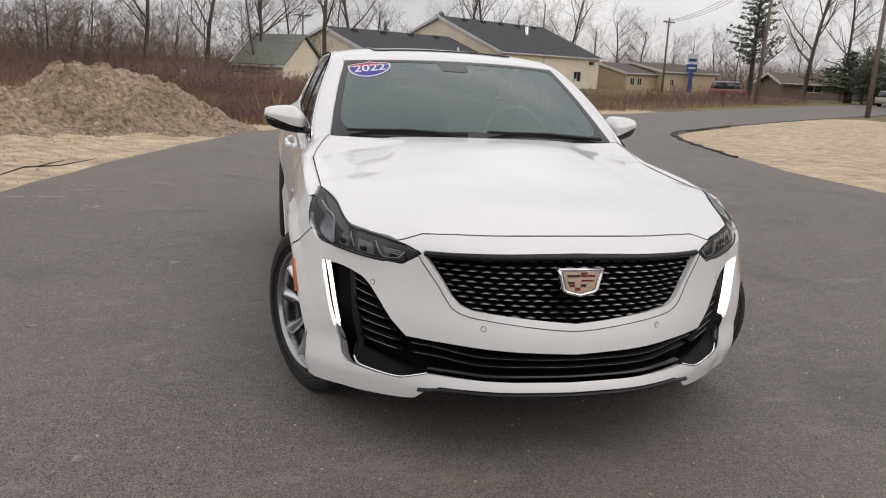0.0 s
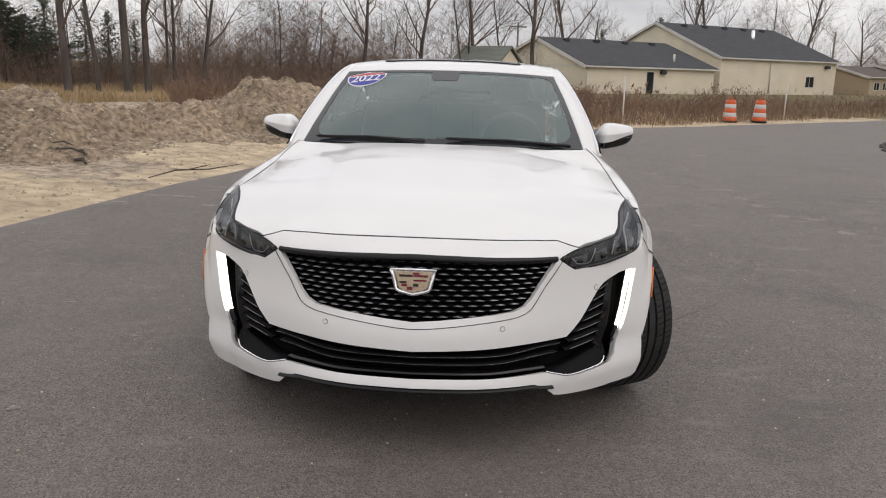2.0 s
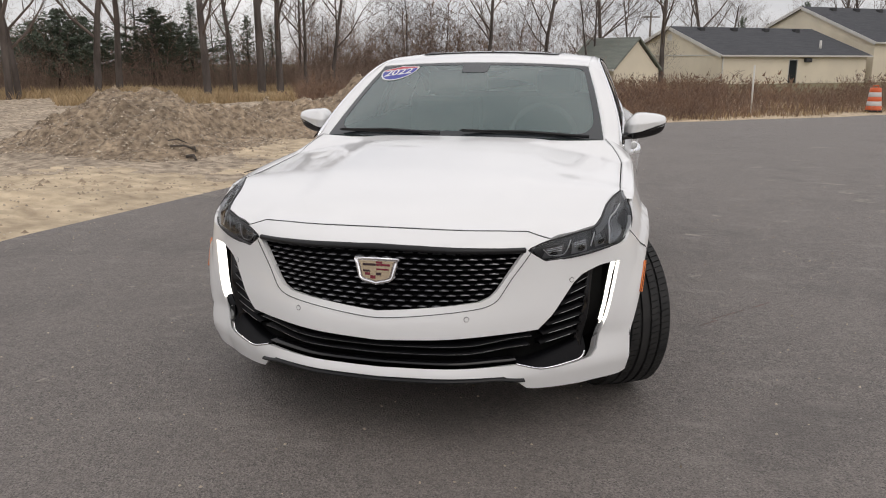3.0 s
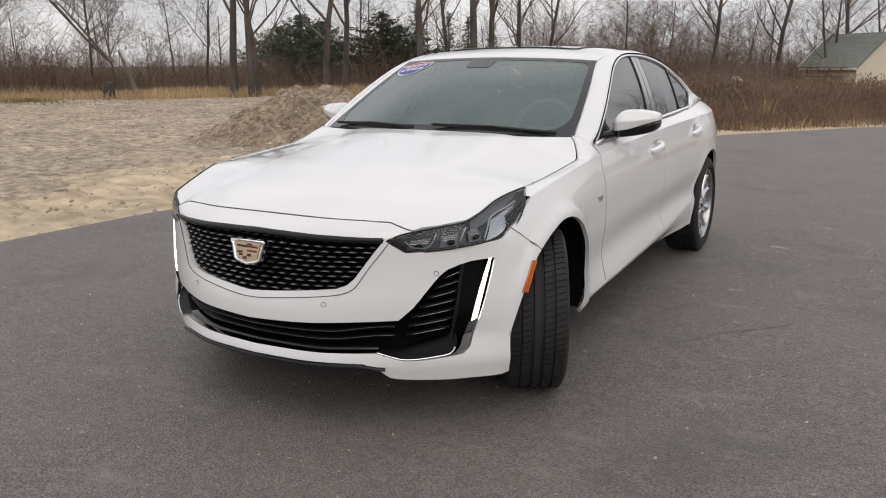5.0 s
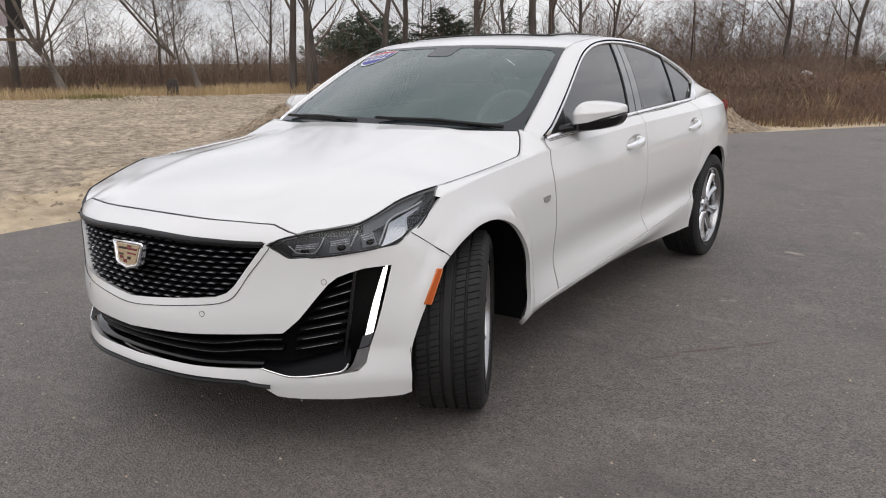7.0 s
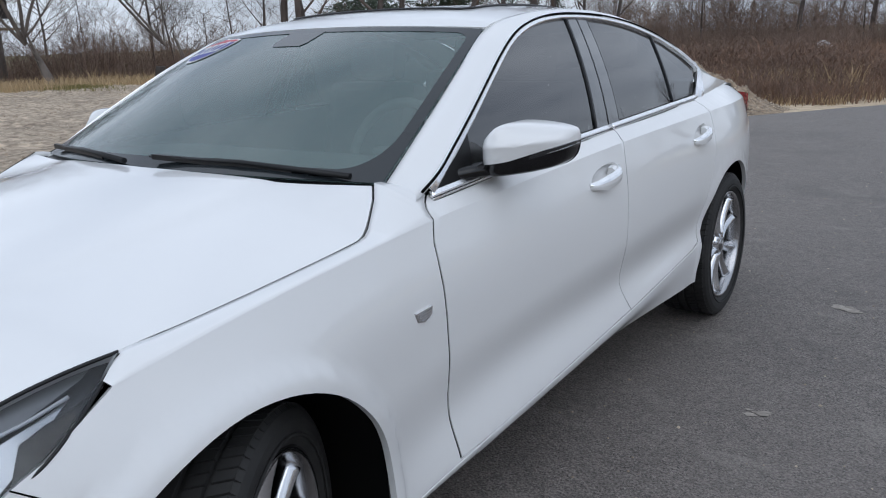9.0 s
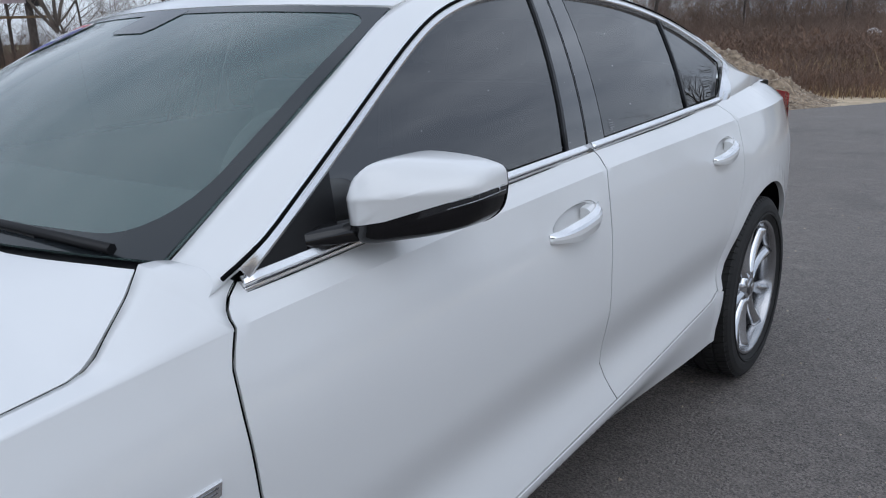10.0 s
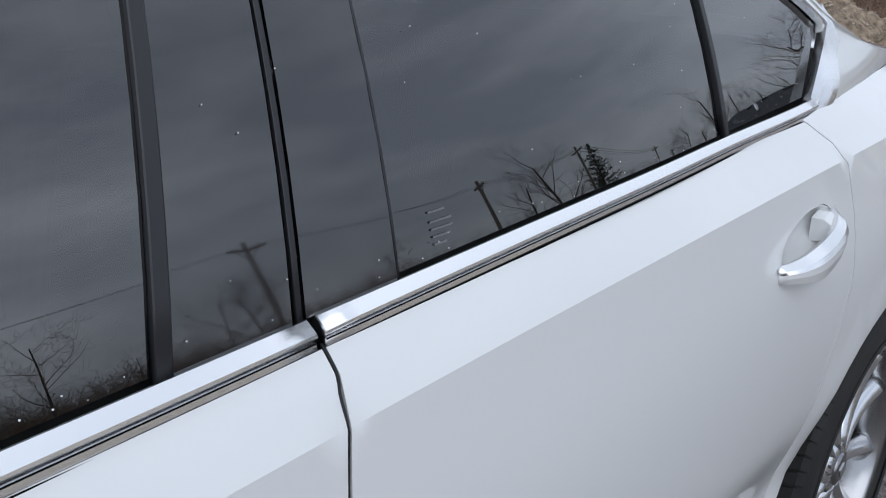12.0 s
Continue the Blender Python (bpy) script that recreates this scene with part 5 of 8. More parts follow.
LEVEL_X = (
    (0.868, 0.885, 0.862, 0.862, 0.868, 0.906, 0.900, 0.845, 0.735),
    (0.897, 0.910, 0.898, 0.920, 0.926, 0.922, 0.918, 0.872, 0.755),
    (0.900, 0.915, 0.895, 0.893, 0.892, 0.902, 0.928, 0.890, 0.775),
    (0.890, 0.936, 0.915, 0.912, 0.920, 0.930, 0.945, 0.900, 0.785),
    (0.865, 0.930, 0.914, 0.906, 0.908, 0.918, 0.938, 0.893, 0.782),
    (0.835, 0.882, 0.876, 0.868, 0.871, 0.880, 0.888, 0.848, 0.755),
    (0.805, 0.832, 0.802, 0.812, 0.826, 0.812, 0.795, 0.748, 0.680),
)


def levels(y):
    return [along(YS, z, y) for z in LEVEL_Z], [along(YS, x, y) for x in LEVEL_X]


def side_x(y, z):
    zs, xs = levels(y)
    if z >= zs[5]:
        t = (z - zs[5]) / (zs[6] - zs[5])
        return xs[5] + (xs[6] - xs[5]) * (0.75 * t + 0.25 * t * t)
    return along(zs[:6], xs[:6], z)


def arch_flare(y, z):
    """The lip round each wheel opening stands a little proud."""
    front, rear = math.hypot(y, z - HUB_Z), math.hypot(y - BASE - 0.012, z - HUB_Z)
    d = min(front, rear)
    return (1.0 if front < rear else 0.25) * (0.015 * (1 - smooth01((d - ARCH_R - 0.034) / 0.014)) + 0.004 * (1 - smooth01((d - ARCH_R) / 0.12)))


def side(y, z):
    return Vector((side_x(y, z) + arch_flare(y, z), y, z))


def top_z(y):
    return along(YS, LEVEL_Z[6], y)


def arch(cy, a0, a1, n=26):
    """Points of a wheel opening from angle a0 to a1, in degrees from +y towards +z."""
    out = []
    for i in range(n + 1):
        a = a0 + (a1 - a0) * i / n
        r = ARCH_R * (1 + 0.045 * smooth01((a - 150) / 45))
        out.append((cy + r * math.cos(radians(a)), HUB_Z + r * math.sin(radians(a))))
    return out


# -- front fascia: a plan curve, set back by height
NOSE = spline([(0, -0.862), (0.10, -0.855), (0.22, -0.840), (0.32, -0.812), (0.45, -0.752), (0.57, -0.678), (0.68, -0.598), (0.78, -0.510), (0.855, -0.425), (0.903, -0.335), (0.930, -0.22), (0.938, -0.10)], 1400)
ARC = [0.0]
for _a, _b in zip(NOSE, NOSE[1:]):
    ARC.append(ARC[-1] + (_b - _a).length)
SET_Z = (0.17, 0.23, 0.255, 0.275, 0.30, 0.36, 0.40, 0.44, 0.485, 0.53, 0.60, 0.66, 0.71, 0.745, 0.755, 0.775, 0.80)
SET_MID = (0.050, 0.026, 0.020, 0.022, 0.034, 0.020, 0.004, 0.003, 0.010, 0.024, 0.034, 0.038, 0.052, 0.075, 0.086, 0.112, 0.165)
SET_OUT = (0.030, 0.012, 0.006, 0.008, 0.012, 0.020, 0.012, 0.008, 0.008, 0.012, 0.018, 0.020, 0.020, 0.030, 0.037, 0.062, 0.110)


def nose_at(s):
    k = 0
    a = abs(s)
    lo, hi = 0, len(ARC) - 1
    while hi - lo > 1:
        mid = (lo + hi) // 2
        if ARC[mid] <= a:
            lo = mid
        else:
            hi = mid
    t = (a - ARC[lo]) / (ARC[lo + 1] - ARC[lo]) if lo + 1 < len(ARC) else 0
    p = NOSE[lo].lerp(NOSE[min(lo + 1, len(NOSE) - 1)], t)
    d = (NOSE[min(lo + 16, len(NOSE) - 1)] - NOSE[max(lo - 16, 0)]).normalized() if lo > 16 else Vector((1, 0.04))
    k = smooth01(a / 0.06)
    return p, Vector((d.y * k, -d.x)).normalized()


def nose_s(x, y=None):
    """How far along the plan curve the point nearest to (x, y) lies."""
    if y is None:
        k = min(range(len(NOSE)), key=lambda i: abs(NOSE[i].x - x))
    else:
        k = min(range(len(NOSE)), key=lambda i: (NOSE[i].x - x) ** 2 + (NOSE[i].y - y) ** 2)
    return ARC[k]


def nose_y(y):
    """How far along the plan curve its side reaches y."""
    k = min(range(len(NOSE) // 2, len(NOSE)), key=lambda i: abs(NOSE[i].y - y))
    return ARC[k]


def fascia(s, z, back=0.0):
    p, n = nose_at(s)
    w = smooth01(abs(s) / 0.62)
    w2 = smooth01((abs(s) - ARC_SIDE + 0.22) / 0.22)
    own = along(SET_Z, SET_MID, z) * (1 - w) + along(SET_Z, SET_OUT, z) * w
    q = p - n * (back + own)
    if w2:
        q = q.lerp(Vector((side_x(p.y, z) + arch_flare(p.y, z) - back, p.y)), w2)
    return Vector((math.copysign(q.x, s) if s else 0.0, q.y, z))


ARC_SIDE = nose_s(0.91, -0.33)


def F(x, z, y=None):
    return (nose_s(x, y), z)


def both(half):
    """A left-hand outline from the centre line outwards and back, closed with its mirror image."""
    return half + [(-s, z) for s, z in reversed(half) if abs(s) > 1e-6]


# outline of the headlamp: inner tip, below, outer end; and above
LAMP_LOW = [(0.531, -0.685, 0.720), (0.548, -0.662, 0.703), (0.582, -0.638, 0.676), (0.69, -0.568, 0.683), (0.775, -0.492, 0.697), (0.838, -0.415, 0.713), (0.874, -0.335, 0.757), (0.868, -0.250, 0.812), (0.832, -0.160, 0.866)]
LAMP_TOP = [(0.531, -0.682, 0.728), (0.565, -0.648, 0.742), (0.601, -0.624, 0.751), (0.675, -0.560, 0.765), (0.742, -0.498, 0.779), (0.765, -0.420, 0.803), (0.778, -0.323, 0.834), (0.802, -0.235, 0.855), (0.828, -0.158, 0.868)]

grille_hole = both([F(0.0, 0.741), F(0.15, 0.7405), F(0.35, 0.736), F(0.50, 0.730), F(0.525, 0.726), F(0.500, 0.690), F(0.462, 0.635), F(0.428, 0.585), F(0.403, 0.560), F(0.365, 0.545), F(0.25, 0.534), F(0.10, 0.519), F(0.0, 0.512)])
low_hole = both([F(0.0, 0.404), F(0.20, 0.410), F(0.40, 0.418), F(0.565, 0.423), F(0.610, 0.470), F(0.655, 0.535), F(0.690, 0.585), F(0.715, 0.608), F(0.745, 0.622), F(0.780, 0.634), (nose_s(0.835, -0.449), 0.644), (nose_s(0.815, -0.470), 0.530), (nose_s(0.800, -0.488), 0.430), (nose_s(0.788, -0.502), 0.362), (nose_s(0.777, -0.513), 0.308), (nose_s(0.757, -0.532), 0.283), F(0.70, 0.274), F(0.63, 0.267), F(0.575, 0.268), F(0.53, 0.285), F(0.497, 0.298), F(0.30, 0.295), F(0.0, 0.293)])
fender_gap = [(-0.372, 0.748), (-0.30, 0.694), (-0.2437, 0.6455)]
_arch_front = [p for p in arch(0.0, 127.4, 199.0) if p[0] < -0.24]
HOOD_LINE = [F(0.0, 0.789), F(0.14, 0.7885), F(0.27, 0.788), F(0.36, 0.7865), F(0.44, 0.785), F(0.50, 0.782), F(0.545, 0.779), F(0.562, 0.772), F(0.59, 0.760), F(0.612, 0.752)]
bumper_half = (HOOD_LINE + [F(0.585, 0.744), F(0.540, 0.728), F(0.531, 0.720), F(0.553, 0.703), F(0.590, 0.676), F(0.70, 0.683), F(0.79, 0.697), (nose_s(0.853, -0.425), 0.713)]
               + [(nose_y(y), z) for y, z in fender_gap]
               + [(nose_y(y), z) for y, z in _arch_front]
               + [(nose_s(0.86, -0.42), 0.180), F(0.80, 0.174), F(0.72, 0.174), F(0.62, 0.181), F(0.565, 0.187), F(0.535, 0.194), F(0.50, 0.228), F(0.45, 0.256), F(0.30, 0.258), F(0.0, 0.258)])
body = part("bumper", patch(both(bumper_half), fascia, 0.026, (grille_hole, low_hole), 0.02, 0.0015), PAINT, car, "white front bumper with a shield-shaped grille opening")
_half = [F(0.538, 0.712), F(0.512, 0.672), F(0.475, 0.620), F(0.447, 0.576), F(0.425, 0.546), F(0.393, 0.528), F(0.344, 0.518), F(0.25, 0.508), F(0.12, 0.494), F(0.0, 0.487)]
_pts = [fascia(s, z, -0.0012) for s, z in _half] + [fascia(-s, z, -0.0012) for s, z in reversed(_half[:-1])]
part("grille_seam", tube(spline(_pts, 80), 0.0014, 5), SATIN_BLACK, body, "thin dark seam around the grille surround")
# two rows of parking sensors
for sx in (1, -1):
    for x, y, z in ((0.322, -0.812, 0.486), (0.680, -0.598, 0.5955)):
        s = nose_s(x, y)
        p, q = fascia(s * sx, z, 0.003), fascia(s * sx, z, -0.002)
        part("parking_sensor", tube([p, q], [0.0088, 0.0080], 20), PAINT, body)
        part("sensor_ring", tube([p, p.lerp(q, 0.8)], 0.0100, 20), DARK_CHROME, body)
# the lower black lip
_lip = [[fascia(s, z, b) for s in [nose_s(0.52) * (k / 30 - 1) for k in range(61)]] for z, b in ((0.256, 0.03), (0.252, -0.003), (0.2465, -0.010), (0.2425, -0.010), (0.239, -0.004), (0.2375, 0.09))]
part("front_lip", loft([[p + Vector((0, 0, -0.014 * smooth01((abs(p.x) - 0.42) / 0.10) + 0.003)) for p in r] for r in _lip]), SATIN_BLACK, car, "black splitter lip under the bumper")

# -- grille: dark backing, a top bar, and staggered rows of bright dashes
grille = part("grille", patch(both([F(0.0, 0.747), F(0.35, 0.744), F(0.54, 0.735), F(0.54, 0.66), F(0.47, 0.55), F(0.365, 0.52), F(0.0, 0.49)]), lambda s, z: fascia(s, z, 0.050), 0.05, depth=0), MATT_BLACK, car, "black mesh grille with rows of short bright dashes")
_bar = [[fascia(s, z - 0.0145 * abs(s) / 0.66, b) for s in [nose_s(0.521) * (k / 30 - 1) for k in range(61)]] for z, b in ((0.745, 0.02), (0.744, -0.003), (0.740, -0.007), (0.731, -0.005), (0.7235, 0.002), (0.722, 0.045))]
part("grille_top_bar", loft(_bar), SATIN_BLACK, grille, "satin black bar across the top of the grille")
GRILLE_ROWS, PITCH = 12, 0.0545
for r in range(GRILLE_ROWS):
    z0 = 0.7155 - r * 0.0177
    half = along((0.50, 0.545, 0.560, 0.585, 0.635, 0.690, 0.726), (0.10, 0.365, 0.400, 0.426, 0.462, 0.498, 0.522), z0 - 0.004) - 0.002
    sm = nose_s(max(half, 0.05))
    shift = 0.5 if r % 2 else 0.0

    def row_z(a):
        """Height of the row that far from the middle: it sags to the middle, and steps gently from dash to dash."""
        return z0 - 0.012 * (1 - a / 0.66) * (r / GRILLE_ROWS) * 1.6 - 0.006 * a / 0.5 * (1 - r / GRILLE_ROWS) + 0.0012 * math.cos(2 * math.pi * (a / PITCH + shift))

    n = max(8, int(sm / 0.0068))
    rows = [[], [], [], []]
    for k in range(2 * n + 1):
        s = sm * (k / n - 1)
        ph = 0.5 + 0.5 * math.cos(2 * math.pi * (abs(s) / PITCH + shift))
        fwd = 0.020 - 0.008 * ph
        for row, dz, b in zip(rows, (0.0026, 0.0014, -0.0016, -0.0030), (0.040, fwd, fwd + 0.002, 0.040)):
            row.append(fascia(s, row_z(abs(s)) + dz, b))
    part("grille_slat", loft(rows), GRILLE_BLACK, grille)
    for side_sign in (1, -1):
        for k in range(int(sm / PITCH) + 2):
            sc = (k + shift) * PITCH
            if sc > sm - 0.006 or (sc == 0 and side_sign < 0):
                continue
            lo, hi = sc - 0.0185, min(sc + 0.0185, sm)
            quad = [(lo, row_z(abs(lo)) + 0.0008), (hi, row_z(hi) + 0.0008), (hi - 0.003, row_z(hi) + 0.0024), ((lo + hi) / 2, row_z(sc) + 0.0030), (lo + 0.003, row_z(abs(lo)) + 0.0024)]
            bm = bmesh.new()
            fr = [bm.verts.new(fascia(side_sign * a, b, 0.0085 if i < 2 else 0.0125)) for i, (a, b) in enumerate(quad)]
            bk = [bm.verts.new(fascia(side_sign * a, b, 0.022)) for a, b in quad]
            bm.faces.new(fr if side_sign > 0 else fr[::-1])
            for i in range(5):
                bm.faces.new((fr[i], bk[i], bk[(i + 1) % 5], fr[(i + 1) % 5]))
            bmesh.ops.recalc_face_normals(bm, faces=bm.faces)
            part("dash", bm, INLAY, grille)

# crest badge: a shield with coloured fields, drawn as plain shapes
bc = fascia(0.0, 0.655, -0.012)


def crest(w, h, c, tilt=8.0, thick=0.016):
    """Outline of the shield in its own plane, flat side up, pointed below."""
    def shape(k, dz=0.0):
        return [(x * w * k, z * h * k + dz) for x, z in ((-0.50, 0.50), (0.50, 0.50), (0.45, 0.30), (0.375, -0.28), (0.30, -0.37), (0.0, -0.50), (-0.30, -0.37), (-0.375, -0.28), (-0.45, 0.30))]
    m = Matrix.Translation(c) @ Matrix.Rotation(radians(-tilt), 4, "X")
    def slab(pts, y0, y1, bev=0.0):
        bm = bmesh.new()
        back = [bm.verts.new((x, y0, z)) for x, z in pts]
        front = [bm.verts.new((x * (1 - bev), y1, z * (1 - bev))) for x, z in pts]
        bm.faces.new(front[::1])
        n = len(pts)
        for i in range(n):
            bm.faces.new((back[i], back[(i + 1) % n], front[(i + 1) % n], front[i]))
        bmesh.ops.recalc_face_normals(bm, faces=bm.faces)
        bmesh.ops.transform(bm, matrix=m, verts=bm.verts)
        return bm
    return shape, slab


shape, slab = crest(0.172, 0.094, bc)
badge = part("front_badge", slab(shape(1.0), 0.012, -0.006, 0.035), CHROME, car, "chrome-rimmed crest badge with gold and dark red fields")
part("badge_field", slab([(x * 0.76, z * 0.76 + 0.001) for x, z in shape(1.0)], -0.003, -0.0085), BADGE_GOLD, badge)
for x0, x1, z0, z1, mt in ((-0.044, -0.001, 0.021, 0.030, BADGE_DARK), (0.001, 0.046, 0.021, 0.030, BADGE_RED), (-0.001, 0.020, 0.031, 0.0395, BADGE_RED), (0.001, 0.042, 0.004, 0.011, BADGE_RED), (-0.042, -0.020, -0.004, 0.004, BADGE_DARK), (-0.036, -0.019, -0.017, -0.006, BADGE_RED), (0.0, 0.017, -0.017, -0.006, BADGE_DARK), (-0.018, -0.001, -0.031, -0.018, BADGE_RED), (0.001, 0.036, -0.003, 0.0025, BADGE_GOLD)):
    part("badge_bar", slab([(x0 * 1.12, z0 * 0.88), (x1 * 1.12, z0 * 0.88), (x1 * 1.12, z1 * 0.88), (x0 * 1.12, z1 * 0.88)], -0.006, -0.0096), mt, badge)
part("badge_rim", tube([bc + Matrix.Rotation(radians(-8.0), 3, "X") @ Vector((x * 0.93, -0.006, z * 0.93)) for x, z in shape(1.0) + shape(1.0)[:1]], 0.0058, 8), CHROME, badge, "raised chrome rim")
part("badge_mount", box((-0.05, 0.0, -0.035), (0.05, 0.05, 0.035), Matrix.Translation(bc)), SATIN_BLACK, badge)

# -- lower intake and side vents
intake = part("lower_intake", patch(both([F(0.0, 0.41), F(0.58, 0.425), F(0.70, 0.62), (nose_s(0.845, -0.44), 0.655), (nose_s(0.81, -0.47), 0.34), F(0.60, 0.262), F(0.0, 0.285)]), lambda s, z: fascia(s, z, 0.085), 0.05, depth=0), MATT_BLACK, car, "black lower air intake with side vents")


def blade(s0, s1, z0, z1, front, height, depth_in, n=24, tip=0.004):
    """A flat fin in the opening, from (s0, z0) to (s1, z1)."""
    rows = [[], [], [], []]
    for k in range(n + 1):
        t = k / n
        s, z = s0 + (s1 - s0) * t, z0 + (z1 - z0) * t
        for row, dz, b in zip(rows, (height / 2, tip / 2, -tip / 2, -height / 2), (front + depth_in, front, front + 0.001, front + depth_in)):
            row.append(fascia(s, z + dz, b))
    return loft(rows)


for zc, ze, fr, mt in ((0.372, 0.392, 0.018, GRILLE_BLACK), (0.337, 0.353, 0.026, GRILLE_BLACK), (0.303, 0.308, 0.012, GLOSS_BLACK)):
    rows = [[], [], [], []]
    sm = nose_s(0.555 if mt is GRILLE_BLACK else 0.50)
    for k in range(-30, 31):
        s = sm * k / 30
        z = zc + (ze - zc) * smooth01((abs(k) / 30 - 0.55) / 0.35)
        for row, dz, b in zip(rows, (0.008, 0.003, -0.003, -0.008) if mt is GRILLE_BLACK else (0.005, 0.003, -0.003, -0.005), (fr + 0.045, fr, fr + 0.003, fr + 0.05)):
            row.append(fascia(s, z + dz, b))
    part("intake_bar", loft(rows), mt, intake)
    if mt is GRILLE_BLACK:
        part("intake_highlight", tube([fascia(sm * k / 30, zc + (ze - zc) * smooth01((abs(k) / 30 - 0.55) / 0.35) + 0.003, fr - 0.001) for k in range(-30, 31)], 0.0008, 5), DARK_CHROME, intake)
for sx in (1, -1):
    for k in range(7):
        z1 = 0.590 - k * 0.036
        x_out = 0.762 - 0.0065 * k
        x_in = along((0.30, 0.36, 0.416, 0.470, 0.535, 0.600), (0.565, 0.580, 0.590, 0.625, 0.668, 0.712), z1 - 0.02) + 0.012
        s0, s1 = nose_s(x_in) * sx, nose_s(x_out) * sx
        part("vent_fin", blade(s0, s1, z1 - 0.022, z1 + 0.004, 0.026, 0.018, 0.05, 10), GRILLE_BLACK, intake)
        part("fin_edge", tube([fascia(s0 + (s1 - s0) * j / 8, z1 - 0.022 + 0.026 * j / 8 + 0.002, 0.0235) for j in range(1, 8)], 0.0011, 5), BLADE_GREY, intake)
    # wall between vent and running lamp
    rows = []
    for k in range(13):
        t = k / 12 * 1.36
        so, z = nose_s(0.772 - 0.030 * t, -0.512 - 0.018 * t), 0.632 - 0.225 * t
        rows.append([fascia((so - 0.030) * sx, z, 0.06), fascia((so - 0.025) * sx, z, 0.014), fascia((so - 0.016) * sx, z, 0.012), fascia((so - 0.012) * sx, z, 0.05)])
    part("vent_wall", loft(rows), GLOSS_BLACK, intake)
    lamp = None
    # running lamp: a tall glowing strip, and the clear and silver ends below it
    def strip(z_hi, z_lo, w_hi, w_lo, back, shift_hi=0.0, shift_lo=0.0, n=12):
        out = []
        for k in range(n + 1):
            t = k / n
            z = z_hi + (z_lo - z_hi) * t
            so = nose_s(along((0.28, 0.305, 0.36, 0.43, 0.53, 0.65), (0.757, 0.777, 0.789, 0.798, 0.812, 0.833), z), along((0.28, 0.305, 0.36, 0.43, 0.53, 0.65), (-0.532, -0.513, -0.501, -0.490, -0.473, -0.450), z)) + 0.0005
            w = w_hi + (w_lo - w_hi) * t
            out.append([fascia(sx * (so - w), z - 0.004, back - 0.006), fascia(sx * (so - w / 2), z - 0.002, back + 0.001), fascia(sx * so, z, back + 0.012), fascia(sx * so, z, back + 0.03)])
        return loft(out)
    part("running_lamp", strip(0.641, 0.412, 0.020, 0.027, 0.005), DRL_GLOW, car, "lit white vertical daytime running lamp")
    part("lamp_end", strip(0.411, 0.364, 0.036, 0.040, 0.002, n=4), LAMP_LENS, intake, "clear grey end of the running lamp")
    part("corner_blade", strip(0.362, 0.286, 0.044, 0.056, -0.002, n=8), BLADE_GREY, intake, "grey metal blade under the running lamp")
    pts = [fascia(sx * s, z, 0.0015) for s, z in (F(0.733, 0.310), F(0.728, 0.296), F(0.712, 0.283), F(0.67, 0.276), F(0.62, 0.2705), F(0.575, 0.2715), F(0.53, 0.286), F(0.495, 0.299))]
    # shelf from the chrome strip up to the lowest fin, and the dark lining behind
    edge = ((0.740, 0.318, 0.372), (0.728, 0.297, 0.352), (0.712, 0.284, 0.338), (0.67, 0.277, 0.326), (0.62, 0.2715, 0.312), (0.575, 0.2725, 0.301), (0.53, 0.287, 0.298), (0.495, 0.300, 0.303))
    rows = [[fascia(sx * nose_s(x), z, 0.004) for x, z, _ in edge], [fascia(sx * nose_s(x), z * 0.35 + zt * 0.65, 0.016) for x, z, zt in edge], [fascia(sx * nose_s(x), zt, 0.026) for x, _, zt in edge], [fascia(sx * nose_s(x), zt + 0.003, 0.034) for x, _, zt in edge], [fascia(sx * nose_s(x), zt - 0.002, 0.075) for x, _, zt in edge]]
    part("vent_shelf", loft(rows), GRILLE_BLACK, intake, "black shelf above the chrome strip")
    part("vent_lining", loft([[fascia(sx * nose_s(0.50 + 0.255 * j / 8), z, 0.075) for j in range(9)] for z in (0.27, 0.34, 0.42, 0.52, 0.62)]), MATT_BLACK, intake)
    part("chrome_strip", tube(spline(pts, 40), 0.0042, 8), CHROME, intake, "bright chrome strip along the lower vent edge")

# -- headlamps
def lamp_surface(n=36, m=9, bulge=0.010, back=0.0, inset=0.0):
    low, top = spline(LAMP_LOW, n), spline(LAMP_TOP, n)
    rows = []
    for a, b in zip(low, top):
        c = (a + b) / 2
        outward = Vector((0.55 + 0.4 * smooth01((a.y + 0.6) / 0.3), -0.75 + 0.35 * smooth01((a.y + 0.6) / 0.4), 0.35)).normalized()
        row = []
        for k in range(m):
            t = inset + (1 - 2 * inset) * k / (m - 1)
            row.append(a.lerp(b, t) + outward * (bulge * 4 * t * (1 - t) - back))
        rows.append(row)
    return rows


def lamp_point(u, v, back):
    rows = lamp_surface(61, 3, 0.0, back)
    k = min(60, max(0, u * 60))
    i = min(59, int(k))
    r0, r1 = rows[i], rows[i + 1]
    a, b = r0[0].lerp(r1[0], k - i), r0[2].lerp(r1[2], k - i)
    return a.lerp(b, v)


def lamp_patch(corners, back, n=6, bulge=0.0):
    """A small surface in the lamp, by its four corners (u along, v across)."""
    (a, b, c, d) = corners
    return loft([[lamp_point(a[0] + (d[0] - a[0]) * i / n + ((b[0] + (c[0] - b[0]) * i / n) - (a[0] + (d[0] - a[0]) * i / n)) * j / n, a[1] + (d[1] - a[1]) * i / n + ((b[1] + (c[1] - b[1]) * i / n) - (a[1] + (d[1] - a[1]) * i / n)) * j / n, back - bulge * 16 * (i / n) * (1 - i / n) * (j / n) * (1 - j / n)) for j in range(n + 1)] for i in range(n + 1)])


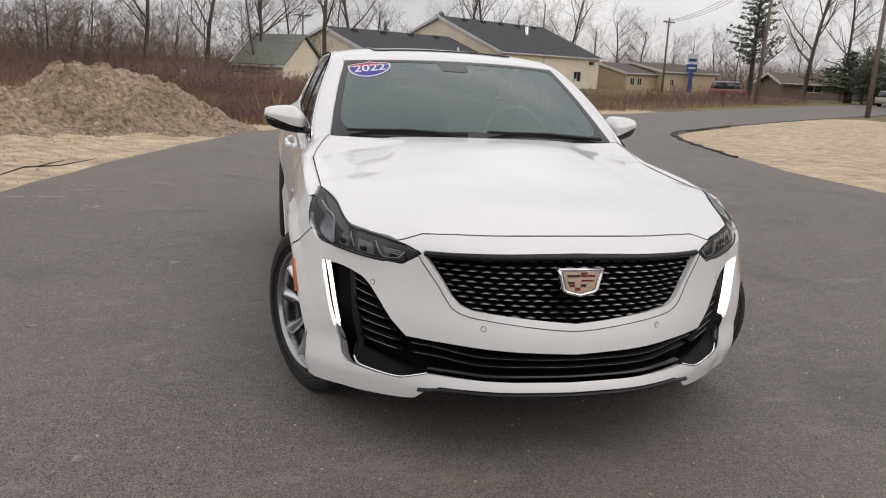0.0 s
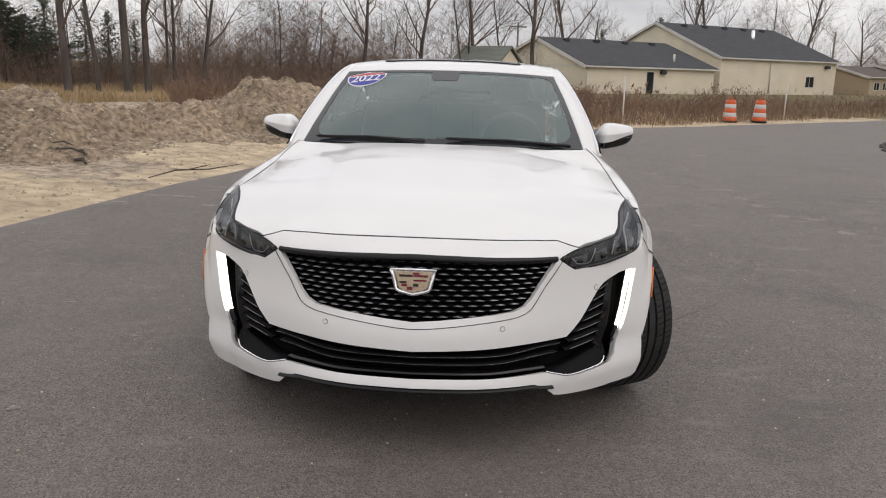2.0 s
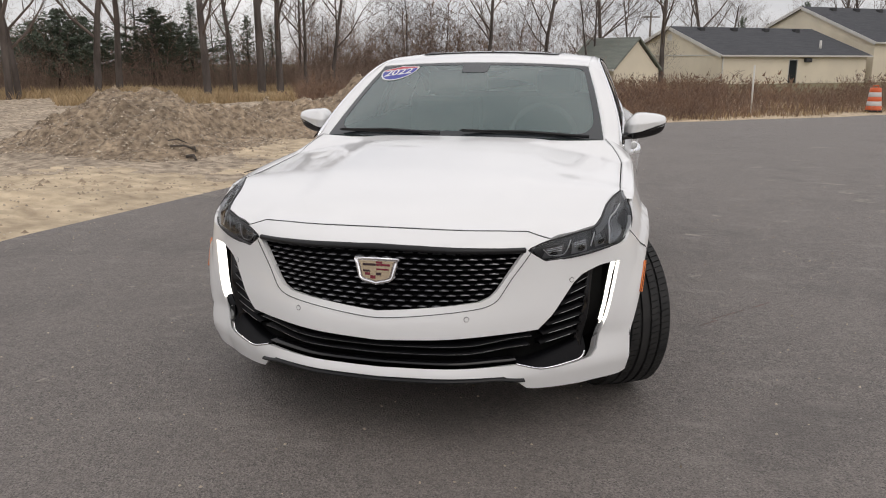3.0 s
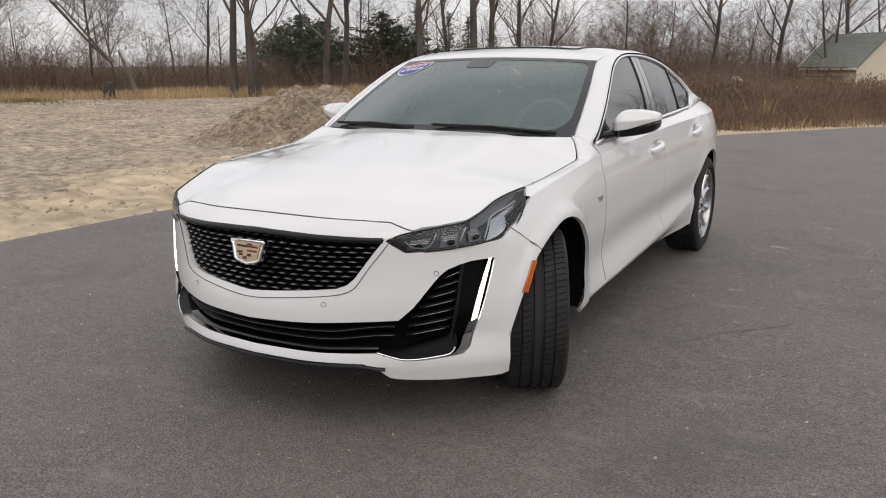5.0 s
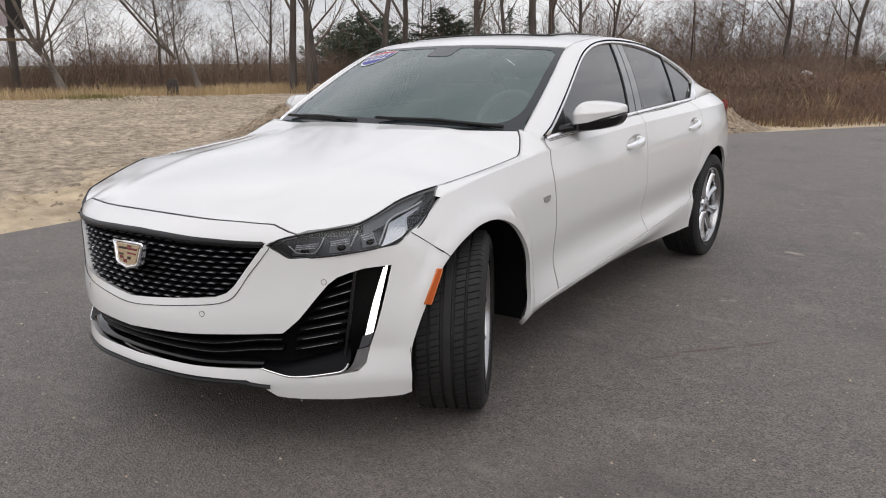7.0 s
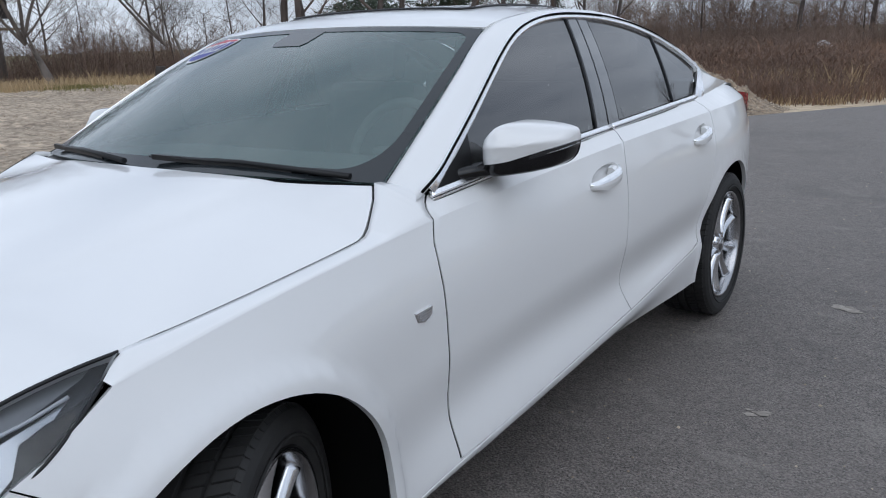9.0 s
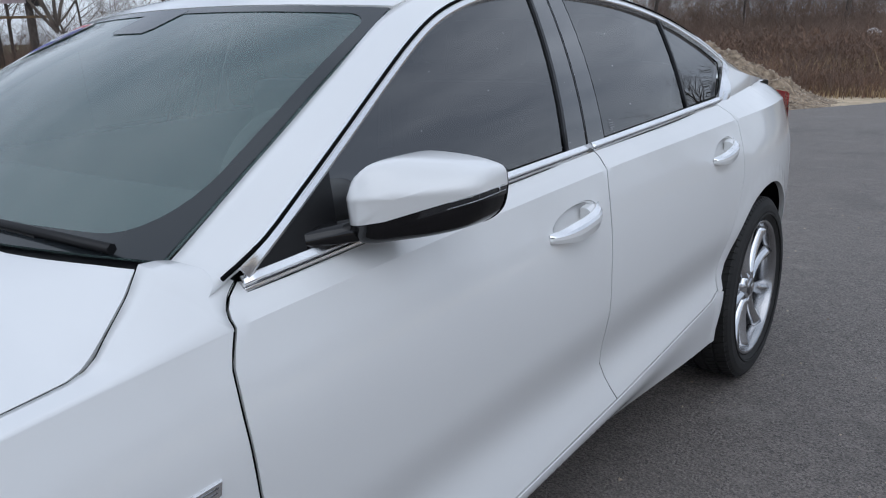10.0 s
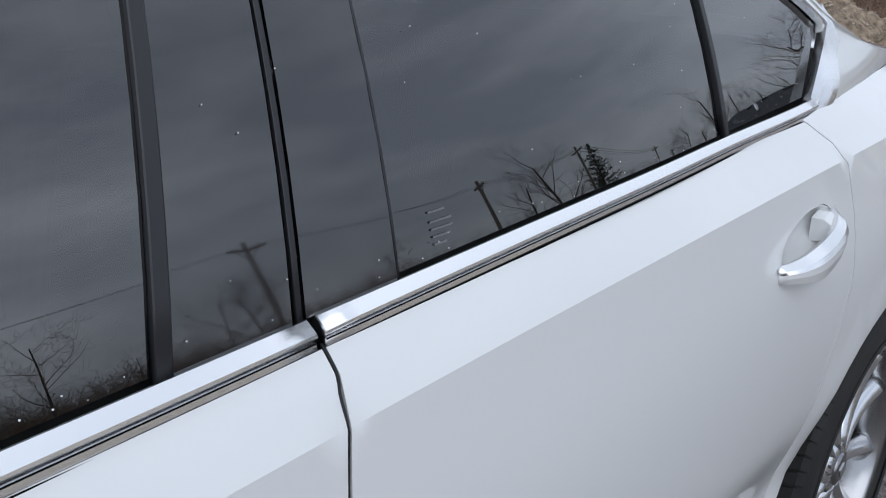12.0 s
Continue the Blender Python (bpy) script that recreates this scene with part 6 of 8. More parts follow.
def headlamp(sx):
    def put(name, bm, mt, parent, label=""):
        if sx < 0:
            bm2 = mirrored(bm)
            bm.free()
            bm = bm2
        return part(name, bm, mt, parent, label)
    def made(bm):
        bmesh.ops.recalc_face_normals(bm, faces=bm.faces)
        return bm
    rows = lamp_surface(36, 9, 0.0, 0.05, 0.0)
    front = lamp_surface(36, 2, 0.0, 0.0)
    low_edge, top_edge = [r[0] for r in front], [r[1] for r in front]
    shell = [[f[0]] + r + [f[1]] for f, r in zip(front, rows)]
    housing = put("headlight", loft(shell), LAMP_SMOKE, car, "long wedge-shaped headlight under a clear cover")
    put("cover", made(loft(lamp_surface(40, 9, 0.008))), LAMP_GLASS, housing, "clear plastic headlight cover")
    def rim(line, back, r, mt=CHROME, name="module_rim", label="bright rim of a lamp module"):
        pts = spline([tuple(lamp_point(u, v, back)) for u, v in line], 24)
        put(name, made(tube(pts, r, 6)), LAMP_EDGE if mt is CHROME else mt, housing, label)
    rim(((0.200, 0.55), (0.250, 0.35), (0.269, 0.25), (0.319, 0.20), (0.338, 0.40), (0.356, 0.775)), 0.012, 0.0022)
    rim(((0.450, 0.275), (0.475, 0.575), (0.500, 0.80)), 0.012, 0.0026)
    rim(((0.562, 0.12), (0.613, 0.45), (0.656, 0.65), (0.706, 0.675), (0.775, 0.60), (0.863, 0.50)), 0.010, 0.0032, CHROME, "light_guide", "bright light guide")
    put("light_blade", made(lamp_patch(((0.568, 0.06), (0.66, 0.60), (0.87, 0.46), (0.68, 0.08)), 0.018, 8)), LAMP_GREY, housing, "pale translucent light blade")
    put("blade_shade", made(lamp_patch(((0.70, 0.06), (0.745, 0.42), (0.80, 0.40), (0.955, 0.05)), 0.012, 6)), GLOSS_BLACK, housing)
    put("upper_bezel", made(lamp_patch(((0.52, 0.62), (0.54, 0.95), (0.96, 0.92), (0.90, 0.62)), 0.022, 8)), LAMP_BEZEL, housing, "grey upper bezel")
    for u0, u1 in ((0.235, 0.325), (0.365, 0.445), (0.495, 0.562)):
        put("reflector", made(lamp_patch(((u0, 0.16), (u1, 0.14), (u1 + 0.012, 0.66), (u0 + 0.012, 0.62)), 0.034, 6)), LAMP_BEZEL, housing, "grey reflector")
        for k in range(3):
            v = 0.44 + 0.085 * k
            rim(((u0 + 0.012, v), ((u0 + u1) / 2, v - 0.01), (u1, v - 0.015)), 0.026, 0.0016, SATIN_CHROME, "reflector_rib", "")
        c = lamp_point(u0 + 0.62 * (u1 - u0), 0.30, 0.026)
        lens = bmesh.new()
        bmesh.ops.create_uvsphere(lens, u_segments=16, v_segments=10, radius=1.0)
        across = (lamp_point(u1, 0.3, 0.026) - lamp_point(u0, 0.3, 0.026)).normalized()
        for v in lens.verts:
            q = v.co.copy()
            v.co = c + across * q.x * 0.015 + Vector((0.55, -0.75, 0.35)).normalized() * q.y * 0.009 + Vector((0, 0, 1)) * q.z * 0.010
        finish(lens)
        put("projector_lens", lens, GLOSS_BLACK, housing, "dark projector lens")
    put("lamp_seal", made(tube(low_edge[2:], 0.0030, 6)), SATIN_BLACK, housing)
    put("lamp_seal", made(tube(top_edge[2:], 0.0034, 6)), SATIN_BLACK, housing)


headlamp(1)
headlamp(-1)

# -- hood
HOOD_Y = (-0.80, -0.72, -0.66, -0.55, -0.40, -0.20, 0.0, 0.25, 0.45, 0.60)
HOOD_MID = (0.755, 0.791, 0.816, 0.852, 0.886, 0.920, 0.947, 0.980, 1.008, 1.028)
HOOD_SIDE = [(0.8285, -0.158, 0.869), (0.827, -0.09, 0.8715), (0.826, 0.0, 0.8765), (0.826, 0.10, 0.8835), (0.826, 0.20, 0.8915), (0.826, 0.30, 0.900), (0.826, 0.38, 0.907), (0.825, 0.43, 0.912), (0.821, 0.455, 0.917), (0.814, 0.475, 0.926), (0.805, 0.495, 0.942), (0.775, 0.55, 0.977), (0.742, 0.592, 1.006)]
HOOD_EDGE_Y = (-0.66, -0.624, -0.56, -0.498, -0.42, -0.323, -0.235, -0.158, 0.0, 0.20, 0.30, 0.38, 0.45, 0.50, 0.55, 0.60)
HOOD_EDGE_X = (0.50, 0.601, 0.675, 0.742, 0.765, 0.778, 0.802, 0.826, 0.823, 0.823, 0.823, 0.823, 0.821, 0.820, 0.81, 0.80)
HOOD_EDGE_Z = (0.772, 0.752, 0.766, 0.780, 0.804, 0.836, 0.857, 0.869, 0.8765, 0.8915, 0.900, 0.908, 0.918, 0.944, 0.974, 1.004)
HOOD_FRONT = [fascia(s, z) + Vector((0, 0.004, 0.0015)) for s, z in HOOD_LINE]
FRONT_X, FRONT_Y, FRONT_Z = [p.x for p in HOOD_FRONT], [p.y for p in HOOD_FRONT], [p.z for p in HOOD_FRONT]


def hood_shell(x, y):
    mid, ex, ez = along(HOOD_Y, HOOD_MID, y), along(HOOD_EDGE_Y, HOOD_EDGE_X, y), along(HOOD_EDGE_Y, HOOD_EDGE_Z, y)
    t = abs(x) / max(ex, 0.3)
    rise = 0.007 * smooth01((0.60 - t) / 0.10) * smooth01((y + 0.75) / 0.35)
    return Vector((x, y, mid - 0.007 * smooth01((y + 0.75) / 0.35) - (mid - 0.005 - ez) * t ** 2.4 + rise))


def hood(x, y):
    """The hood's skin, drawn down to the bumper along its front edge."""
    p, a = hood_shell(x, y), abs(x)
    if a < FRONT_X[-1]:
        fy = along(FRONT_X, FRONT_Y, a)
        k = 1 - smooth01((y - fy) / 0.14)
        if k > 0:
            p.z += k * (along(FRONT_X, FRONT_Z, a) - hood_shell(x, fy).z)
    return p


hood_half = [(p.x, p.y) for p in HOOD_FRONT] + [(0.672, -0.556), (0.728, -0.501), (0.741, -0.488), (0.752, -0.455), (0.761, -0.418), (0.768, -0.37), (0.7745, -0.321), (0.786, -0.276), (0.798, -0.234)] + [(x - 0.003, y - (0.002 if y > 0.44 else 0.0)) for x, y, z in HOOD_SIDE] + [(0.66, 0.575), (0.55, 0.550), (0.40, 0.520), (0.20, 0.500), (0.0, 0.492)]
part("hood", patch(both(hood_half), hood, 0.035, (), 0.014, 0.002), PAINT, car, "long white hood with two soft creases")

_seam = [fascia(s, z) + Vector((0, 0.002, 0.0002)) for s, z in HOOD_LINE]
_seam = spline([tuple(Vector((-p.x, p.y, p.z))) for p in reversed(_seam[1:])] + [tuple(p) for p in _seam], 80)
part("hood_seam", tube(_seam, 0.0012, 6), MATT_BLACK, car, "dark gap between hood and bumper")
pair("hood_seam", tube(spline([(x - 0.0012, y - 0.001, z - 0.0008) for x, y, z in HOOD_SIDE], 70), 0.0010, 6), MATT_BLACK, car, "dark gap between hood and fender")

# -- body side panels
def side_crease(y):
    """Height of the shoulder crease."""
    return along(YS, LEVEL_Z[5], y)


HANDLE_F, HANDLE_R = (1.466, 1.704, 0.866, 0.886), (2.462, 2.652, 0.886, 0.918)


def dish(y0, y1, z0, z1, n=26, grow=1.0):
    """Outline of the recess behind a door handle."""
    cy, cz, sl = (y0 + y1) / 2 + 0.006, (z0 + z1) / 2 + 0.001, (z1 - z0) / (y1 - y0)
    ry, rz = (y1 - y0) * 0.45 * grow, 0.029 * grow
    return [(cy + ry * math.cos(a), cz + rz * math.sin(a) + sl * ry * math.cos(a)) for a in [2 * math.pi * k / n for k in range(n)]]


GAP = [(0.645, 0.919), (0.632, 0.890), (0.624, 0.868), (0.620, 0.806), (0.622, 0.734), (0.627, 0.647), (0.633, 0.561), (0.638, 0.487), (0.646, 0.42), (0.654, 0.36), (0.662, 0.303)]
GAP_TOP = [(0.696, 0.965), (0.668, 0.953), (0.652, 0.941), (0.646, 0.930), (0.645, 0.919)]
fender = (list(fender_gap) + [p for p in arch(0.0, 127.4, 0.0)][1:] + [(0.392, 0.28), (0.384, 0.205), (0.45, 0.210), (0.62, 0.226), (0.755, 0.2355), (0.755, 0.3055)] + GAP[::-1] + [(y, side_crease(y)) for y in (0.55, 0.45, 0.35, 0.25, 0.15, 0.05, -0.05, -0.12, -0.17)] + [(-0.205, 0.838), (-0.250, 0.812), (-0.320, 0.770)])
fl, fr_ = pair("fender", patch(fender, side, 0.03, (), 0.018, 0.0008, sv=0.014), PAINT, car, "white front fender with a wheel arch")
pair("fender_seam", tube([side(y, z) + Vector((0.0004, 0, 0)) for y, z in resample(fender_gap, 0.02)[:8] + fender_gap[-1:]], 0.0013, 6), MATT_BLACK, car, "dark gap between fender and bumper")
door_low = [(0.666, 0.303), (1.2, 0.334), (1.765, 0.363)]
front_gap = [(y + 0.004, z) for y, z in GAP_TOP + GAP[1:-1]] + [(0.666, 0.303)]
mid_gap = [(1.765, 0.363), (1.748, 0.395), (1.724, 0.47), (1.716, 0.58), (1.732, 0.72), (1.757, 0.84), (1.787, 0.958), (1.800, 0.985), (1.803, 1.000)]
front_door = front_gap + door_low[1:] + mid_gap[1:] + [(y, top_z(y)) for y in (1.6, 1.4, 1.2, 1.0, 0.85, 0.75)]
fdl, fdr = pair("front_door", patch(front_door, side, 0.032, (dish(*HANDLE_F),), 0.018, 0.0018, sv=0.014, crease=side_crease), PAINT, car, "white front door with a shoulder crease")
rear_gap = [(2.532, 0.436), (2.548, 0.50), (2.590, 0.60), (2.650, 0.715), (2.700, 0.80), (2.726, 0.90), (2.735, 0.97), (2.738, 1.025)]
rear_door = [(y, z) for y, z in reversed(mid_gap)] + [(2.1, 0.388), (2.38, 0.410), (2.47, 0.418)] + rear_gap + [(y, top_z(y)) for y in (2.6, 2.4, 2.2, 2.0)]
rdl, rdr = pair("rear_door", patch(rear_door, side, 0.032, (dish(*HANDLE_R),), 0.018, 0.0018, sv=0.014, crease=side_crease), PAINT, car, "white rear door")
quarter = [(2.533, 0.424), (2.575, 0.428)] + [p for p in arch(BASE + 0.012, 166.0, -10.0)][1:] + [(3.38, 0.27), (3.46, 0.27), (3.60, 0.30), (3.72, 0.36), (3.76, 0.50), (3.765, 0.70), (3.75, 0.86), (3.70, 0.99), (3.40, top_z(3.40)), (3.2, top_z(3.2)), (2.95, top_z(2.95)), (2.80, top_z(2.80)), (2.739, 1.027)] + [(y, z) for y, z in reversed(rear_gap[1:-1])]
ql, qr = pair("quarter_panel", patch(quarter, side, 0.032, (), 0.018, 0.0015, sv=0.016, crease=side_crease), PAINT, car, "white rear quarter panel")
sill_top = [(2.470, 0.415), (2.38, 0.407), (2.1, 0.385), (1.765, 0.360), (1.2, 0.331), (0.757, 0.305)]
sill = [(0.757, 0.2355), (1.2, 0.252), (1.75, 0.262), (2.2, 0.258), (2.545, 0.250), (2.54, 0.30), (2.568, 0.40), (2.575, 0.426), (2.533, 0.433)] + sill_top
sl, sr_ = pair("sill", patch(sill, lambda y, z: side(y, z) + Vector((0.002, 0, 0)), 0.03, (), 0.02, 0.0015, sv=0.014), PAINT, car, "white sill moulding under the doors")
_pts = [side(p[0], p[1]) + Vector((0.0025, 0, 0)) for p in spline([(0.50, 0.272, 0), (0.757, 0.3065, 0), (1.2, 0.3325, 0), (1.765, 0.3615, 0), (2.1, 0.3865, 0), (2.38, 0.4085, 0), (2.47, 0.4165, 0), (2.53, 0.4345, 0)], 60)]
pair("sill_seam", tube(_pts, 0.0022, 6), PAINT, car, "rolled white edge above the sill")
for _gap, _mt in (([(y + 0.002, z) for y, z in GAP_TOP + GAP[1:]], MATT_BLACK), (mid_gap, SATIN_BLACK)):
    pair("door_seam", tube([side(q.x, q.y) + Vector((-0.0012, 0, 0)) for q in spline([(y, z, 0) for y, z in _gap], 60)], 0.0012, 6), _mt, car, "dark gap at the door edge")

# dark inner body that closes the gaps and the wheel wells
def well(cy):
    rows = []
    for k in range(25):
        a = radians(-14 + 208 * k / 24)
        y, z = cy + (ARCH_R + 0.012) * math.cos(a), HUB_Z + (ARCH_R + 0.012) * math.sin(a)
        rows.append([Vector((0.45, y, z)), Vector((0.60, y, z)), Vector((side_x(y, max(z, 0.21)) - 0.012, y, z))])
    bm = loft(rows)
    inner = [bm.verts.new((0.45, cy + (ARCH_R + 0.012) * math.cos(radians(-14 + 208 * k / 24)), HUB_Z + (ARCH_R + 0.012) * math.sin(radians(-14 + 208 * k / 24)))) for k in range(25)]
    bm.faces.new(inner)
    return bm


pair("wheel_well", well(0.0), MATT_BLACK, car, "black wheel arch lining")
pair("wheel_well", well(BASE + 0.012), MATT_BLACK, car, "black wheel arch lining")
_rows = []
for y in [0.64 + 1.88 * k / 22 for k in range(23)]:
    _rows.append([Vector((sx * (side_x(y, z) - b), y, z)) for sx, z, b in ((1, 0.96, 0.06), (1, 0.80, 0.05), (1, 0.58, 0.05), (1, 0.40, 0.04), (1, 0.29, 0.04), (1, 0.23, 0.09), (1, 0.150, 0.20), (-1, 0.150, 0.20), (-1, 0.23, 0.09), (-1, 0.29, 0.04), (-1, 0.40, 0.04), (-1, 0.58, 0.05), (-1, 0.80, 0.05), (-1, 0.96, 0.06))])
_bm = loft(_rows)
for y0, y1, w in ((-0.36, 0.64, 0.44), (2.52, 3.70, 0.44)):
    add_box(_bm, (-w, y0, 0.145), (w, y1, 0.70))
part("underbody", _bm, MATT_BLACK, car, "black underbody")
# added tray, out of sight: it blocks light to darken the ground below
_s = [nose_s(0.70) * (k / 20 - 1) for k in range(41)]
_edge = [fascia(q, 0.24, 0.10) for q in _s]
part("shade_tray", loft([[Vector((p.x, p.y, 0.240)) for p in _edge], [Vector((p.x * 0.92, p.y + 0.20, 0.200)) for p in _edge], [Vector((p.x * 0.9, -0.30, 0.155)) for p in _edge]]), MATT_BLACK, car, "unseen black tray added to deepen the shade under the nose")
part("engine_bay", box((-0.66, -0.40, 0.66), (0.66, 0.50, 0.80)), MATT_BLACK, car)

# -- windows, pillars and roof
def glass_x(y, z):
    dz = z - 1.0
    return 0.816 - 0.25 * dz - 0.46 * dz * dz - 0.030 * smooth01((y - 2.2) / 0.9) - 0.006 * smooth01((1.0 - y) / 0.4)


def pane(y, z, proud=0.0):
    return Vector((glass_x(y, z) + proud, y, z))


ARC_TOP = spline([(0.690, 0.966, 0), (0.80, 1.031, 0), (0.95, 1.121, 0), (1.15, 1.233, 0), (1.32, 1.314, 0), (1.48, 1.360, 0), (1.64, 1.382, 0), (1.82, 1.389, 0), (2.06, 1.381, 0), (2.30, 1.354, 0), (2.55, 1.305, 0), (2.75, 1.246, 0), (2.88, 1.198, 0), (2.965, 1.158, 0)], 90)
SILL_Y = (0.69, 1.2, 1.8, 2.3, 2.85)
SILL_Z = (0.962, 0.990, 1.009, 1.024, 1.036)


def belt_z(y):
    return along(SILL_Y, SILL_Z, y)


def arc_z(y):
    k = min(range(len(ARC_TOP)), key=lambda i: abs(ARC_TOP[i][0] - y))
    return ARC_TOP[k][1]


opening = [(p[0], p[1]) for p in reversed(ARC_TOP[1:])] + [(y, belt_z(y)) for y in (0.70, 0.95, 1.2, 1.5, 1.8, 2.05, 2.3, 2.6, 2.85)]
# the bright frame: belt moulding, and the band over the windows
for ya, yb in ((0.700, 1.797), (1.806, 2.815)):
    _y = [ya + (yb - ya) * k / 30 for k in range(31)]
    _swell = [0.006 + 0.008 * smooth01((y - 2.45) / 0.3) for y in _y]
    pair("belt_trim", ribbon([pane(y, belt_z(y) + 0.001, e) for y, e in zip(_y, _swell)], [(0.55, 0, 0.83)] * 31, [(-0.83, 0, 0.55)] * 31, 0.0165, 0.006), SATIN_CHROME, car, "bright moulding along the window sill")
    pair("belt_face", ribbon([pane(y, belt_z(y) - 0.0085, e + 0.003) for y, e in zip(_y, _swell)], [(1, 0, 0.2)] * 31, [(-0.2, 0, 1)] * 31, 0.0060, 0.0020), SATIN_CHROME, car, "bright lower face of the moulding")
    pair("belt_seal", tube([pane(y, belt_z(y) - 0.0055, e + 0.0058) for y, e in zip(_y, _swell)], 0.0007, 5), MATT_BLACK, car, "thin dark groove in the moulding")
    pair("belt_seal", tube([pane(y, belt_z(y) - 0.0130, e + 0.0045) for y, e in zip(_y, _swell)], 0.0009, 5), MATT_BLACK, car, "dark seal under the moulding")
_line = [Vector((0.706, 0.975, 0))] + [q for q in ARC_TOP if q[0] > 0.73]
_up = []
for i in range(len(_line)):
    d = _line[min(i + 1, len(_line) - 1)] - _line[max(i - 1, 0)]
    n = Vector((0, -d.y, d.x)).normalized()
    _up.append(Vector((-0.45 * n.z, n.y, n.z)))
pair("window_surround", ribbon([pane(p[0], p[1], 0.004) for p in _line], [(0.75, -0.25, 0.62)] * len(_line), _up, 0.025, 0.008), SATIN_CHROME, car, "bright frame over the side windows")


def between(y0a, y0b, y1a, y1b, low=0.010, high=0.010, n=14):
    """A window outline: its front edge runs from y0a at the sill to y0b above, its rear edge from y1a to y1b."""
    def zc(y):
        return max(arc_z(y) - high, belt_z(y) + low + 0.004)
    top = [(y0b + (y1b - y0b) * k / n, zc(y0b + (y1b - y0b) * k / n)) for k in range(n + 1)]
    bot = [(y1a + (y0a - y1a) * k / 8, belt_z(y1a + (y0a - y1a) * k / 8) + low) for k in range(9)]
    return [(y, z) for y, z in top[::-1]] + bot[::-1]


def window(name, outline, mt, label, proud=0.0, depth=0.0, step=0.05):
    return pair(name, patch(outline, lambda y, z: pane(y, z, proud), step, (), depth), mt, car, label)


window("front_window", between(0.90, 0.92, 1.684, 1.772), SIDE_GLASS, "dark tinted front door glass", -0.004)
window("rear_window", between(1.893, 1.936, 2.490, 2.500), SIDE_GLASS, "dark tinted rear door glass", -0.004)
window("quarter_window", between(2.508, 2.522, 2.820, 2.950), SIDE_GLASS, "dark tinted quarter glass", -0.004)
window("mirror_sail", between(0.715, 0.735, 0.905, 0.925, 0.008, 0.012), SATIN_BLACK, "black triangular panel at the mirror foot", 0.0, 0.01)
window("pillar_cover", between(1.694, 1.782, 1.788, 1.852, 0.008, 0.008), PILLAR_BLACK, "gloss black door pillar panel", 0.001, 0.008)
window("pillar_cover", between(1.800, 1.862, 1.890, 1.934, 0.008, 0.008), PILLAR_BLACK, "gloss black door pillar panel", 0.001, 0.008)
for ya, yb, wd in ((1.690, 1.778, 0.012), (1.794, 1.857, 0.005), (1.8915, 1.935, 0.0025), (2.499, 2.511, 0.011)):
    z0, z1 = belt_z(ya) + 0.006, arc_z(yb) - 0.006
    pts = [pane(ya + (yb - ya) * k / 8, z0 + (z1 - z0) * k / 8, 0.0) for k in range(9)]
    pair("window_rubber", ribbon(pts, [(1, 0, 0.3)] * 9, [(0, 1, 0)] * 9, wd, 0.0028 if wd > 0.009 else 0.0016), CHANNEL, car, "black rubber window channel")

# small etched marks and drops of water on the glass
_bm = bmesh.new()
for k, (w, dz) in enumerate(((0.020, 0.0), (0.026, -0.008), (0.026, -0.014), (0.022, -0.020), (0.015, -0.026))):
    y0, z0 = 1.952 - 0.012, 1.047 + 0.012 + dz
    _bm.faces.new([_bm.verts.new(pane(y0 + a * w, z0 + b * 0.0016, -0.0028)) for a, b in ((0, 0), (1, 0), (1, 1), (0, 1))])
pair("glass_mark", _bm, LAMP_BEZEL, car, "small pale etched marks on the glass")
_g = random.Random(31)
_bm = bmesh.new()
for k in range(110):
    y = _g.uniform(0.95, 2.80)
    z = belt_z(y) + (0.014 + abs(_g.gauss(0, 0.010)) if k < 70 else _g.uniform(0.03, 0.30))
    if z > arc_z(y) - 0.03:
        continue
    r = _g.uniform(0.0004, 0.0008)
    c = pane(y, z, 0.0025)
    bmesh.ops.create_icosphere(_bm, subdivisions=1, radius=r, matrix=Matrix.Translation(c))
part("water_drop", _bm, LAMP_EDGE, car, "tiny pale drops on the side glass")["kind"] = "stuff"

# windshield: from the cowl to the roof's front edge
WS_SIDE = [(0.735, 0.640, 0.995), (0.700, 0.86, 1.115), (0.657, 1.09, 1.240), (0.612, 1.310, 1.350)]
WS_MID = [(0.0, 0.495, 1.012), (0.0, 0.73, 1.150), (0.0, 0.98, 1.273), (0.0, 1.225, 1.372)]


def windshield(u, v):
    """u across from -1 to 1, v from the cowl up."""
    a, b = spline_at(WS_MID, v), spline_at(WS_SIDE, v)
    t = abs(u)
    p = Vector((b.x * u, a.y + (b.y - a.y) * t ** 2.2, a.z + (b.z - a.z) * t ** 2.2))
    return p


def spline_at(nodes, t):
    pts = [Vector(p) for p in nodes]
    n = len(pts) - 1
    f = min(max(t, 0.0), 1.0) * n
    k = min(int(f), n - 1)
    t = f - k
    p0, p1, p2, p3 = pts[max(k - 1, 0)], pts[k], pts[k + 1], pts[min(k + 2, n)]
    return 0.5 * (2 * p1 + (p2 - p0) * t + (2 * p0 - 5 * p1 + 4 * p2 - p3) * t * t + (3 * p1 - p0 - 3 * p2 + p3) * t ** 3)


def rounded(w, v0, v1, r, n=8):
    """A rounded outline in the windshield's own measures."""
    out = []
    for cx, cv, a in ((w - r, v0 + r * 1.4, -90), (w - r * 0.6, v1 - r * 0.6, 0), (-w + r * 0.6, v1 - r * 0.6, 90), (-w + r, v0 + r * 1.4, 180)):
        rr = r if cv < 0.5 else r * 0.6
        for k in range(n + 1):
            b = radians(a + 90 * k / n)
            out.append((cx + rr * math.cos(b), cv + (1.4 if cv < 0.5 else 1.0) * rr * math.sin(b)))
    return out


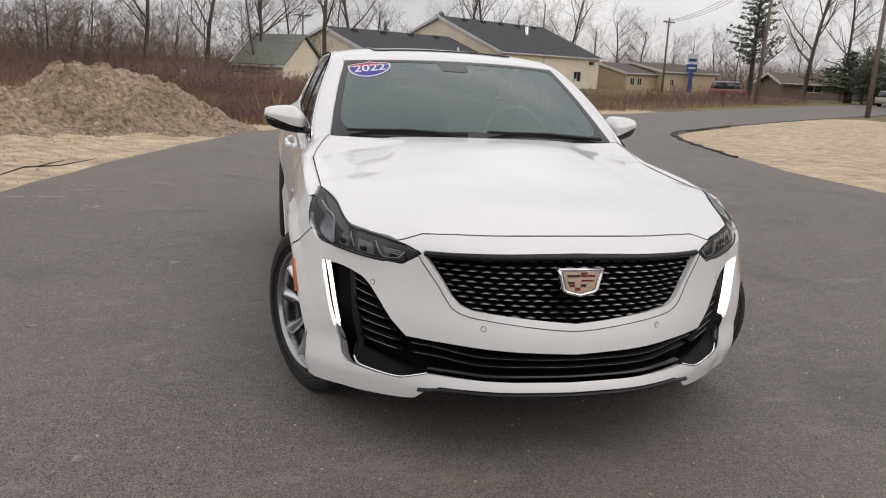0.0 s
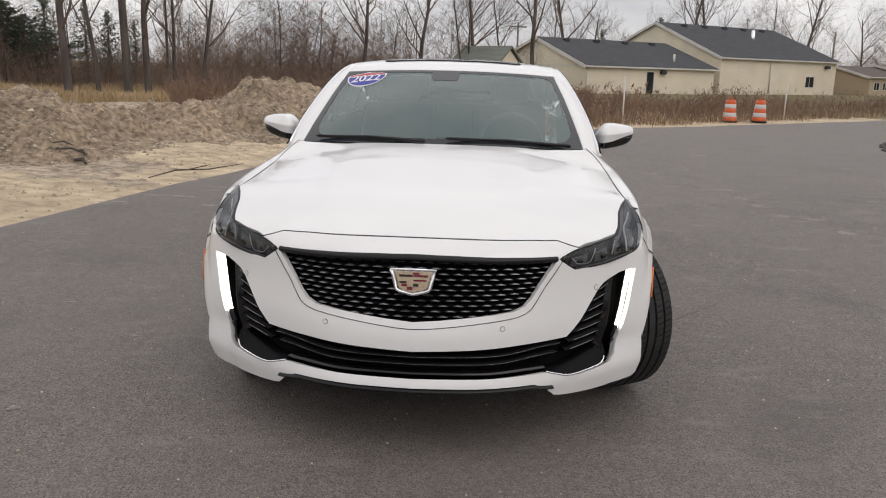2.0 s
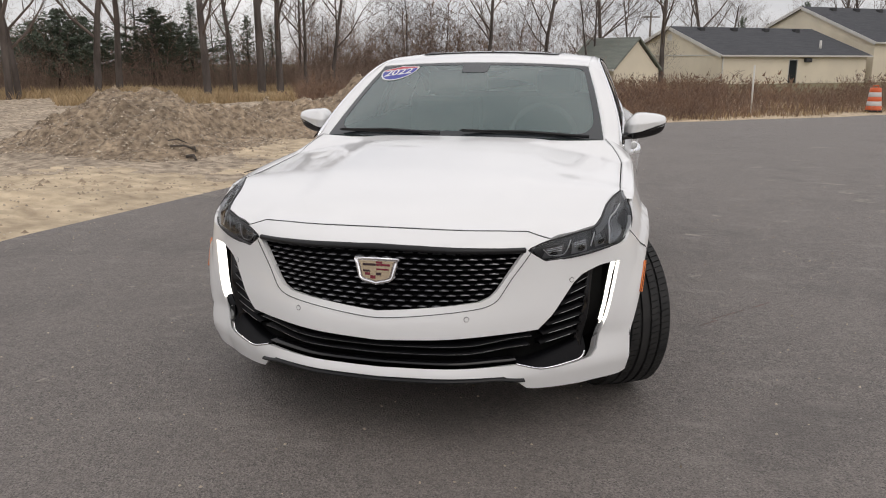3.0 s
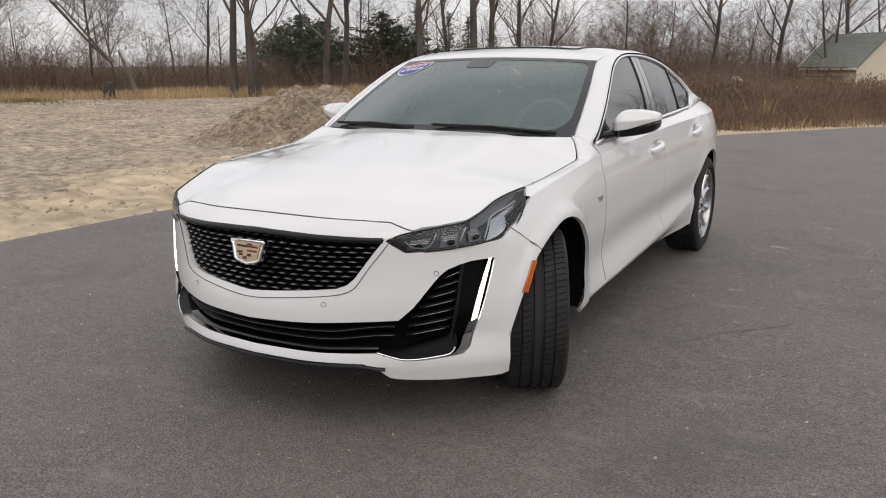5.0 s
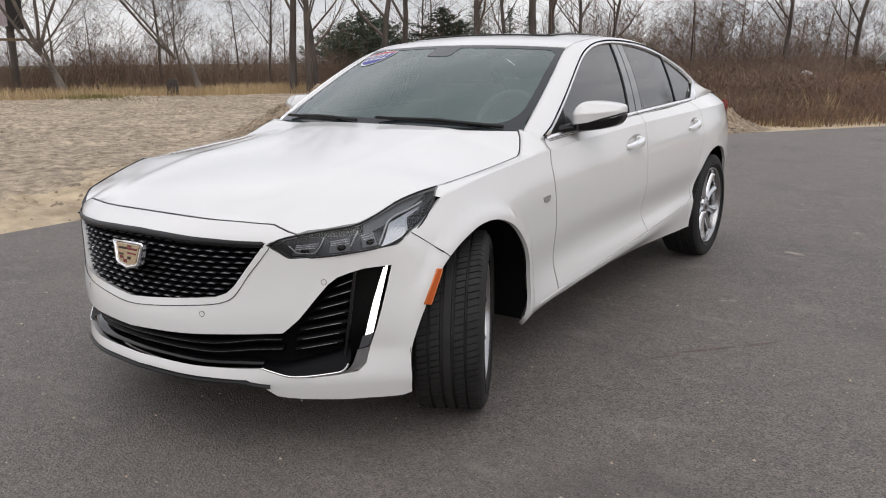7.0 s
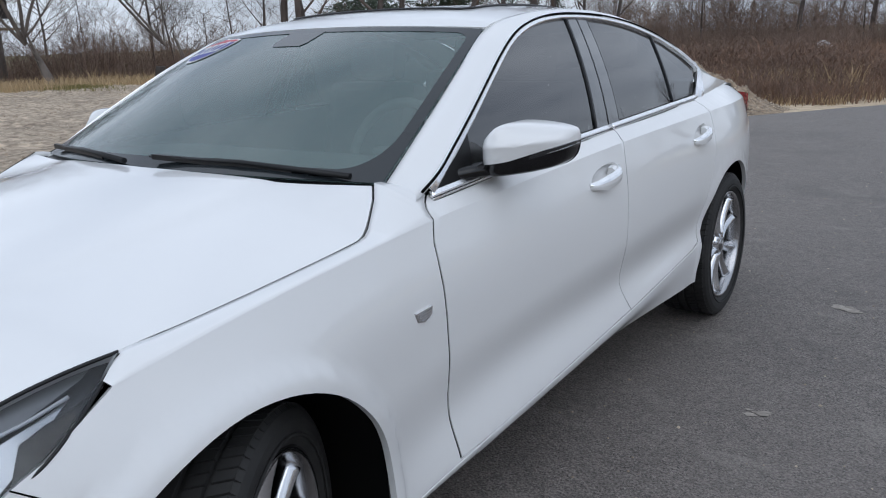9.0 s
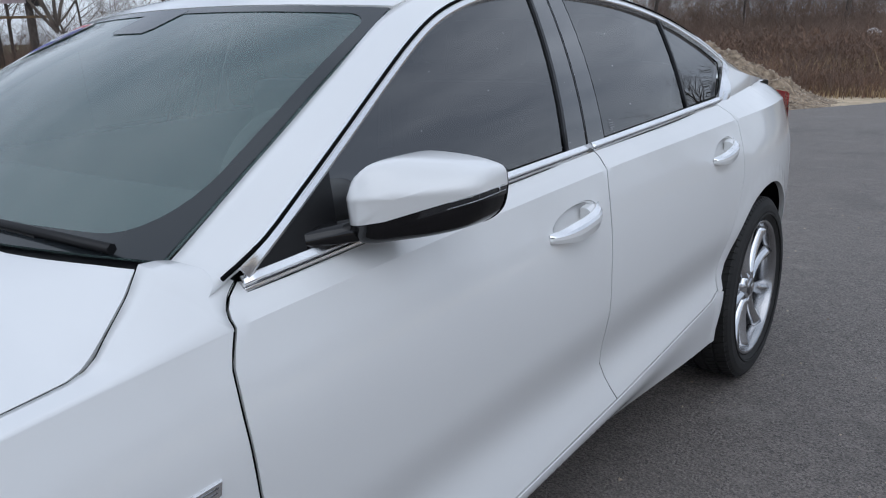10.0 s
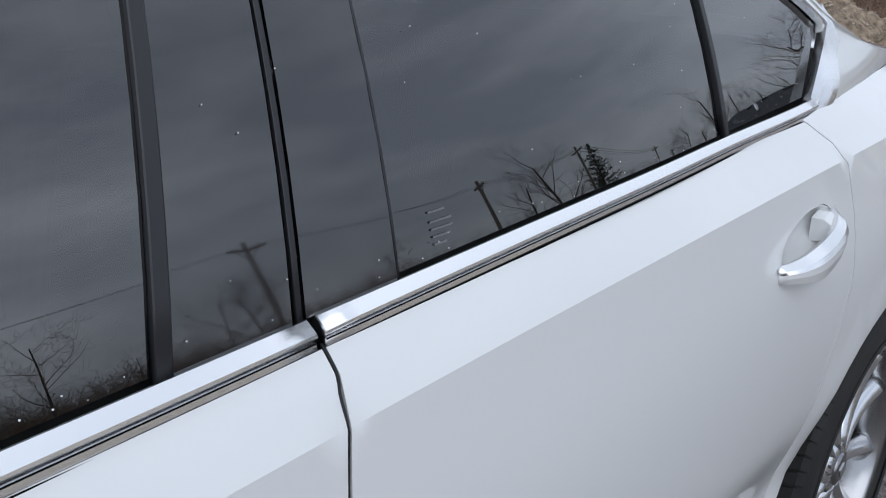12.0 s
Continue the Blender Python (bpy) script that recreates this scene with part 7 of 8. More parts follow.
_frame = [(-0.995, 0.0), (0.0, 0.0), (0.995, 0.0), (0.995, 0.5), (0.995, 1.0), (0.0, 1.0), (-0.995, 1.0), (-0.995, 0.5)]
ws = part("windshield", patch(_frame, lambda u, v: windshield(u, v), 0.06, (), 0.004), WINDSHIELD, car, "large raked windshield with a sticker in one corner")
ws.visible_shadow = False
_inner = rounded(0.948, 0.080, 0.940, 0.14)
part("glass_border", patch([(u * 0.998, v) for u, v in _frame], lambda u, v: windshield(u, v) + Vector((0, -0.0012, 0.0014)), 0.06, (_inner,), 0.0), FRIT, ws, "black printed border of the windshield")
part("camera_housing", patch([(-0.13, 0.975), (0.13, 0.975), (0.12, 0.83), (0.10, 0.80), (-0.10, 0.80), (-0.12, 0.83)][::-1], lambda u, v: windshield(u - 0.03, v) + Vector((0, -0.0014, 0.0017)), 0.05, (), 0.0), FRIT, ws, "dark camera housing behind the glass")
# the rear-view mirror behind it
# sticker in the upper corner on the car's right
_top = [(-0.116, 0.040), (-0.085, 0.052), (-0.050, 0.056), (-0.020, 0.063), (0.0, 0.074), (0.020, 0.063), (0.050, 0.056), (0.085, 0.052), (0.116, 0.040)]
_belly = [(0.118 * math.cos(a), 0.030 + 0.108 * math.sin(a)) for a in [radians(-180 * k / 20) for k in range(21)]]
_st = _top + _belly


def stick(x, z, lift_by):
    """A place on the glass near the sticker's middle."""
    c, s = math.cos(radians(6)), math.sin(radians(6))
    x, z = x * c - z * s, x * s + z * c
    p = windshield(-0.765 + x / 0.64, 0.842 + z / 0.62)
    return p + Vector((0, -0.72, 0.69)) * lift_by


st = part("sticker", patch([(x, z) for x, z in _st], lambda x, z: stick(x, z, 0.003), 0.02, (), 0.0), STICKER_WHITE, ws, "oval red and blue sticker reading 2022")
part("sticker_blue_field", patch([(-0.106, 0.022), (0.106, 0.022)] + [(0.108 * math.cos(a), 0.022 + 0.090 * math.sin(a)) for a in [radians(-180 * k / 24) for k in range(1, 24)]], lambda x, z: stick(x, z, 0.0045), 0.02, (), 0.0), STICKER_BLUE, st)
part("sticker_red_field", patch([(-0.107, 0.028), (0.107, 0.028)] + [(x * 0.92, z * 0.86 + 0.001) for x, z in reversed(_top)], lambda x, z: stick(x, z, 0.0045), 0.02, (), 0.0), STICKER_RED, st)
_font = bpy.data.curves.new("year", "FONT")
_font.body, _font.size, _font.align_x, _font.align_y = "2022", 0.086, "CENTER", "CENTER"
_font.offset = 0.0016
_tmp = bpy.data.objects.new("year", _font)
scene.collection.objects.link(_tmp)
bpy.context.view_layer.update()
_me = bpy.data.meshes.new_from_object(_tmp.evaluated_get(bpy.context.evaluated_depsgraph_get()))
bpy.data.objects.remove(_tmp)
_bm = bmesh.new()
_bm.from_mesh(_me)
for _v in _bm.verts:
    _v.co = stick(_v.co.x * 1.0, _v.co.y - 0.004, 0.006)
part("sticker_text", _bm, STICKER_WHITE, st, "white digits 2022")

# roof skin
ROOF_Y = (1.20, 1.30, 1.45, 1.65, 1.90, 2.20, 2.50, 2.80, 2.95)
ROOF_Z = (1.366, 1.398, 1.425, 1.444, 1.452, 1.443, 1.413, 1.358, 1.322)
EDGE_Y = (1.20, 1.31, 1.50, 1.80, 2.10, 2.40, 2.70, 2.95)
EDGE_X = (0.628, 0.612, 0.612, 0.612, 0.606, 0.590, 0.565, 0.54)
EDGE_Z = (1.298, 1.354, 1.392, 1.413, 1.408, 1.383, 1.331, 1.270)


def roof(x, y):
    mid, ex, ez = along(ROOF_Y, ROOF_Z, y), along(EDGE_Y, EDGE_X, y), along(EDGE_Y, EDGE_Z, y)
    return Vector((x, y, mid - (mid - ez) * (abs(x) / ex) ** 2.3))


def head_y(x):
    return 1.229 + (1.314 - 1.229) * (abs(x) / 0.612) ** 2.2


roof_half = [(x, head_y(x)) for x in (0.0, 0.15, 0.30, 0.45, 0.55, 0.612)] + [(along(EDGE_Y, EDGE_X, y), y) for y in (1.5, 1.8, 2.1, 2.4, 2.7, 2.86)] + [(0.35, 2.90), (0.0, 2.92)]
sun_hole = [(x, y) for x, y in both([(0.0, 1.50), (0.38, 1.515), (0.415, 1.54), (0.415, 2.22), (0.39, 2.26), (0.0, 2.27)])]
part("roof", patch(both(roof_half), roof, 0.05, (sun_hole,), 0.012, 0.001), PAINT, car, "white roof around a dark glass sunroof")
part("sunroof", patch(sun_hole, lambda x, y: roof(x, y) + Vector((0, 0, -0.001)), 0.06, (), 0.012, 0.004), ROOF_GLASS, car, "dark glass sunroof")
part("sunroof_seal", tube([roof(x, y) + Vector((0, 0, 0.001)) for x, y in resample(sun_hole, 0.05)] + [roof(*sun_hole[0])], 0.006, 6), SATIN_BLACK, car)

# pillars: a skin between the glass edges and the window frame
IN_EDGE = [(0.738, 0.610, 0.982)] + WS_SIDE[1:] + [(0.612, 1.50, 1.393), (0.612, 1.80, 1.414), (0.606, 2.10, 1.409), (0.590, 2.40, 1.384), (0.568, 2.68, 1.336), (0.572, 2.90, 1.270), (0.60, 3.15, 1.175), (0.635, 3.42, 1.073)]
_in = spline(IN_EDGE, 100)
_outn = [Vector((glass_x(p[0], p[1]) + 0.004, p[0], p[1])) for p in [Vector((0.640, 0.957, 0))] + ARC_TOP]
_outn = spline([tuple(_outn[k]) for k in range(0, len(_outn), 5)] + [(0.748, 3.04, 1.135), (0.756, 3.18, 1.094), (0.756, 3.40, 1.062)], 100)
# run both edges in step
def paced(line, n):
    acc = [0.0]
    for a, b in zip(line, line[1:]):
        acc.append(acc[-1] + (b - a).length)
    out, k = [], 0
    for i in range(n):
        d = acc[-1] * i / (n - 1)
        while k < len(line) - 2 and acc[k + 1] < d:
            k += 1
        out.append(line[k].lerp(line[k + 1], (d - acc[k]) / max(acc[k + 1] - acc[k], 1e-9)))
    return out


_in, _outn = paced(_in, 90), paced(_outn, 90)
_rows = []
for i, (a, b) in enumerate(zip(_in, _outn)):
    n = Vector((0.75, -0.25 if a.y < 1.3 else 0.05, 0.6)).normalized()
    w, k = (b - a).length, smooth01(i / 9)
    a = a - Vector((0, 0, 0.008 * (1 - k)))
    _rows.append([a - Vector((0.006, 0, 0.010)), a] + [a.lerp(b, t) + n * (0.24 * w * t * (1 - t) * (0.4 + 0.6 * k) + 0.004 * k - 0.005 * (1 - k)) for t in (0.2, 0.4, 0.6, 0.8)] + [b + Vector((0.008, 0, 0.006)) * k, b - Vector((0.01, 0, 0.004))])
pair("roof_pillar", loft(_rows), PAINT, car, "white roof pillar and rail")
_gapline = [a.lerp(b, 0.93) + Vector((0.010, -0.002, 0.007)) for a, b in list(zip(_in, _outn))[1:70]]
pair("pillar_seam", tube(_gapline, 0.0040, 5), MATT_BLACK, car, "dark door seam along the pillar")

# the fender's top end between the hood, the pillar and the door, and the pillar's foot behind the quarter window
_in = [Vector(p) for p in [(0.846, -0.205, 0.842)] + HOOD_SIDE]
_out = [side(y, side_crease(y)) for y in [-0.205] + [p[1] for p in HOOD_SIDE[:8]]]
_far = paced([side(y, side_crease(y)) for y in (0.43, 0.50, 0.56, 0.61, 0.64)] + [side(y, z) for y, z in GAP_TOP[::-1]], 60)
_near = paced([Vector(p) for p in HOOD_SIDE[7:]] + [Vector((0.739, 0.62, 1.004)), Vector((0.737, 0.645, 0.998))], 60)
_rows = []
for a, b in list(zip(spline([tuple(q) for q in _in[:9]], 60), spline([tuple(q) for q in _out], 60))) + list(zip(_near[1:], _far[1:])):
    w = (b - a).length
    _rows.append([a + Vector((0, 0, -0.016)), a] + [a.lerp(b, t) + Vector((0.35, 0, 0.9)) * (0.16 * w * t * (1 - t)) for t in (0.2, 0.4, 0.6, 0.8)] + [b + Vector((0.0006, 0, 0.0002)), b + Vector((0.0008, 0, -0.0035))])
pair("fender_shelf", loft(_rows), PAINT, car, "white top of the fender beside the hood")
_foot = [(y, top_z(y) - 0.003) for y in (2.78, 2.9, 3.05, 3.2, 3.35, 3.44)] + [(3.44, 1.064), (3.30, 1.078), (3.18, 1.098), (3.09, 1.124), (3.03, 1.148), (2.985, 1.170), (2.960, 1.160), (2.93, 1.12), (2.87, 1.07), (2.82, 1.038), (2.78, 1.032)]


def foot(y, z):
    """Skin between the top of the quarter panel and the pillar."""
    t = smooth01((z - top_z(y)) / 0.075)
    return Vector((side_x(y, top_z(y)) * (1 - t) + (glass_x(y, z) + 0.006) * t + 0.001, y, z))


pair("pillar_foot", patch(_foot, foot, 0.025, (), 0.012), PAINT, car, "white pillar foot behind the quarter glass")
_end = [(2.812, 1.024), (2.852, 1.017), (2.872, 1.022), (2.90, 1.043), (2.935, 1.073), (2.968, 1.101), (3.006, 1.121), (2.985, 1.155), (2.955, 1.184), (2.948, 1.168), (2.958, 1.152), (2.925, 1.126), (2.862, 1.082), (2.815, 1.049)]


def corner(y, z):
    """From the glass plane at its inner edge out to the body's skin."""
    t = smooth01((y - along((1.02, 1.049, 1.082, 1.126, 1.152, 1.19), (2.79, 2.815, 2.862, 2.925, 2.958, 2.96), z)) / 0.05)
    return Vector((max(glass_x(y, z) + 0.012, foot(y, z).x + 0.006) * t + (glass_x(y, z) + 0.013) * (1 - t), y, z))


pair("frame_corner", patch(_end, corner, 0.02, (), 0.016), SATIN_CHROME, car, "bright pointed rear corner of the window frame")
# back window, trunk lid and rear bumper close the car
_bl = [[Vector((x * (0.54 + 0.10 * t), y + 0.05 * (x * x - 1) * -0.6, z - 0.03 * x * x)) for x in [k / 8 - 1 for k in range(17)]] for t, y, z in ((0, 2.90, 1.335), (0.33, 3.08, 1.270), (0.66, 3.26, 1.190), (1.0, 3.44, 1.095))]
part("back_window", loft(_bl), SIDE_GLASS, car, "tinted back window")
_rows = []
for t, y, z in ((0.0, 3.42, 1.085), (0.3, 3.58, 1.088), (0.6, 3.72, 1.086), (0.85, 3.84, 1.080), (0.93, 3.875, 1.062), (0.95, 3.88, 0.98), (0.93, 3.90, 0.86), (0.95, 3.94, 0.76)):
    w = 0.735 - 0.05 * t
    _rows.append([Vector((w * x, y - 0.10 * x * x * t, z - 0.045 * abs(x) ** 3)) for x in [k / 12 - 1 for k in range(25)]])
part("trunk_lid", loft(_rows), PAINT, car, "white trunk lid with a small spoiler edge")
_rows = []
for z, b in ((0.24, 0.06), (0.30, 0.02), (0.45, 0.0), (0.62, 0.0), (0.74, 0.02), (0.78, 0.06)):
    _rows.append([Vector((x, y, z)) for x, y in [(math.copysign(max(abs(q) ** 1, 0), q) * (0.80 - b * 0.3), 4.02 - b - 0.33 * abs(q) ** 2.8) for q in [k / 14 - 1 for k in range(29)]]])
part("rear_bumper", loft(_rows), PAINT, car, "white rear bumper")
pair("tail_light", loft([[Vector((x, y, z)) for x, y in ((0.40, 3.915), (0.58, 3.895), (0.70, 3.85), (0.775, 3.765), (0.815, 3.655))] for z in (0.985, 0.93, 0.87, 0.82)]), RED_LAMP, car, "dark red tail light wrapping round the corner")

# -- mirrors
def door_mirror():
    """The left mirror: white cap above, black bowl and arm below, a lamp strip between."""
    # outline seen from ahead: a steep inner end, a flat top falling outwards, an upright outer end, a rising belly
    line = [(0.829, 1.046), (0.845, 1.074), (0.872, 1.101), (0.893, 1.112), (0.920, 1.1135), (0.955, 1.1115), (1.000, 1.1055), (1.030, 1.0975), (1.041, 1.091), (1.0455, 1.078), (1.0455, 1.050), (1.036, 1.021), (1.010, 1.000), (0.968, 0.987), (0.925, 0.979), (0.877, 0.974), (0.845, 0.975), (0.830, 0.990), (0.826, 1.015)]
    n = len(line)
    line = [tuple(q) for q in spline([(x, z, 0) for x, z in line + line[:1]], 3 * n + 1)][:-1]
    cx, cz = 0.936, 1.056

    def ahead(x, z):
        """The front of the shell: two faces that meet along a soft crease."""
        c = 1.052 + 0.09 * (x - 0.83)
        k = smooth01((x - 0.80) / 0.14)
        return 0.874 + 0.70 * max(x - 0.885, 0.0) + 13 * max(0.892 - x, 0.0) ** 2 + k * (0.85 * (z - c) if z > c else 0.36 * (c - z))

    def ring(k, g):
        pts = []
        for x, z, _ in line:
            x, z = cx + (x - cx) * k, cz + (z - cz) * k
            rear, front = 1.040 + 0.20 * (x - 0.87), ahead(x, z)
            pts.append(Vector((x, rear + (front - rear) * g, z)))
        return pts

    rows = [ring(k, g) for k, g in ((0.955, 0.0), (0.985, 0.05), (0.998, 0.18), (1.0, 0.40), (0.995, 0.60), (0.985, 0.76), (0.955, 0.88), (0.89, 0.96), (0.75, 0.99), (0.50, 1.0), (0.25, 1.0), (0.03, 1.0))]
    whole = loft(rows, close=True, cap=True)
    bmesh.ops.recalc_face_normals(whole, faces=whole.faces)
    finish(whole)
    def cut(planes, scale=1.0):
        b = whole.copy()
        for co, no, inner in planes:
            bmesh.ops.bisect_plane(b, geom=list(b.verts) + list(b.edges) + list(b.faces), plane_co=co, plane_no=Vector(no).normalized(), clear_inner=inner, clear_outer=not inner)
        mid = Vector((0.936, 0.985, 1.042))
        for v in b.verts:
            v.co = mid + (v.co - mid) * scale
        finish(b)
        return b
    flat, rising = ((0.89, 0.95, 1.015), (-0.155, 0.0, 1.0)), ((0.955, 0.97, 1.032), (-0.34, 0.0, 1.0))
    under = ((0.960, 0.97, 1.0215), (-0.32, 0.0, 1.0))
    face = ((0.96, 1.052, 1.03), (-0.20, 1.0, 0.0))
    cap = cut(((*flat, True), (*rising, True), (*face, False)))
    bowl = cut((((0.9, 0.95, 1.036), (-0.30, 0, 1), False), (*face, False)), 0.984)
    lamp = cut(((*rising, False), (*under, True), ((0.958, 0.93, 1.02), (1.0, 0.0, -0.6), True), (*face, False)), 0.995)
    pane_edge = cut(((*face, True),), 1.003)
    whole.free()
    left, right = pair("side_mirror", cap, PAINT, car, "white door mirror with a gloss black base")
    for ob, sx in ((left, 1), (right, -1)):
        def put(name, b, mt, label=""):
            if sx < 0:
                b2 = mirrored(b)
                b.free()
                b = b2
            return part(name, b, mt, ob, label)
        put("mirror_base", bowl.copy(), GLOSS_BLACK, "gloss black lower bowl")
        put("turn_lamp", lamp.copy(), TURN_LENS, "dark turn-signal strip")
        put("mirror_rim", pane_edge.copy(), GLOSS_BLACK, "black rim round the mirror glass")
        arm = loft([[Vector((x, y + dy, z + dz)) for dy, dz in ((-0.045, -0.012), (-0.036, 0.012), (0.0, 0.020), (0.040, 0.012), (0.046, -0.010), (0.0, -0.020))] for x, y, z in ((0.792, 0.850, 0.986), (0.812, 0.872, 0.990), (0.835, 0.905, 0.994), (0.875, 0.945, 0.998))], close=True, cap=True)
        bmesh.ops.recalc_face_normals(arm, faces=arm.faces)
        put("mirror_arm", arm, GLOSS_BLACK, "black mirror arm")
        def lamp_line(dz, x0):
            """A line along the lamp, from the front of the shell round its outer end."""
            out = []
            for k in range(7):
                x = x0 + (1.034 - x0) * k / 6
                z = 1.0300 + 0.33 * (x - 0.965) + dz
                out.append(Vector((x, ahead(x, z) - 0.001, z)))
            return out + [Vector((x, y, 1.0300 + 0.33 * (x - 0.965) + 0.05 * (y - 0.985) + dz)) for x, y in ((1.0405, 0.9955), (1.0445, 1.008), (1.0465, 1.025), (1.0470, 1.042), (1.0468, 1.060))]
        upper, lower = lamp_line(0.0048, 1.006), lamp_line(-0.0046, 1.001)
        put("lamp_trim", tube(upper, 0.0005, 5), SATIN_CHROME)
        put("lamp_trim", tube(lower, 0.0005, 5), SATIN_CHROME)
        for k in (4, 7, 9):
            put("lamp_rib", tube([lower[k], (lower[k] + upper[k]) / 2, upper[k]], 0.0004, 5), DARK_CHROME)
        put("lamp_rib", tube([lower[-2], (lower[-2] + upper[-2]) / 2, upper[-2]], 0.0011, 6), CHROME)
    bowl.free()
    lamp.free()
    pane_edge.free()


door_mirror()

# -- handles, small badges, side reflectors, wipers
def handle_parts(y0, y1, z0, z1):
    """A pull bar over a dished recess: the bar below, a bright band above it and at its rear foot."""
    def at(t):
        y, z = y0 + (y1 - y0) * t, z0 - 0.010 + (z1 - z0 + 0.004) * t - 0.004 * math.sin(math.pi * t)
        return y, z, side_x(y, z)
    def bow(t):
        return 0.034 * (1 - abs(2 * t - 1) ** 3.0) + 0.005
    bar, band = [], []
    for k in range(25):
        t = k / 24
        y, z, x = at(t)
        h = 0.0195 * (0.50 + 0.50 * smooth01(t / 0.35)) * (1 - 0.25 * smooth01((t - 0.85) / 0.15))
        b = bow(t)
        bar.append([Vector((x + max(0.0, b - 0.014), y, z - h)), Vector((x + b - 0.002, y, z - h)), Vector((x + b + 0.001, y, z - h * 0.2)), Vector((x + b, y, z + h * 0.32)), Vector((x + max(0.0, b - 0.014), y, z + h * 0.32))])
        band.append([Vector((x + max(0.0, b - 0.016), y, z + h * 0.36)), Vector((x + b + 0.001, y, z + h * 0.36)), Vector((x + b - 0.003, y, z + h * 0.72)), Vector((x + max(0.0, b - 0.015), y, z + h * 1.15)), Vector((x + max(-0.002, b - 0.022), y, z + h * 0.95))])
    out = []
    for rows in (bar, band):
        b = loft(rows, close=True, cap=True)
        bmesh.ops.recalc_face_normals(b, faces=b.faces)
        for e in b.edges:
            if abs((e.verts[0].co - e.verts[1].co).y) > 0.002:
                e.smooth = False
        out.append(b)
    # rear foot: a block from the bar back to the door, with a flat sloping top
    rows = []
    for k in range(7):
        t = 0.70 + 0.25 * k / 6
        y, z, x = at(t)
        hz = 0.024 * (1 - 0.55 * smooth01((t - 0.82) / 0.14))
        rows.append([Vector((x - 0.012, y, z - 0.010)), Vector((x + bow(t) * 0.8, y, z - 0.002)), Vector((x + bow(t) * 0.7, y, z + 0.011)), Vector((x + 0.004, y, z + hz)), Vector((x - 0.012, y, z + hz))])
    b = loft(rows, close=True, cap=True)
    bmesh.ops.recalc_face_normals(b, faces=b.faces)
    for e in b.edges:
        if abs((e.verts[0].co - e.verts[1].co).y) > 0.002 or len(e.link_faces) < 2 or any(len(f.verts) > 4 for f in e.link_faces):
            e.smooth = False
    out.append(b)
    # the dish
    ring = dish(y0, y1, z0, z1, 28, 0.985)
    cy, cz = sum(q[0] for q in ring) / 28, sum(q[1] for q in ring) / 28
    rows = []
    for r, deep in ((1.03, 0.004), (1.0, 0.0005), (0.96, 0.0025), (0.88, 0.007), (0.70, 0.014), (0.4, 0.018), (0.0005, 0.019)):
        rows.append([Vector((side_x(cy + (y - cy) * r, cz + (z - cz) * r) - deep, cy + (y - cy) * r, cz + (z - cz) * r)) for y, z in ring])
    b = loft(rows, close=True)
    bmesh.ops.reverse_faces(b, faces=b.faces)
    b.normal_update()
    if sum(f.normal.x for f in b.faces) < 0:
        bmesh.ops.reverse_faces(b, faces=b.faces)
    out.append(b)
    return out


for doors, dims in (((fdl, fdr), HANDLE_F), ((rdl, rdr), HANDLE_R)):
    for d, sx in zip(doors, (1, -1)):
        made = handle_parts(*dims)
        for b, name, mt, lb in zip(made, ("door_handle", "handle_band", "handle_foot", "handle_dish"), (PAINT, SATIN_CHROME, PAINT, PAINT), ("white pull handle", "satin chrome upper edge of the handle", "white rear foot of the handle", "")):
            if sx < 0:
                b2 = mirrored(b)
                b.free()
                b = b2
            part(name, b, mt, d, lb)


def fender_badge():
    bm = bmesh.new()
    pts = [(-0.035, 0.014), (0.035, 0.016), (0.031, -0.004), (0.0, -0.016), (-0.024, -0.011)]
    for y0, y1, dz in ((0.0, 0.004, 0.0),):
        back = [bm.verts.new(side(0.533 + a, 0.726 + b)) for a, b in pts]
        front = [bm.verts.new(side(0.533 + a * 0.9, 0.726 + b * 0.9) + Vector((0.0045, 0, 0))) for a, b in pts]
        bm.faces.new(front)
        for i in range(5):
            bm.faces.new((back[i], back[(i + 1) % 5], front[(i + 1) % 5], front[i]))
    bmesh.ops.recalc_face_normals(bm, faces=bm.faces)
    return bm


_l, _r = pair("fender_badge", fender_badge(), SATIN_CHROME, car, "small chrome crest on the fender", smooth=False)
for ob, sx in ((_l, 1), (_r, -1)):
    for k in range(4):
        z = 0.735 - 0.006 * k
        w = 0.024 - 0.003 * k
        part("badge_groove", tube([Vector((p.x * sx, p.y, p.z)) for p in (side(0.533 - w, z) + Vector((0.0048, 0, 0)), side(0.533 + w, z) + Vector((0.0048, 0, 0)))], 0.0013, 5), DARK_CHROME, ob)


def reflector(grow, proud):
    poly = [(-0.312 - grow, 0.615 + grow), (-0.288 + grow, 0.612 + grow), (-0.345 + grow, 0.500 - grow), (-0.372 - grow, 0.506 - grow)]
    return patch(poly, lambda y, z: fascia(nose_y(y), z, -proud), 0.02, (), 0.006)


def reflector_at(y, z, proud):
    return fascia(nose_y(y), z, -proud)


_l, _r = pair("side_reflector", reflector(0.0, 0.005), AMBER, car, "amber side marker in front of the wheel")
for ob, sx in ((_l, 1), (_r, -1)):
    ring = [(-0.312, 0.615), (-0.288, 0.612), (-0.345, 0.500), (-0.372, 0.506), (-0.312, 0.615)]
    part("reflector_rim", tube([Vector((p.x * sx, p.y, p.z)) for p in (reflector_at(y, z, 0.004) for y, z in ring)], 0.003, 5), AMBER_EDGE, ob)

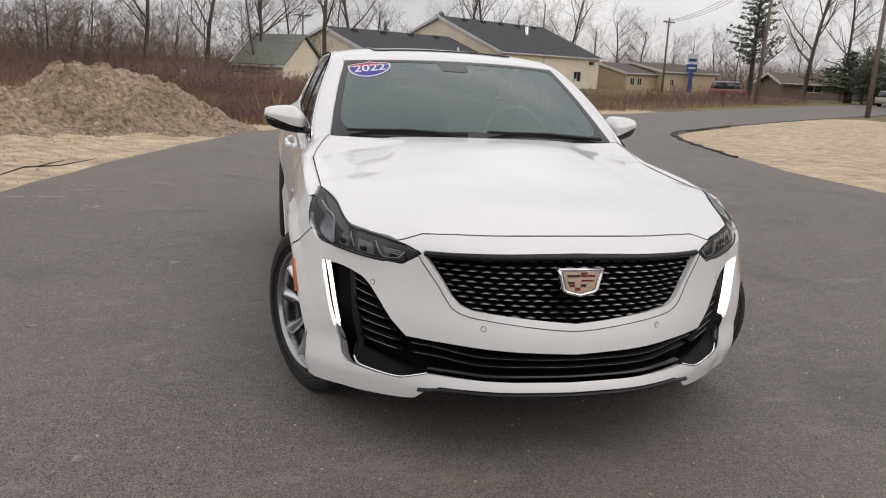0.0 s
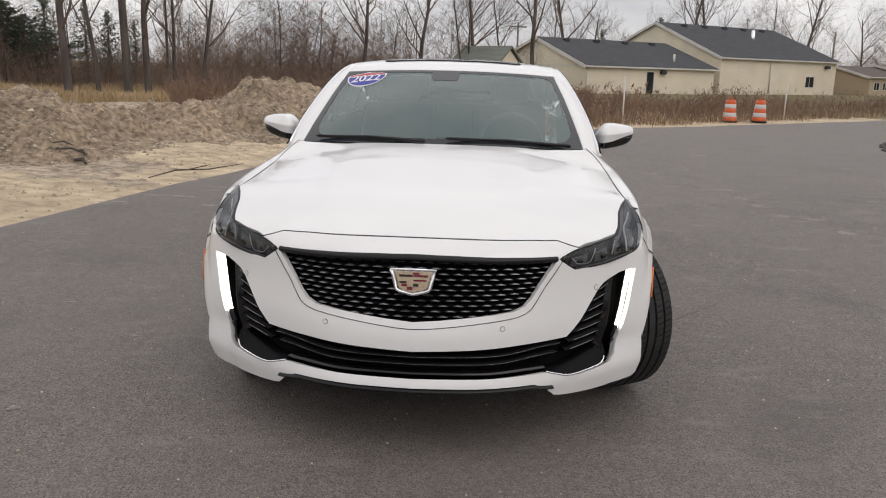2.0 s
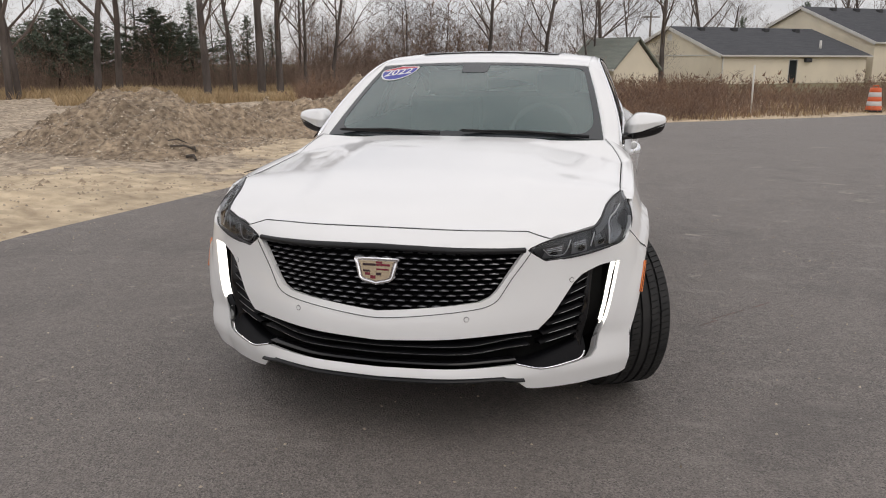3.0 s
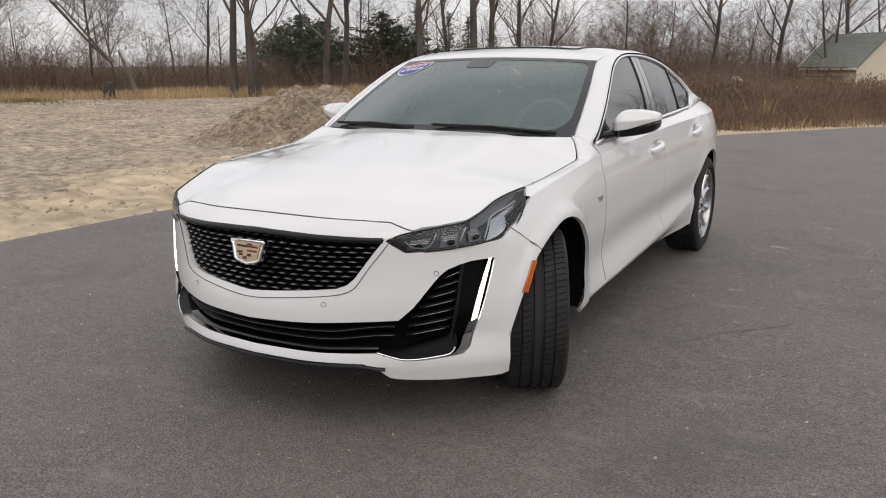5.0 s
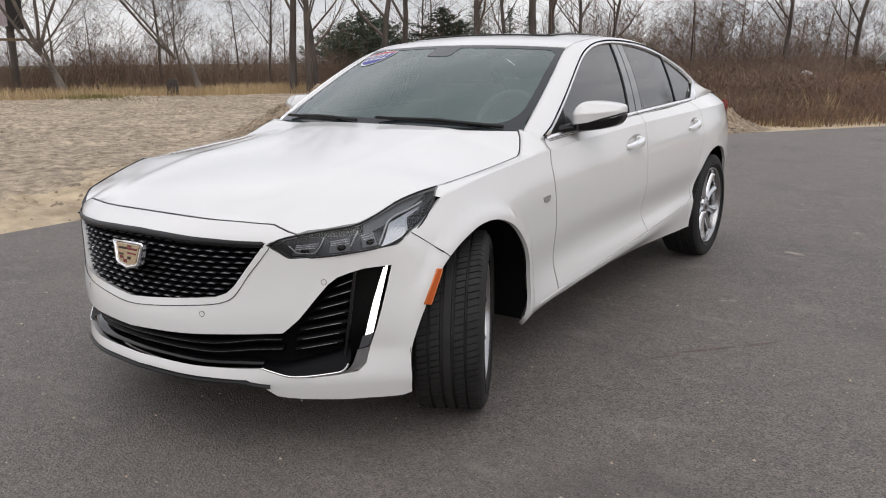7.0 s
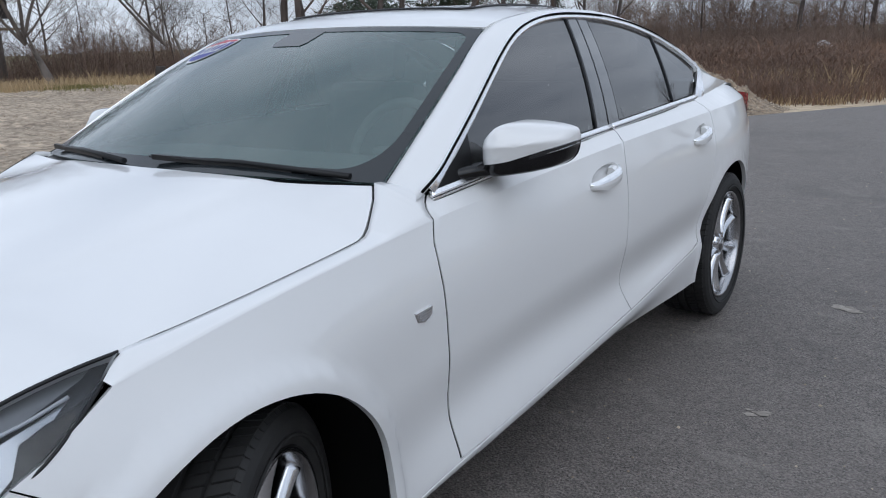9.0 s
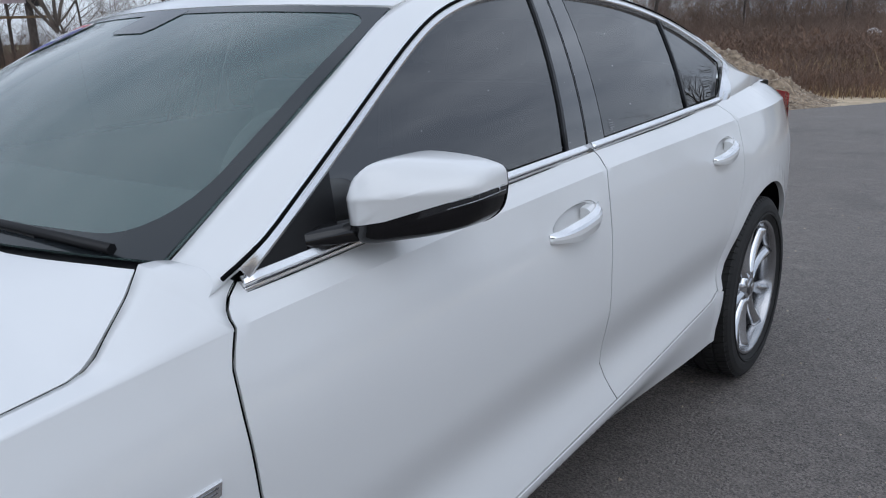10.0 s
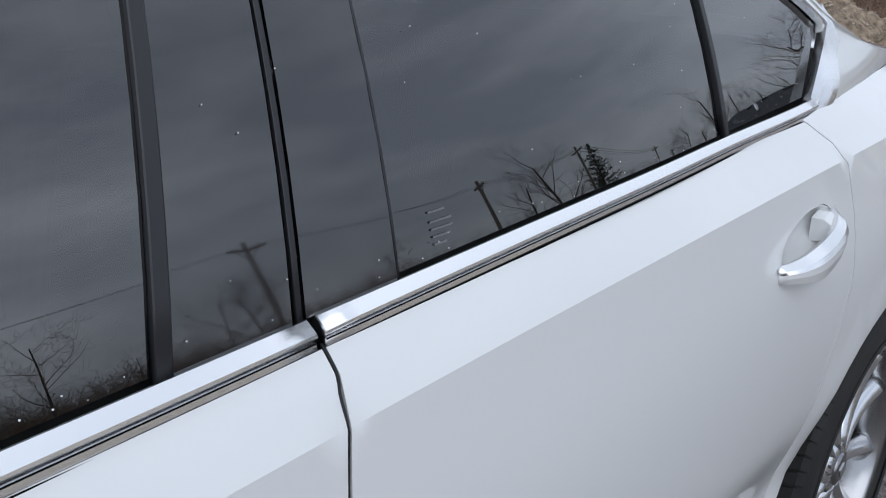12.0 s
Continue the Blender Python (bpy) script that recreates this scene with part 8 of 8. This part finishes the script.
for x0, x1, y0, y1 in ((0.66, 0.02, 0.615, 0.470), (-0.08, -0.66, 0.470, 0.560)):
    a, b = windshield(x0 / 0.735, 0.015) + Vector((0, -0.012, 0.012)), windshield(x1 / 0.735, 0.055) + Vector((0, -0.016, 0.016))
    wiper = part("wiper", tube([a, a.lerp(b, 0.5) + Vector((0, -0.006, 0.010)), b], [0.009, 0.007, 0.004], 6), SATIN_BLACK, car, "black windshield wiper")
    part("wiper_blade", box((-0.5, -0.5, -0.5), (0.5, 0.5, 0.5), Matrix.Translation(a.lerp(b, 0.62)) @ (b - a).to_track_quat("X", "Z").to_matrix().to_4x4() @ Matrix.Diagonal(((b - a).length * 0.72, 0.012, 0.014, 1))), SATIN_BLACK, wiper)
_rows = [[windshield(u, 0.0) + Vector((0, dy, dz)) for u in [k / 12 - 1 for k in range(25)]] for dy, dz in ((0.05, 0.004), (0.01, -0.006), (-0.05, -0.022), (-0.09, -0.03))]
part("cowl", loft(_rows), SATIN_BLACK, car, "black cowl at the windshield foot")

# -- wheels
def make_wheel():
    w = thing("wheel", "", "")
    # tyre outline: tread with four grooves, shoulders and walls
    half = 0.1225
    edge = [(-0.108, 0.258), (-0.120, 0.272), (-0.1255, 0.292), (-0.124, 0.312), (-0.116, 0.329), (-0.106, 0.3385)]
    tread = []
    for x0, x1, deep in ((-0.106, -0.070, 0), (-0.068, -0.061, 1), (-0.059, -0.027, 0), (-0.025, -0.015, 1), (-0.013, 0.013, 0), (0.015, 0.025, 1), (0.027, 0.059, 0), (0.061, 0.068, 1), (0.070, 0.106, 0)):
        crown = 0.3450 - 0.30 * x0 * x0
        crown2 = 0.3450 - 0.30 * x1 * x1
        tread += [(x0, crown - 0.010 * deep), (x1, crown2 - 0.010 * deep)]
    profile = edge + tread + [(-x, r) for x, r in reversed(edge)] + [(0.085, 0.250), (-0.085, 0.250)]
    ang, cut = [], []
    for k in range(84):
        a = 2 * math.pi * k / 84
        ang += [a, a + 0.0600, a + 0.0620, a + 0.0720]
        cut += [0, 0, 1, 1]
    rows = []
    ne = len(edge)
    for a, c in zip(ang, cut):
        row = []
        for i, (x, r) in enumerate(profile):
            lug = (ne - 1 <= i <= ne + 1) or (ne + 16 <= i <= ne + 18) or (ne + 4 <= i <= ne + 5) or (ne + 12 <= i <= ne + 13)
            q = r - (0.006 if c and lug else 0)
            e = a + 0.9 * max(-0.106, min(0.106, x)) if ne - 1 <= i <= ne + 18 else a + math.copysign(0.0954, x)
            row.append(Vector((x, q * math.sin(e), q * math.cos(e))))
        rows.append(row)
    tyre = part("tyre", _closed(rows), RUBBER, w, "black road tyre with grooved tread")
    for p in tyre.data.polygons:
        p.use_smooth = False
    part("tyre_wall_ring", revolve([(0.1235, 0.276), (0.1275, 0.278), (0.1275, 0.282), (0.1235, 0.284)], 64), RUBBER, w)
    # rim: barrel, lip, hub and ten spokes in five pairs
    barrel = [(0.116, 0.250), (0.112, 0.259), (0.102, 0.254), (0.090, 0.245), (0.02, 0.234), (-0.10, 0.246), (-0.105, 0.256), (-0.10, 0.242), (0.02, 0.228), (0.088, 0.238), (0.108, 0.243)]
    rim = part("rim", revolve(barrel, 72), RIM_BARREL, w, "polished alloy rim with ten spokes in pairs")
    part("rim_face", revolve([(0.055, 0.012), (0.092, 0.012), (0.094, 0.028), (0.090, 0.046), (0.078, 0.060), (0.055, 0.062)], 48), RIM_SILVER, rim)
    part("hub_cap", tube([(0.075, 0, 0), (0.096, 0, 0), (0.099, 0, 0)], [0.034, 0.034, 0.024], 28), DARK_CHROME, rim, "round centre cap with a small crest")
    part("cap_badge", box((0.098, -0.012, -0.010), (0.101, 0.012, 0.010)), CHROME, rim)
    for k in range(10):
        a0 = 2 * math.pi * (k // 2) / 5 + (0.25 if k % 2 else -0.25)
        a1 = 2 * math.pi * (k // 2) / 5 + (0.300 if k % 2 else -0.300)
        rows = []
        for i in range(9):
            t = i / 8
            r = 0.040 + 0.206 * t
            a = a0 + (a1 - a0) * t ** 1.3
            wd = 0.0125 + 0.0185 * t ** 1.3
            x = 0.088 - 0.010 * math.sin(math.pi * t * 0.9) + 0.014 * t * t
            c, s = math.cos(a), math.sin(a)
            tang = Vector((0, c, -s))
            mid = Vector((0, r * s, r * c))
            rows.append([mid - tang * wd + Vector((x - 0.034, 0, 0)), mid - tang * wd * 0.95 + Vector((x - 0.010, 0, 0)), mid - tang * wd * 0.06 + Vector((x + 0.004, 0, 0)), mid + tang * wd * 0.06 + Vector((x + 0.004, 0, 0)), mid + tang * wd * 0.95 + Vector((x - 0.010, 0, 0)), mid + tang * wd + Vector((x - 0.034, 0, 0))])
        bm = loft(rows, close=True, cap=True)
        bmesh.ops.recalc_face_normals(bm, faces=bm.faces)
        part("spoke", bm, RIM_SILVER, rim)
    for k in range(5):
        a = 2 * math.pi * (k + 0.5) / 5
        part("lug_nut", tube([(0.070, 0.045 * math.sin(a), 0.045 * math.cos(a)), (0.090, 0.045 * math.sin(a), 0.045 * math.cos(a))], 0.009, 6), DARK_CHROME, rim)
    part("brake_disc", revolve([(0.010, 0.07), (0.010, 0.165), (-0.014, 0.165), (-0.014, 0.07)], 48), BRAKE, w, "steel brake disc")
    part("brake_caliper", box((-0.03, 0.095, -0.07), (0.035, 0.185, 0.07), None, 0.015), RIM_DARK, w)
    part("wheel_backing", tube([(-0.06, 0, 0), (-0.055, 0, 0)], 0.215, 40), MATT_BLACK, w)
    return w


STEER = 27.0
wheel = make_wheel()
wheel["label"], wheel["category"] = "", ""
del wheel["label"], wheel["category"]
wheel.parent = car
poses = (pose(0.799, 0.012, HUB_Z, 0, 0, STEER), pose(-0.782, 0.0, HUB_Z, 0, 0, STEER + 180 - 3), pose(0.812, BASE + 0.012, HUB_Z, 20, 0, 0), pose(-0.812, BASE + 0.012, HUB_Z, 0, 0, 180))
wheel.matrix_basis = poses[0]
for m in poses[1:]:
    copy_thing(wheel, m)

# -- cabin
seat_m = CABIN_GREY
dash = part("dashboard", loft([[Vector((x, y + 0.06 * (abs(x) / 0.7) ** 2, z - 0.02 * (abs(x) / 0.7) ** 4)) for x in [k / 8 * 0.70 - 0.70 for k in range(17)]] for y, z in ((0.66, 0.985), (0.80, 1.005), (0.98, 1.000), (1.06, 0.970), (1.08, 0.90), (1.05, 0.70))]), CABIN_DARK, car, "dark dashboard behind the windshield")
sw = [Vector((0.37 + 0.185 * math.cos(a), 1.16 + 0.06 * math.sin(a), 0.96 + 0.175 * math.sin(a))) for a in [2 * math.pi * k / 36 for k in range(37)]]
steer = part("steering_wheel", tube(sw, 0.017, 8, cap=False), CABIN_GREY, car, "dark steering wheel")
part("steering_hub", box((0.28, 1.13, 0.90), (0.46, 1.18, 1.00), None, 0.02), CABIN_DARK, steer)
for x in (0.37, -0.37):
    for y, rear in ((1.62, False), (2.45, True)):
        b = box((x - 0.26, y - 0.28, 0.42), (x + 0.26, y + 0.22, 0.60), None, 0.05)
        seat = part("seat", b, seat_m, car, "dark leather seat")
        part("seat_back", box((-0.25, -0.06, 0.0), (0.25, 0.06, 0.62), pose(x, y + 0.22, 0.55, -14, 0, 0), 0.05), seat_m, seat)
        part("headrest", box((-0.13, -0.05, 0.0), (0.13, 0.05, 0.17), pose(x, y + 0.36, 1.16, -10, 0, 0), 0.04), seat_m, seat)
part("rear_bench", box((-0.64, 2.70, 0.50), (0.64, 2.80, 1.165), pose(0, 0, 0), 0.04), seat_m, car, "dark rear bench back")
part("cabin_floor", box((-0.74, 0.70, 0.26), (0.74, 3.0, 0.34)), CABIN_DARK, car)
part("rear_shelf", box((-0.66, 2.75, 0.90), (0.66, 3.38, 0.96)), CABIN_DARK, car)
part("cabin_headliner", patch(both([(0.0, 1.30), (0.57, 1.36), (0.57, 2.6), (0.0, 2.8)]), lambda x, y: roof(x, y) + Vector((0, 0, -0.03)), 0.12, (), 0.0), CABIN_GREY, car)
_rows = []
for y in [0.72 + 2.05 * k / 20 for k in range(21)]:
    _rows.append([Vector((glass_x(y, z) - b, y, z)) for z, b in ((0.55, 0.03), (0.80, 0.05), (0.96, 0.045), (belt_z(y) + 0.012, 0.030), (belt_z(y) + 0.014, 0.012))])
pair("door_card", loft(_rows), CABIN_DARK, car, "dark inner door trim")
pair("roof_rail_trim", tube([pane(p[0], p[1] - 0.012, -0.030) for p in ARC_TOP[6::3]], 0.024, 8), CABIN_DARK, car, "dark inner trim of the roof rail")
